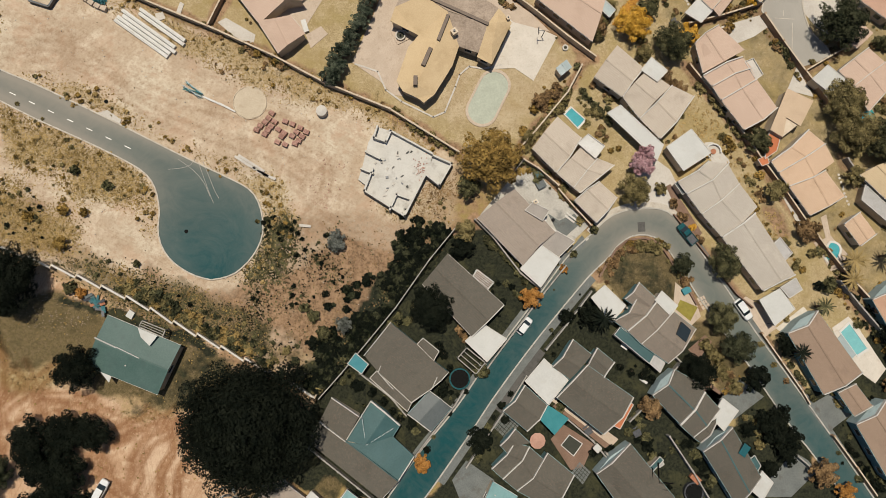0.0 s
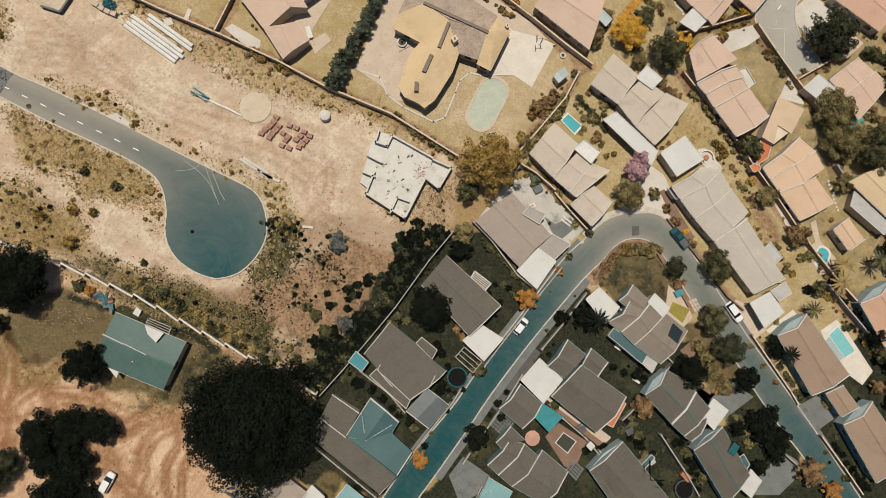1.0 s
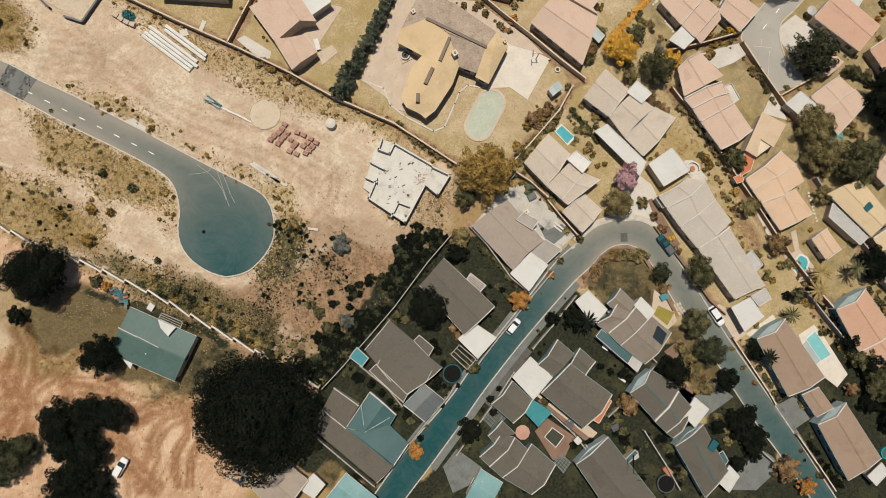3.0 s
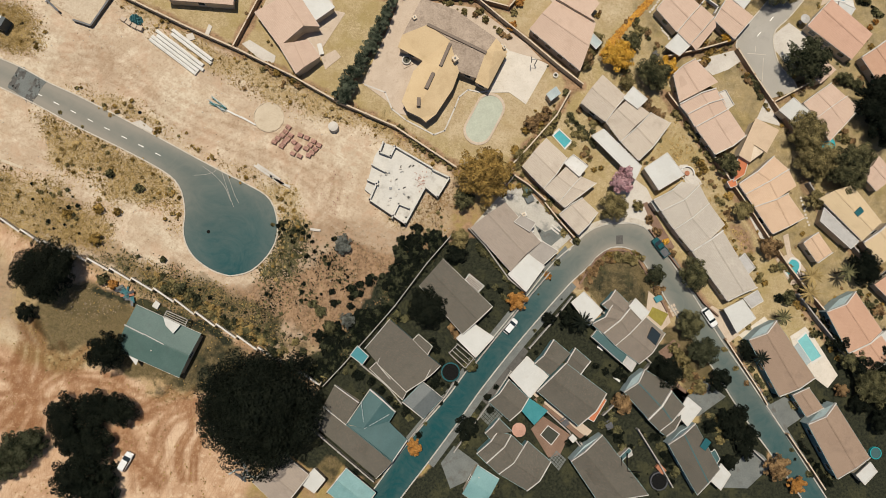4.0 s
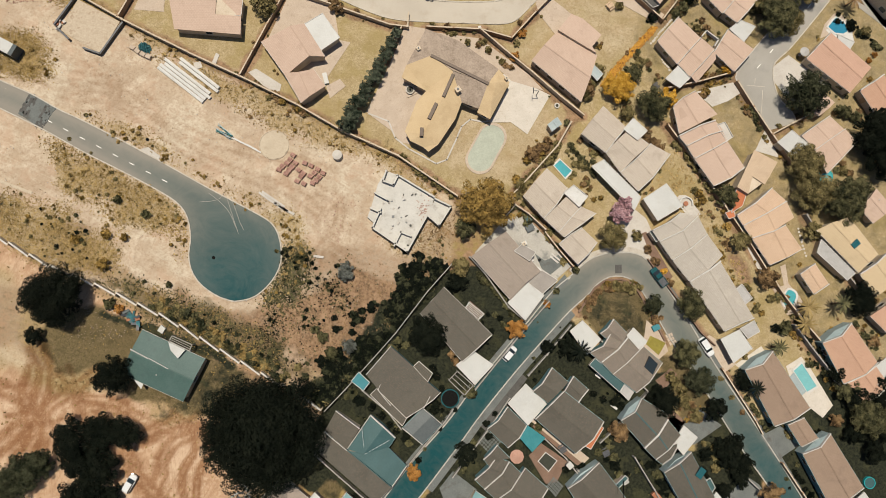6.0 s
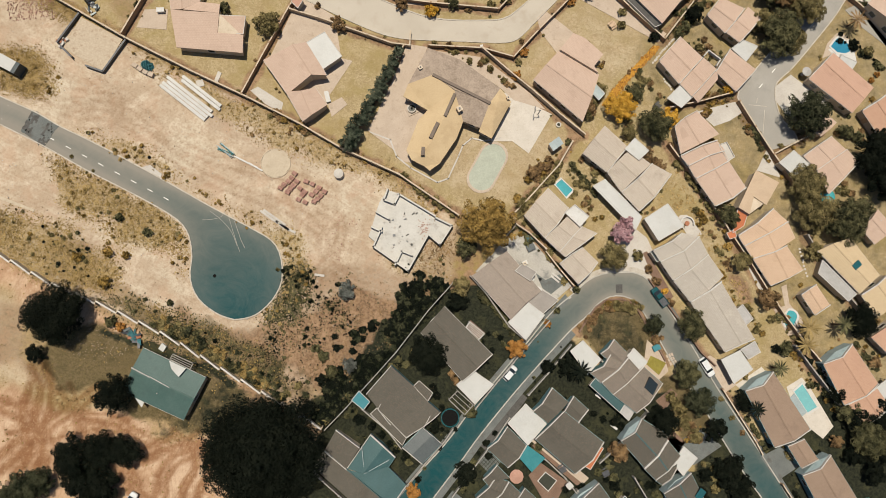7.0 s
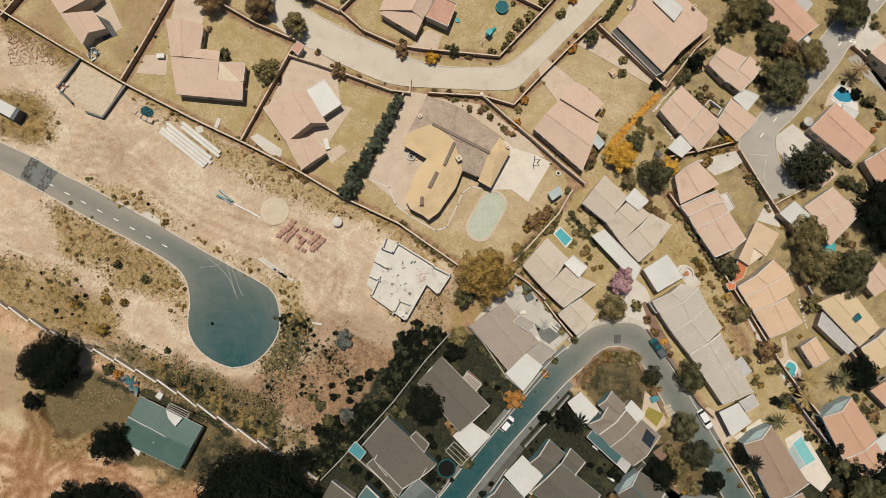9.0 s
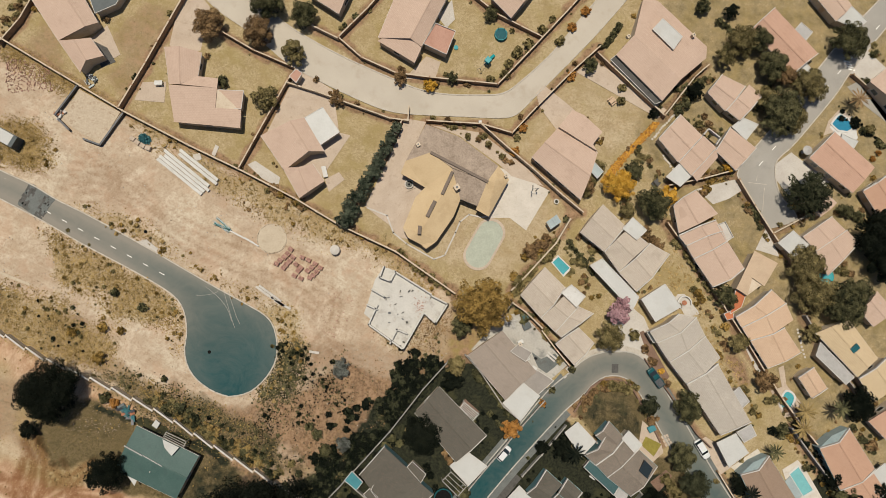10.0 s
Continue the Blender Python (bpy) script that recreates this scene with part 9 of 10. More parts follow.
def round_tub(name, at, r, height, water, rim, label, category):
    ob = thing(name, label, category, at=(at[0], at[1], 0))
    bm = bmesh.new()
    ring_of(bm, (0, 0), r * 0.86, r, -0.02, height)
    part("rim", bm, rim, ob)
    bm = bmesh.new()
    disc(bm, (0, 0), r * 0.86, 0.0 if category == "pool" else height - 0.12, height - 0.06)
    part("water" if category == "pool" else "jumping_mat", bm, water, ob)
    if category != "pool":
        for k in range(6):
            bm = bmesh.new()
            a = k * math.pi / 3
            disc(bm, (math.cos(a) * r * 0.93, math.sin(a) * r * 0.93), 0.04, -0.02, height + 1.2, 8)
            part("pole", bm, STEEL, ob)
    return ob


round_tub("trampoline", (16.91, 86.67), 1.45, 0.8, GLASS_TEAL, SAIL, "blue-rimmed round trampoline on a lawn", "trampoline")
round_tub("trampoline", (9.62, -14.84), 2.0, 0.8, IRON, CAR_TEAL, "dark round trampoline beside a house", "trampoline")
round_tub("trampoline", (53.82, -36.51), 1.9, 0.8, IRON, STEEL, "dark round trampoline in a back yard", "trampoline")
round_tub("splash_pool", (101.22, -30.17), 1.3, 0.5, SHEET_TEAL, PLASTIC, "turquoise inflatable splash pool on dark grass", "pool")
round_tub("splash_pool", (92.34, 36.67), 1.6, 0.5, WATER, PLASTIC, "bright turquoise splash pool among trees", "pool")
round_tub("paddling_pool", (7.03, 83.06), 0.5, 0.3, WATER, PLASTIC, "small turquoise paddling pool on grass", "pool")

swing = thing("play_set", "turquoise plastic play set with slide and swing bar", "play set", at=(*(14.18, 80.07), 0))
swing.rotation_euler = (0, 0, 0.9)
for nm, m, sx, sy, sz in (("platform", pose(0, 0, 1.2), 1.3, 1.2, 0.12), ("slide", pose(1.5, 0, 0.7, 0, 28, 0), 2.2, 0.6, 0.1), ("roof", pose(0, 0, 2.1), 1.2, 1.2, 0.1)):
    bm = bmesh.new()
    box(bm, m, sx, sy, sz, bevel=0.03)
    part(nm, bm, PLASTIC, swing)
for x, y in ((-0.55, -0.5), (0.55, -0.5), (-0.55, 0.5), (0.55, 0.5)):
    bm = bmesh.new()
    disc(bm, (x, y), 0.05, 0, 2.1, 8)
    part("post", bm, TIMBER, swing)
bm = bmesh.new()
box(bm, pose(-1.6, 0, 1.9), 2.2, 0.08, 0.08)
part("swing_bar", bm, STEEL, swing)
for k in (-1, 1):
    bm = bmesh.new()
    box(bm, pose(-2.65, k * 0.4, 0.95, k * 20, 0, 0), 0.07, 0.07, 2.0)
    part("leg", bm, STEEL, swing)

awning = thing("blue_awning", "pale blue fabric awning beside a house", "awning")
flat(awning, [(-11.17, -11.67), (-9.74, -9.72), (-7.35, -11.81), (-8.58, -13.54)], 2.3, AWNING, open_sides=True, name="canopy")
sail = thing("shade_sail", "teal four-cornered shade sail on posts", "shade sail")
bm = bmesh.new()
q = [Vector(p) for p in ccw([(24.11, -22.05), (25.71, -19.46), (29.69, -22.03), (27.03, -25.09)])]
for i in range(6):
    for j in range(6):
        def at_(u, v):
            p = q[0].lerp(q[1], u).lerp(q[3].lerp(q[2], u), v)
            return (*p, 2.4 + 0.5 * abs(u - v) - 0.8 * u * (1 - u) * v * (1 - v))
        bm.faces.new([bm.verts.new(at_(*c)) for c in ((i / 6, j / 6), ((i + 1) / 6, j / 6), ((i + 1) / 6, (j + 1) / 6), (i / 6, (j + 1) / 6))])
bmesh.ops.remove_doubles(bm, verts=bm.verts, dist=0.001)
part("canopy", bm, SAIL, sail)
for p in q:
    bm = bmesh.new()
    disc(bm, p, 0.05, -0.05, 2.7, 8)
    part("post", bm, STEEL, sail)


def pergola(quad, height=2.5, slats=7, mat=None, label="open pergola with pale slats"):
    ob = thing("pergola", label, "pergola")
    q = [Vector(p) for p in quad]
    for a, b in zip(q, q[1:] + q[:1]):
        bm = bmesh.new()
        bar(bm, a, b, 0.18, height, height + 0.18, over=0.09)
        part("beam", bm, mat or WHITE, ob)
    for k in range(1, slats):
        bm = bmesh.new()
        bar(bm, q[0].lerp(q[1], k / slats), q[3].lerp(q[2], k / slats), 0.12, height + 0.18, height + 0.3)
        part("slat", bm, mat or WHITE, ob)
    for p in q:
        bm = bmesh.new()
        disc(bm, p, 0.08, -0.05, height, 8)
        part("post", bm, mat or WHITE, ob)
    return ob


slab("patio", [(11.58, 3.49), (13.23, 5.87), (16.47, 3.26), (14.60, 1.11)], TERRACOTTA, 0.06, label="terracotta patio below the pergola")
pergola([(11.55, 3.52), (12.84, 5.53), (16.02, 3.19), (14.19, 1.19)])
pergola([(9.11, -10.82), (10.84, -8.93), (14.26, -11.72), (12.52, -13.82)], 2.3, 3, WALL_GREY, "pale pergola frame beside a trampoline")


def tiled_patio(quad, m, n, mat, label):
    """Square flagstones laid apart in dark soil, each one a piece of its own."""
    ob = tagged(new("flagstone_patio"), label, "paving", kind="structure")
    q = [Vector(p) for p in quad]
    for i in range(m):
        for j in range(n):
            bm = bmesh.new()
            c = [q[0].lerp(q[1], u).lerp(q[3].lerp(q[2], u), v) for u, v in ((( i + 0.1) / m, (j + 0.1) / n), ((i + 0.9) / m, (j + 0.1) / n), ((i + 0.9) / m, (j + 0.9) / n), ((i + 0.1) / m, (j + 0.9) / n))]
            prism(bm, [tuple(p) for p in c], -0.1, 0.06 + 0.01 * random.random())
            part("flagstone", bm, mat, ob)


tiled_patio([(15.92, -24.03), (18.24, -21.16), (20.96, -23.68), (18.63, -26.54)], 6, 6, PAVING_MID, "square grey flagstones laid in dark soil")
tiled_patio([(30.57, -32.58), (32.22, -30.57), (34.44, -32.50), (32.79, -34.87)], 5, 5, PAVING_MID, "square grey flagstones beside terracotta paving")
tiled_patio([(55.94, 0.07), (58.01, 0.94), (59.28, -1.26), (57.20, -2.34)], 4, 3, PAVING, "pale flagstones in a garden")


def parasol(at, r, mat, label, height=2.3):
    ob = thing("parasol", label, "parasol", at=(at[0], at[1], 0))
    bm = bmesh.new()
    disc(bm, (0, 0), 0.04, -0.02, height + 0.1, 8)
    part("pole", bm, STEEL, ob)
    bm = bmesh.new()
    disc(bm, (0, 0), r, height - 0.35, height, 10, r1=0.1)
    part("canopy", bm, mat, ob)
    bm = bmesh.new()
    disc(bm, (0, 0), 0.35, -0.02, 0.1, 12)
    part("base", bm, CONCRETE, ob)


parasol((23.94, -26.20), 1.5, ROOF_RED, "wide orange parasol on a dark terrace")
parasol((86.71, 64.55), 1.1, SHEET_PALE, "pale grey parasol beside a driveway")
hut = thing("pump_house", "small white flat-roofed hut beside a pool terrace", "hut")
flat(hut, [(34.38, -27.74), (35.21, -26.91), (36.06, -27.82), (35.24, -28.65)], 1.8, SHEET_WHITE)
braai = thing("braai", "curved white garden wall round a rusty fire pit", "fire pit", at=(*(60.34, 29.06), 0))
bm = bmesh.new()
arc = [-0.6 + k * 0.36 for k in range(13)]
prism_pts = [(2.28 * math.cos(a), 2.28 * math.sin(a)) for a in arc] + [(1.92 * math.cos(a), 1.92 * math.sin(a)) for a in arc[::-1]]
prism(bm, prism_pts, -0.1, 0.8)
part("curved_wall", bm, WHITE, braai)
bm = bmesh.new()
disc(bm, (0, 0), 1.75, -0.1, 0.1, 20)
part("floor", bm, CONCRETE, braai)
bm = bmesh.new()
disc(bm, (0, 0), 0.7, 0.1, 0.5, 16, r1=0.8)
part("fire_bowl", bm, RUSTY, braai)
braai.scale = (0.7, 0.7, 0.8)
braai.rotation_euler = (0, 0, 0.4)
bath = thing("bird_bath", "pale round stone bird bath on a lawn", "bird bath", at=(*(31.09, 49.75), 0))
bm = bmesh.new()
ring_of(bm, (0, 0), 0.35, 0.6, -0.05, 0.35)
part("bowl", bm, CONCRETE, bath)
bm = bmesh.new()
disc(bm, (0, 0), 0.35, -0.05, 0.2, 14)
part("water", bm, WATER_DARK, bath)
pergola([(-48.83, -4.63), (-48.33, -3.57), (-44.11, -5.29), (-44.59, -6.57)], 2.2, 3, WALL_GREY, "bare roof frame of a lean-to behind the farmhouse")
slab("loose_sheets", [(-52.10, -2.74), (-51.37, -1.54), (-50.40, -2.21), (-51.01, -3.41)], SHEET_WHITE, 0.5, label="white roof sheets lying behind the farmhouse")

pergola([(90.90, -26.44), (89.03, -24.69), (86.49, -25.94), (87.98, -27.70)], 2.3, 4, SHEET_TEAL, "teal-framed pergola beside a brown-roofed house")
shed = thing("garden_shed", "small shed with a pale grey-blue roof on the lawn", "shed")
gable(shed, [(28.68, 44.86), (29.73, 43.31), (31.89, 45.05), (30.83, 46.60)], 2.1, 0.25, tile=SHEET_BLUE, windows=False, over=0.15)
FLOWER_BED = [(40.68, 54.76), (42.94, 58.26), (48.28, 64.56), (52.38, 69.28), (53.69, 69.09), (52.92, 67.72), (47.02, 61.09), (42.22, 54.32)]
slab("flower_bed", FLOWER_BED, FLOWERS, 0.03, label="strip of orange ground-cover along a garden wall")
tufts("orange_groundcover", [FLOWER_BED], 1600, 0.3, "orange", 44, 2.0, 0.3, "low orange-flowering plants along a garden wall", spread=0.1)
fountain = thing("fountain", "round stone fountain on a square paved base", "fountain", at=(*(-1.57, 51.51), 0))
fountain.rotation_euler = (0, 0, 0.5)
bm = bmesh.new()
box(bm, pose(0, 0, 0.1), 2.6, 2.6, 0.25)
part("base", bm, PAVING, fountain)
bm = bmesh.new()
ring_of(bm, (0, 0), 0.75, 1.0, 0.2, 0.7)
part("basin", bm, CONCRETE, fountain)
bm = bmesh.new()
disc(bm, (0, 0), 0.75, 0.2, 0.55)
part("water", bm, WATER_DARK, fountain)
bm = bmesh.new()
disc(bm, (0, 0), 0.22, 0.5, 1.5, 14, r1=0.1)
part("spout", bm, PAVING_GREY, fountain)
hoop = thing("basketball_hoop", "basketball hoop pole standing on the concrete courtyard", "basketball hoop", at=(*(26.41, 51.90), 0))
for nm, m, sx, sy, sz in (("pole", pose(0, 0, 1.5), 0.14, 0.14, 3.1), ("arm", pose(-0.6, 0, 3.0), 1.3, 0.1, 0.1), ("backboard", pose(-1.2, 0, 3.1), 0.06, 1.3, 0.9)):
    bm = bmesh.new()
    box(bm, m, sx, sy, sz)
    part(nm, bm, STEEL, hoop)

# ---- stepping stones and yard clutter ----
def stepping_stones(a, b, count, mat, wobble=0.15):
    ob = tagged(new("stepping_stone_path"), "row of pale round stepping stones in the garden", "path", kind="structure")
    a, b = Vector(a), Vector(b)
    for k in range(count):
        c = a.lerp(b, k / max(1, count - 1)) + Vector((random.uniform(-wobble, wobble), random.uniform(-wobble, wobble)))
        bm = bmesh.new()
        disc(bm, c, 0.3 * random.uniform(0.8, 1.15), -0.1, 0.06, 9, r1=0.25)
        part("stepping_stone", bm, mat, ob)


for a, b, n_stones in (((52.27, 65.34), (57.38, 71.66), 16), ((54.83, 61.64), (57.36, 58.47), 8), ((56.87, 48.48), (58.47, 45.92), 7), ((86.15, 24.54), (87.75, 18.67), 9)):
    stepping_stones(a, b, n_stones, CONCRETE)


def clothes_dryer(at, turn):
    ob = thing("clothes_dryer", "white rotary clothes dryer on a concrete yard", "clothes dryer", at=(at[0], at[1], 0))
    bm = bmesh.new()
    disc(bm, (0, 0), 0.04, -0.02, 1.9, 8)
    part("pole", bm, STEEL, ob)
    for k in range(4):
        bm = bmesh.new()
        a = turn + k * math.pi / 2
        bar(bm, (0, 0), (math.cos(a) * 1.5, math.sin(a) * 1.5), 0.05, (1.7, 1.85), (1.75, 1.9))
        part("arm", bm, WHITE, ob)
    for r in (0.6, 1.0, 1.4):
        bm = bmesh.new()
        for k in range(4):
            a, b = turn + k * math.pi / 2, turn + (k + 1) * math.pi / 2
            bar(bm, (math.cos(a) * r, math.sin(a) * r), (math.cos(b) * r, math.sin(b) * r), 0.025, 1.78, 1.81)
        part("line", bm, WHITE, ob)
    return ob


clothes_dryer((22.14, 22.96), 0.4)


def garden_table(at, turn, mat, label):
    ob = thing("garden_table", label, "table", at=(at[0], at[1], 0.05))
    ob.rotation_euler = (0, 0, turn)
    bm = bmesh.new()
    box(bm, pose(0, 0, 0.72), 1.5, 0.9, 0.06, bevel=0.02)
    part("tabletop", bm, mat, ob)
    for x in (-0.62, 0.62):
        for y in (-0.35, 0.35):
            bm = bmesh.new()
            box(bm, pose(x, y, 0.34), 0.07, 0.07, 0.7)
            part("leg", bm, mat, ob)
    for y in (-0.75, 0.75):
        bm = bmesh.new()
        box(bm, pose(0, y, 0.42), 1.4, 0.32, 0.06, bevel=0.02)
        part("bench", bm, mat, ob)
    return ob


for at, turn, mat in (((42.62, 73.24), 0.7, TIMBER), ((53.22, 55.26), -0.8, PAVING_GREY), ((41.64, -8.70), -0.6, WHITE), ((33.88, -24.69), 0.6, STEEL), ((43.19, -25.20), 0.5, STEEL)):
    garden_table(at, turn, mat, "small garden table with two benches on paving")


def bin_box(at, turn, size, mat, label, name="storage_box"):
    ob = thing(name, label, "box", at=(at[0], at[1], 0.05))
    ob.rotation_euler = (0, 0, turn)
    sx, sy, sz = size
    bm = bmesh.new()
    box(bm, pose(0, 0, sz / 2), sx, sy, sz, bevel=0.04)
    part("body", bm, mat, ob)
    bm = bmesh.new()
    box(bm, pose(0, 0, sz + 0.03), sx + 0.08, sy + 0.08, 0.08, bevel=0.03)
    part("lid", bm, mat, ob)
    return ob


for at, turn, size, mat, words in (((24.45, 18.67), 0.5, (1.1, 0.8, 0.9), WHITE, "white machine box with a dark top on a concrete yard"), ((26.18, 15.06), 0.6, (0.9, 0.6, 0.5), WHITE, "pale crate on a concrete yard"), ((27.85, 13.30), -0.6, (1.0, 0.5, 0.45), WHITE, "white bench on a concrete yard"), ((27.97, 15.33), -0.6, (0.5, 0.4, 0.5), RUBBER, "dark bin on a concrete yard"), ((31.74, 15.93), -0.65, (2.6, 0.3, 0.15), TRIM, "pale plank lying on a concrete yard"), ((31.26, 15.48), -0.65, (2.2, 0.3, 0.15), TRIM, "pale plank lying on a concrete yard"), ((-57.15, 70.21), 0.1, (1.6, 0.9, 0.8), WHITE, "white chest standing on a paved terrace"), ((25.69, 22.10), 0.5, (1.7, 1.3, 0.6), SHEET_GREY, "blue-grey water tank on a concrete yard"), ((13.24, 66.31), 0.3, (0.6, 0.5, 1.0), WHITE, "white meter box on the street verge"), ((-20.07, 53.08), 0.3, (0.9, 2.4, 0.5), WHITE, "white garden bench on a pale patio"), ((63.62, 49.79), 0.5, (1.0, 0.7, 0.6), PLASTER, "cream plastered roof box beside a parapet"), ((25.42, 24.20), 0.5, (1.5, 1.2, 0.7), SHEET_TEAL, "teal storage box on a concrete yard"), ((54.22, -33.94), -0.8, (2.0, 1.2, 0.8), RUSTY, "rusty red crate in a back yard"), ((53.85, 1.57), 0.5, (1.6, 1.2, 0.5), AWNING, "blue sandpit box in a paved garden"), ((44.89, -15.65), -0.6, (1.6, 0.4, 0.35), WHITE, "white plank bench on dark grass")):
    bin_box(at, turn, size, mat, words)
slab("patio", [(59.72, 27.82), (61.84, 29.30), (63.93, 26.81), (60.91, 25.90)], CONCRETE, 0.06, label="pale concrete patio beside the fire pit")
slab("patio", [(76.26, 41.80), (78.50, 46.63), (81.82, 40.48)], CONCRETE, 0.05, label="pale triangular terrace behind a tan-roofed house")
junk = thing("scrap_pile", "pale blue-grey scrap pile beside a pink-roofed house", "scrap pile", at=(-71.81, 70.31, 0))
for k in range(16):
    bm = bmesh.new()
    box(bm, pose(random.gauss(0, 0.7), random.gauss(0, 0.8), 0.2 + 0.3 * random.random(), random.uniform(-20, 20), random.uniform(-20, 20), random.uniform(0, 180)), random.uniform(0.4, 1.5), random.uniform(0.1, 0.5), 0.1)
    part("scrap_piece", bm, (SHEET_BLUE, STEEL, SHEET_WHITE, SHEET_GREY)[k % 4], junk)

# shrubs close round the houses and in drifts over the gardens
drift = np.random.default_rng(31)
SOUTH_GARDENS = [(9.04, 13.71), (30.13, 1.05), (39.88, -6.58), (57.50, -12.13), (61.45, -25.05), (76.35, -18.82), (85.83, -12.40), (109.65, -3.74), (105.42, -61.74), (-22.70, -57.80), (-16.57, -18.19)]
NORTH_GARDENS = [(-101.02, 93.59), (124.20, 111.47), (123.00, -24.33), (60.57, -26.74), (9.19, 27.59), (-16.20, 41.49), (-37.76, 52.56), (-64.80, 63.88), (-99.73, 82.18)]
for where_, count, names in ((NORTH_GARDENS, 15000, ("olive", "brown", "dark", "gold", "olive")), (SOUTH_GARDENS, 3000, ("black", "dark", "black", "black"))):
    p = np.array(where_)
    q = drift.uniform(p.min(0), p.max(0), (count, 2))
    ok = inside(q[:, 0], q[:, 1], where_)
    if where_ is NORTH_GARDENS:
        ok &= ~inside(q[:, 0], q[:, 1], SOUTH_GARDENS)
    near = np.full(len(q), 99.0)
    for poly in FOOTPRINTS:
        ok &= ~inside(q[:, 0], q[:, 1], poly)
        for (x0, y0), (x1, y1) in zip(poly, poly[1:] + poly[:1]):
            dx, dy = x1 - x0, y1 - y0
            k = np.clip(((q[:, 0] - x0) * dx + (q[:, 1] - y0) * dy) / max(dx * dx + dy * dy, 0.01), 0, 1)
            near = np.minimum(near, np.hypot(q[:, 0] - x0 - k * dx, q[:, 1] - y0 - k * dy))
    for poly in HARD:
        ok &= ~inside(q[:, 0], q[:, 1], poly)
    wild_ = rough_noise(q[:, 0], q[:, 1], 6.0, 61)
    east = np.clip((q[:, 0] - (32.76, 57.13)[0]) / 12, 0, 1) if where_ is NORTH_GARDENS else np.ones(len(q))
    open_ground = wild_ > (0.93 - 0.06 * east if where_ is NORTH_GARDENS else 0.70)
    ok &= (near > 0.25) & (((near < 1.3) & (wild_ > 0.70 - 0.14 * east)) | open_ground)
    q = q[ok]
    for k, leaf in enumerate(names[:4]):
        mine = [(x, y, r) for (x, y), r, c in zip(q.tolist(), drift.choice((0.2, 0.3, 0.4, 0.5, 0.65, 0.85), len(q)).tolist(), drift.integers(0, 4, len(q)).tolist()) if c == k]
        if mine:
            shrubbery("garden_shrubs", leaf, mine, f"{WORDS[leaf]} shrubs scattered round the houses", 190 + k)

for k in range(4):
    bm = bmesh.new()
    a = Vector((96.88, 86.35)).lerp(Vector((98.09, 84.55)), k / 3)
    bar(bm, a + Vector((-0.75, 0.1)), a + Vector((0.75, -0.1)), 0.3, 0.05, 0.105)
    part("line", bm, LINE, lines)
slab("driveway", [(97.02, 80.46), (99.16, 81.68), (106.36, 76.57), (110.36, 73.91), (110.33, 69.92), (100.76, 76.72)], ASPHALT, 0.045, label="grey asphalt driveway off the avenue")

# ---- building site things ----
tank = thing("water_tank", "pale domed concrete tank on the sand", "tank", at=(*(-16.63, 36.14), 0))
bm = bmesh.new()
disc(bm, (0, 0), 1.1, -0.1, 1.2, 24, r1=1.05)
part("drum", bm, CONCRETE, tank)
bm = bmesh.new()
disc(bm, (0, 0), 1.05, 1.2, 1.45, 24, r1=0.4)
part("dome", bm, CONCRETE, tank)
p, d = Vector((-56.11, 55.83)), Vector((-43.42, 46.78)) - Vector((-56.11, 55.83))
d = d.normalized()
n_ = Vector((d.y, -d.x))
for k in range(6):
    beam = thing("concrete_beam", "long pale precast beam stacked on the sand", "beam", "stack of precast beams")
    o = Vector((-55.81, 53.48)) - n_ * (k * 0.78 if k < 4 else k * 0.78 + 0.6) + d * (random.uniform(-0.4, 0.4) + (0 if k < 4 else 2.4))
    bm = bmesh.new()
    bar(bm, o, o + d * (12.4 if k < 4 else 10.6), 0.66, -0.1, 0.42 + 0.04 * (k % 3))
    part("flange", bm, WHITE, beam)
    bm = bmesh.new()
    bar(bm, o + d * 0.2, o + d * 10.2, 0.16, 0.4, 0.6)
    part("web", bm, WHITE, beam)
pal = thing("brick_pallet", "stack of red bricks on a pallet on the sand", "brick stack", "brick pallets")
bm = bmesh.new()
box(bm, pose(0, 0, 0), 0.25, 0.26, 0.25)
brick_mesh = mesh_of(bm, "brick", BRICK_RED)
for i in range(4):
    for j in range(3):
        for k in range(2):
            piece = new("brick", brick_mesh)
            piece.parent = pal
            piece.matrix_local = pose((i - 1.5) * 0.27 + random.uniform(-0.01, 0.01), (j - 1) * 0.28, 0.2 + k * 0.26, 0, 0, random.uniform(-2, 2))
bm = bmesh.new()
box(bm, pose(0, 0, 0.03), 1.15, 0.95, 0.1)
part("pallet_base", bm, TIMBER, pal)
o, u, v = Vector((-28.92, 32.35)), Vector((-24.61, 30.08)) - Vector((-28.92, 32.35)), Vector((-26.52, 35.14)) - Vector((-28.92, 32.35))
first = True
for i in range(6):
    for j in range(5):
        if random.random() < 0.16 + (0.3 if j in (0, 4) and i % 2 else 0):
            continue
        p = o + u * (i / 3.3 + random.uniform(-0.03, 0.03)) + v * (j / 3.4 + random.uniform(-0.04, 0.04))
        m = pose(p.x, p.y, 0, 0, 0, math.degrees(math.atan2(u.y, u.x)) + random.uniform(-9, 9))
        if first:
            pal.matrix_world, first = m, False
        else:
            copy_thing(pal, m)
circle = thing("stone_ring", "ring of small stones round a sand patch", "stone ring", at=(*(-30.42, 37.86), 0))
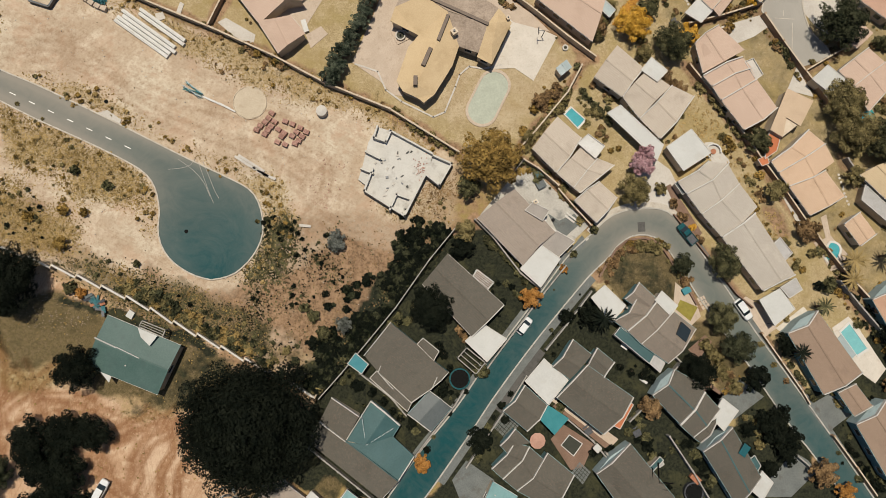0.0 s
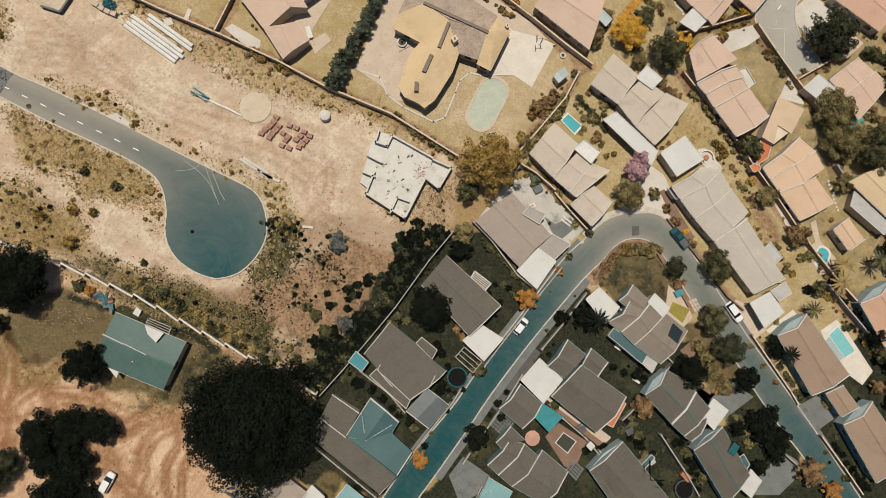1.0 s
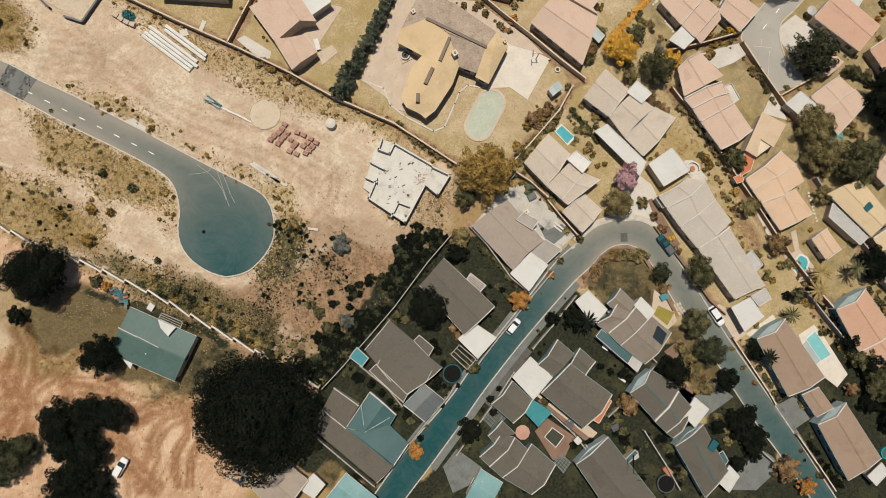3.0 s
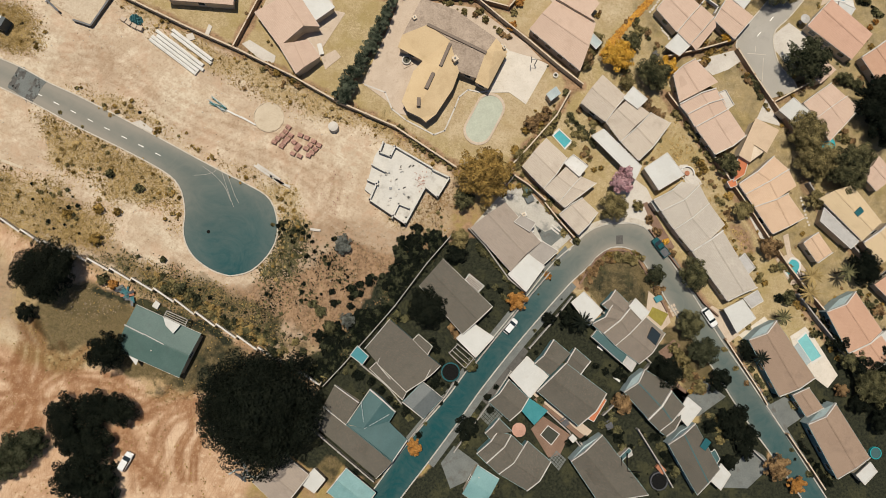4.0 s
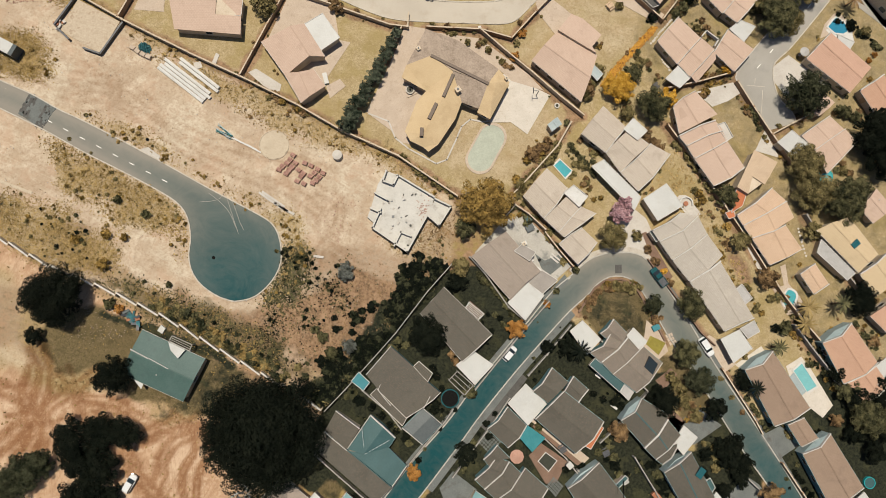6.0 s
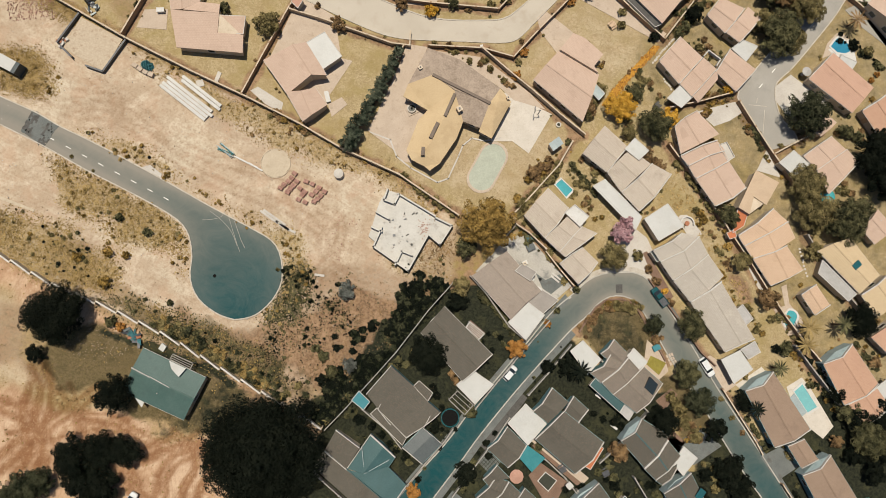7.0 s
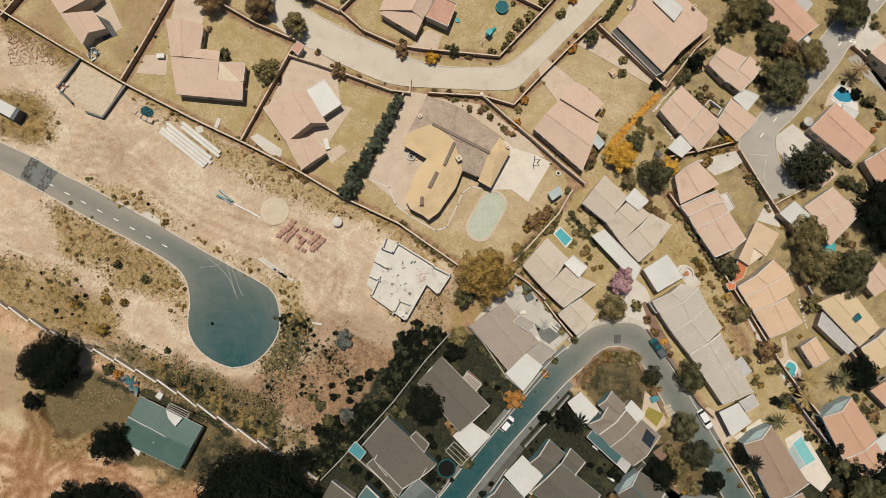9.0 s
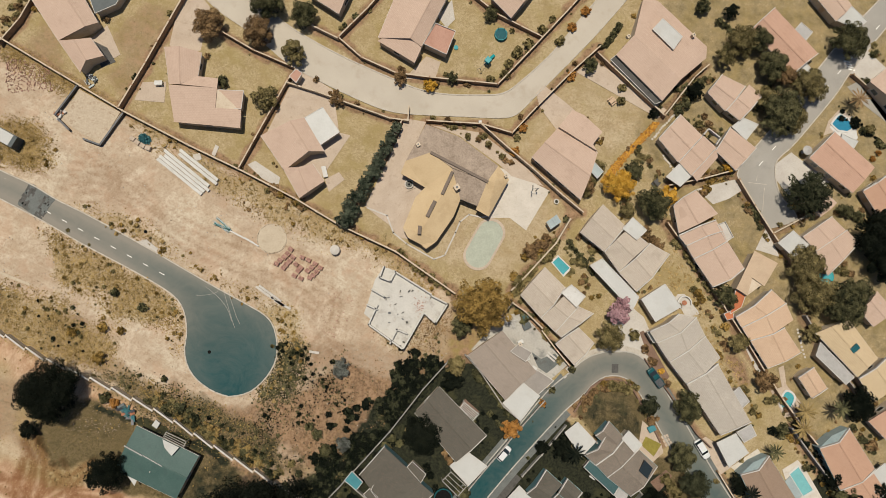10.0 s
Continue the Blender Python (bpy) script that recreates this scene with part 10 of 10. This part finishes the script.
slab("sand_patch", [tuple(Vector((-30.42, 37.86)) + Vector((math.cos(k * 0.2618), math.sin(k * 0.2618))) * (3.1 + 0.12 * math.sin(k * 2.2))) for k in range(24)], SAND_PALE, 0.03, label="round patch of raked pale sand")
for k in range(56):
    bm = bmesh.new()
    a = k * math.pi / 28
    box(bm, pose(math.cos(a) * 3.15, math.sin(a) * 3.15, 0.0, 10, 5, math.degrees(a) + 90 + random.uniform(-15, 15)), random.uniform(0.25, 0.42), 0.17, 0.18, bevel=0.03)
    part("stone", bm, WALL_CREAM, circle)
truss = thing("steel_frame_pile", "pile of teal steel frames on the sand", "frame pile", at=(*(-41.01, 40.15), 0.0))
truss.rotation_euler = (0, 0, -0.52)
for k in range(14):
    bm = bmesh.new()
    box(bm, pose(random.uniform(-0.5, 0.5), random.uniform(-0.7, 0.7), 0.15 + 0.05 * k, 0, random.uniform(-4, 4), random.uniform(-12, 12)), 3.8, 0.09, 0.08)
    part("steel_bar", bm, SHEET_BLUE if k % 3 else SAIL, truss)
for k in range(5):
    plank = thing("plank", "pale plank lying on the sand", "plank", "planks on sand")
    a, b = Vector((-39.39, 39.07)), Vector((-33.26, 36.05))
    dd = (b - a).normalized()
    s = a + dd * k * 1.15 + Vector((dd.y, -dd.x)) * random.uniform(-0.2, 0.2)
    bm = bmesh.new()
    bar(bm, s, s + dd * 2.4, 0.3, 0.0, 0.1 + 0.02 * k)
    part("board", bm, WHITE, plank)
for a, b in (((-32.97, 27.38), (-29.10, 24.89)), ((-32.33, 27.60), (-27.39, 24.47)), ((-28.78, 24.57), (-25.24, 22.96)), ((-29.53, 25.33), (-26.63, 23.49)), ((-20.65, 14.19), (-18.52, 13.98))):
    plank = thing("plank", "pale plank lying in dry grass", "plank", "planks in grass")
    bm = bmesh.new()
    bar(bm, a, b, 0.5, -0.02, 0.2)
    part("board", bm, CONCRETE, plank)
slab("foundation_floor", [(-74.22, 67.87), (-64.99, 63.36), (-68.50, 56.01), (-77.35, 60.76)], RUBBLE_FLOOR, 0.06, label="pale rubble-strewn floor inside a foundation frame")
pit = thing("foundation_trench", "dark-sided foundation frame on the sand", "foundation")
for a, b in (((-78.39, 61.57), (-74.18, 68.63)), ((-77.60, 60.87), (-74.97, 58.56)), ((-71.94, 56.90), (-68.23, 55.78)), ((-68.23, 55.78), (-63.90, 63.31))):
    bm = bmesh.new()
    bar(bm, a, b, 0.35, -0.1, 0.9)
    part("formwork", bm, STEEL, pit)
heap = thing("site_rubble_heap", "small heap of white and rusty rubble at a foundation corner", "rubble heap", at=(*(-77.60, 62.12), 0))
for k in range(16):
    bm = bmesh.new()
    box(bm, pose(random.gauss(0, 0.5), random.gauss(0, 0.6), 0.15 + 0.3 * random.random(), random.uniform(-25, 25), random.uniform(-25, 25), random.uniform(0, 180)), random.uniform(0.3, 0.9), random.uniform(0.25, 0.6), 0.25, bevel=0.03)
    part("rubble_piece", bm, (WHITE, RUSTY, CONCRETE)[k % 3], heap)
container = thing("site_container", "white site container with a grey-blue end", "container", at=(*(-88.31, 56.30), 0))
container.rotation_euler = (0, 0, radians(heading((-89.96, 58.42), (-84.33, 55.70))))
bm = bmesh.new()
box(bm, pose(-1.0, 0, 1.25), 7.6, 2.5, 2.5, bevel=0.04)
part("body", bm, SHEET_WHITE, container)
bm = bmesh.new()
box(bm, pose(3.2, 0, 1.3), 0.9, 2.52, 2.55, bevel=0.03)
part("end_door", bm, SHEET_GREY, container)
for x, y, turn in ((-61.70, 57.66, -30), (-60.60, 56.92, -35), (-59.41, 56.29, -28), (-58.23, 55.82, -20)):
    bm = bmesh.new()
    box(bm, pose(x, y, 0.35, 0, 0, turn), 1.15, 0.9, 0.7, bevel=0.05)
    b = thing("concrete_block", "pinkish concrete block lying on the sand", "concrete block", "blocks below the wall", at=(0, 0, 0))
    part("block", bm, PAVING, b)
tarp = thing("tarpaulin", "crumpled dark teal tarpaulin heaped beside concrete blocks", "tarpaulin", at=(-59.32, 57.81, 0))
bm = bmesh.new()
folds = random.Random(31)
grid_ = [[bm.verts.new((1.5 * u / 9 + folds.gauss(0, 0.05), 1.1 * v / 9 + folds.gauss(0, 0.05), max(0.02, 0.75 * (1 - (u / 9) ** 2) * (1 - (v / 9) ** 2) + 0.22 * math.sin(u * 1.7 + v) + folds.gauss(0, 0.1)))) for v in range(-9, 10)] for u in range(-9, 10)]
for u in range(18):
    for v in range(18):
        if ((u - 9) / 9) ** 2 + ((v - 9) / 9) ** 2 < 1.0 + folds.uniform(-0.3, 0.2):
            bm.faces.new((grid_[u][v], grid_[u + 1][v], grid_[u + 1][v + 1], grid_[u][v + 1]))
bmesh.ops.delete(bm, geom=[v for v in bm.verts if not v.link_faces], context="VERTS")
part("sheet", bm, AWNING_DARK, tarp)
tarp.rotation_euler = (0, 0, -0.5)
hump = tagged(new("road_hump"), "worn dark road hump with broken pale bands", "road hump", kind="structure")
bm = bmesh.new()
prism(bm, [(-82.62, 46.43), (-84.38, 41.98), (-79.91, 39.17), (-76.61, 43.59)], 0.0, 0.112)
part("patch", bm, PAVING_MID, hump)
wear = random.Random(8)
for a, b, wide_ in (((-81.58, 46.22), (-83.54, 41.71), 1.9), ((-77.95, 43.78), (-80.07, 39.26), 1.9)):
    a, b = Vector(a), Vector(b)
    d = (b - a).normalized()
    for k in range(10):
        for i in range(4):
            c = a.lerp(b, (k + 0.5) / 10) + Vector((-d.y, d.x)) * ((i - 1.5) / 4 * wide_ + wear.gauss(0, 0.08))
            n_ = d * wear.uniform(0.36, 0.56)
            w_ = Vector((-d.y, d.x)) * wear.uniform(0.2, 0.36)
            if wear.random() < 0.86:
                bm = bmesh.new()
                prism(bm, [tuple(c + n_ * wear.uniform(0.7, 1.2) * p + w_ * wear.uniform(0.7, 1.2) * q_) for p, q_ in ((-1, -1), (1, -1), (1, 1), (-1, 1))], 0.08, 0.125 + 0.004 * ((k + i) % 3))
                part("band", bm, PAVING_GREY if wear.random() < 0.6 else PAVING_MID, hump)
slab("paving_apron", [(-58.81, 35.52), (-56.96, 36.09), (-54.29, 34.27), (-54.57, 33.39)], CONCRETE, 0.06, label="pale concrete apron beside the road")
scrap = thing("scrap_heap", "heap of rusty and teal scrap against the estate wall", "scrap heap", at=(*(-57.36, -0.44), 0))
for k in range(20):
    bm = bmesh.new()
    box(bm, pose(random.uniform(-2.0, 2.0), random.uniform(-0.7, 0.7), 0.2 + random.random() * 0.4, random.uniform(-20, 20), random.uniform(-20, 20), random.uniform(0, 180)), random.uniform(0.5, 2.0), random.uniform(0.3, 0.9), 0.12)
    part("scrap_piece", bm, (AWNING_DARK, STEEL, RUSTY, SHEET_GREY, AWNING_DARK, SHEET_TEAL)[k % 6], scrap)
scrap.rotation_euler = (0, 0, -0.5)
machine = thing("scrap_machinery", "dark heap of old machinery beside a tree", "machinery", at=(*(-32.25, -34.26), 0))
for k in range(18):
    bm = bmesh.new()
    box(bm, pose(random.uniform(-1.8, 1.8), random.uniform(-2.6, 2.6), 0.4 + random.random() * 0.8, random.uniform(-20, 20), random.uniform(-20, 20), random.uniform(0, 180)), random.uniform(0.6, 2.4), random.uniform(0.1, 0.5), 0.15)
    part("metal_bar", bm, (SHEET_GREY, STEEL, SHEET_BLUE)[k % 3], machine)

# ---- scrub and rubble ----
BULB = [(-79.14, 38.87), (-69.93, 34.21), (-52.70, 26.04), (-47.50, 20.92), (-46.68, 16.90), (-46.87, 13.67), (-44.20, 7.41), (-36.71, 3.90), (-29.34, 8.17), (-27.45, 14.70), (-29.83, 20.81), (-42.69, 27.33), (-76.17, 43.32)]
RIM = [(-27.04, 15.69), (-21.28, 15.31), (-21.46, 9.51), (-23.18, 3.69), (-32.04, 3.38), (-29.74, 6.56), (-27.67, 9.88)]
THIN = [SCRUB_MID, SCRUB_EAST]
THICK = [SCRUB_NORTH, SCRUB_SOUTH, SCRUB_FENCE, SCRUB_FENCE2, SCRUB_BAND, SCRUB_SITE]
STRIP = [(-66.11, 6.91), (-57.96, 7.92), (-44.40, 3.90), (-37.39, 0.35), (-26.09, -3.78), (-25.68, -11.31), (-38.42, -7.59), (-49.87, -3.13), (-61.30, 2.95)]
tufts("brown_scrub", [STRIP], 2200, 0.18, "scrub", 24, 2.5, 0.5, "brown dry scrub crowding the estate wall", [BULB])
tufts("olive_scrub", [STRIP], 3600, 0.2, "dark", 15, 2.5, 0.44, "dark olive scrub on brown earth", [BULB])
tufts("rim_scrub", [RIM], 2200, 0.24, "dark", 16, 2.5, 0.3, "dark scrub along the rim of the round street end", [BULB])
pebbles("field_rubble", [[(-72.96, 2.08), (-65.43, 1.16), (-58.19, -3.29), (-61.99, -6.33), (-70.07, -5.42)]], 200, 0.09, PAVING, 17, "pale rubble strewn on trodden grass")
pebbles("red_rubble", [[(-90.46, 74.01), (-80.67, 72.19), (-79.56, 67.24), (-89.58, 65.91)]], 420, 0.17, BRICK_RED, 18, "reddish brick rubble strewn on the sand")
pebbles("red_rubble", [[(-15.75, 27.77), (-10.80, 25.52), (-15.23, 16.77), (-20.15, 19.01)]], 70, 0.14, BRICK_RED, 19, "sparse reddish brick rubble on the sand")
tufts("mid_scrub", [SCRUB_MID], 2600, 0.2, "dark", 88, 5.0, 0.56, "dark scrub in drifts on brown earth", [BULB])
tufts("thin_scrub", THIN, 2000, 0.18, "brown", 13, 4.0, 0.6, "sparse dusty scrub tufts on brown earth", [BULB])
tufts("dry_scrub", THICK, 6500, 0.17, "straw", 3, 3.0, 0.46, "dry straw-coloured scrub tufts on sand", [BULB])
tufts("green_scrub", THICK, 3600, 0.17, "scrub", 4, 3.0, 0.54, "dusty green-brown scrub tufts on sand", [BULB])
tufts("dark_scrub", [[(-30.92, 0.22), (-17.21, -7.23), (-13.08, 1.21), (-2.44, 6.54), (4.02, 9.78), (7.28, 10.87), (-2.43, -1.50), (-12.94, -14.59), (-17.09, -17.66), (-29.67, -10.26)], SCRUB_MID], 1300, 0.24, "black", 88, 5.0, 0.6, "dark scrub along the garden wall")
tufts("garden_weeds", [[(50.09, 32.99), (57.46, 40.93), (70.64, 21.72), (75.94, 9.72), (72.20, 7.10)]], 700, 0.35, "straw", 8, 3.0, 0.4, "dry weeds in gardens")
tufts("field_weeds", [FIELD], 1500, 0.22, "scrub", 9, 5.0, 0.55, "dry weeds on red earth")
pebbles("rubble", [WASTE], 900, 0.12, CONCRETE, 11, "pale stones and rubble strewn on the sand", [BULB])
pebbles("clods", [WASTE], 350, 0.1, BARK, 12, "dark clods and dry shrubs' stumps on the sand", [BULB])
rng = random.Random(21)
spots = {}
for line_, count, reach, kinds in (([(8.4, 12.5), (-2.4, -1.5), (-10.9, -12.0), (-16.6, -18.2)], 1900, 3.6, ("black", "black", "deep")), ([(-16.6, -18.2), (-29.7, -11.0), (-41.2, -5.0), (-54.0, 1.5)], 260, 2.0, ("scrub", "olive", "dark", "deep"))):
    run = even([Vector(p) for p in line_], 60)
    for k in range(count):
        i = rng.randrange(59)
        d = (run[i + 1] - run[i]).normalized()
        off = abs(rng.gauss(0, reach)) + 0.4
        side = Vector((-d.y, d.x)) * (1 if Vector((-d.y, d.x)).dot(Vector((-0.4, 0.9))) > 0 else -1)
        p = run[i].lerp(run[i + 1], rng.random()) + side * off
        if rough_noise(np.array([p.x]), np.array([p.y]), 4.0, 52)[0] > 0.30 + 0.035 * off:
            spots.setdefault(rng.choice(kinds), []).append((p.x, p.y, rng.choice((0.35, 0.5, 0.7, 0.9, 1.1))))
for area, count, kinds in ((SCRUB_SOUTH, 190, ("gold", "scrub", "straw", "olive")), (SCRUB_BAND, 90, ("gold", "scrub", "straw", "olive")), (SCRUB_SITE, 60, ("gold", "scrub", "straw")), (SCRUB_SOUTH2, 150, ("dark", "black", "dark", "dark", "olive")),
                           (SCRUB_MID, 260, ("black", "dark", "dark", "black")), (RIM, 120, ("black", "dark", "black", "dark")), (SCRUB_NORTH, 170, ("gold", "scrub", "straw", "olive")), (SCRUB_FENCE, 130, ("gold", "scrub", "brown", "straw")), (SCRUB_EAST, 22, ("olive", "gold", "dark"))):
    xs, ys, k = [p[0] for p in area], [p[1] for p in area], 0
    while k < count:
        x, y = rng.uniform(min(xs), max(xs)), rng.uniform(min(ys), max(ys))
        clumped = area not in (SCRUB_MID, RIM) or rough_noise(np.array([x]), np.array([y]), 5.0, 88)[0] > 0.54
        if clumped and inside(np.array([x]), np.array([y]), area)[0] and not inside(np.array([x]), np.array([y]), BULB)[0]:
            k += 1
            spots.setdefault(rng.choice(kinds), []).append((x + rng.gauss(0, 0.8), y + rng.gauss(0, 0.8), rng.choice((0.12, 0.16, 0.2, 0.25, 0.3, 0.4, 0.6))))
for k, (leaf, where) in enumerate(spots.items()):
    shrubbery("waste_shrubs", leaf, where, f"{WORDS[leaf]} shrubs dotted over the waste land", 120 + k)
for x, y, r in ((-64.10, 16.99) + (1.3,), (-63.97, 10.67) + (1.6,), (-70.25, 15.55) + (1.3,), (-60.22, 16.43) + (1.1,)):
    tree("gold", (x, y), r, name="bush", where="on the sand")
for x, y, r in ((-13.59, 11.07) + (2.3,), (-11.97, -4.63) + (1.8,)):
    tree("grey", (x, y), r, name="bush", where="on brown earth")
for x, y, r in ((-17.79, -3.01) + (1.4,), (-19.39, -1.41) + (1.2,), (-15.65, -6.19) + (1.6,), (-62.22, 24.53) + (1.1,), (-56.27, 21.64) + (1.25,)):
    tree("dark", (x, y), r, name="bush", where="on waste land")


# tyre marks on the round end of the cul-de-sac
marks = tagged(new("tyre_marks"), "pale curved tyre marks on the asphalt", "road marking", kind="structure")
for pts in ([(-39.68, 25.91), (-38.55, 22.88), (-37.43, 19.96), (-36.76, 18.35)], [(-38.85, 26.13), (-37.62, 23.21), (-36.50, 20.51), (-35.73, 19.21)], [(-45.31, 24.78), (-43.02, 25.01), (-41.15, 25.68), (-40.44, 26.77)], [(-43.59, 26.75), (-40.91, 24.81), (-38.75, 22.44), (-37.42, 19.64)]):
    line = smooth(pts, 0.8)
    bm = bmesh.new()
    for p, q in zip(line, line[1:]):
        bar(bm, p, q, 0.09, 0.04, 0.1)
    part("mark", bm, ASPHALT, marks)
cover_plate = tagged(new("manhole_cover"), "round dark iron manhole cover in the asphalt", "manhole", kind="structure")
for x, y in ((-41.64, 12.97), (-57.23, 37.73)):
    bm = bmesh.new()
    disc(bm, (x, y), 0.36, 0.02, 0.11, 18)
    part("lid", bm, IRON, cover_plate)
grate = tagged(new("road_grate"), "square patched grate in the street bend", "grate", kind="structure")
bm = bmesh.new()
prism(bm, [(44.72, 14.88), (46.19, 15.00), (46.25, 13.11), (44.78, 13.00)], 0.0, 0.105)
part("plate", bm, PAVING_GREY, grate)
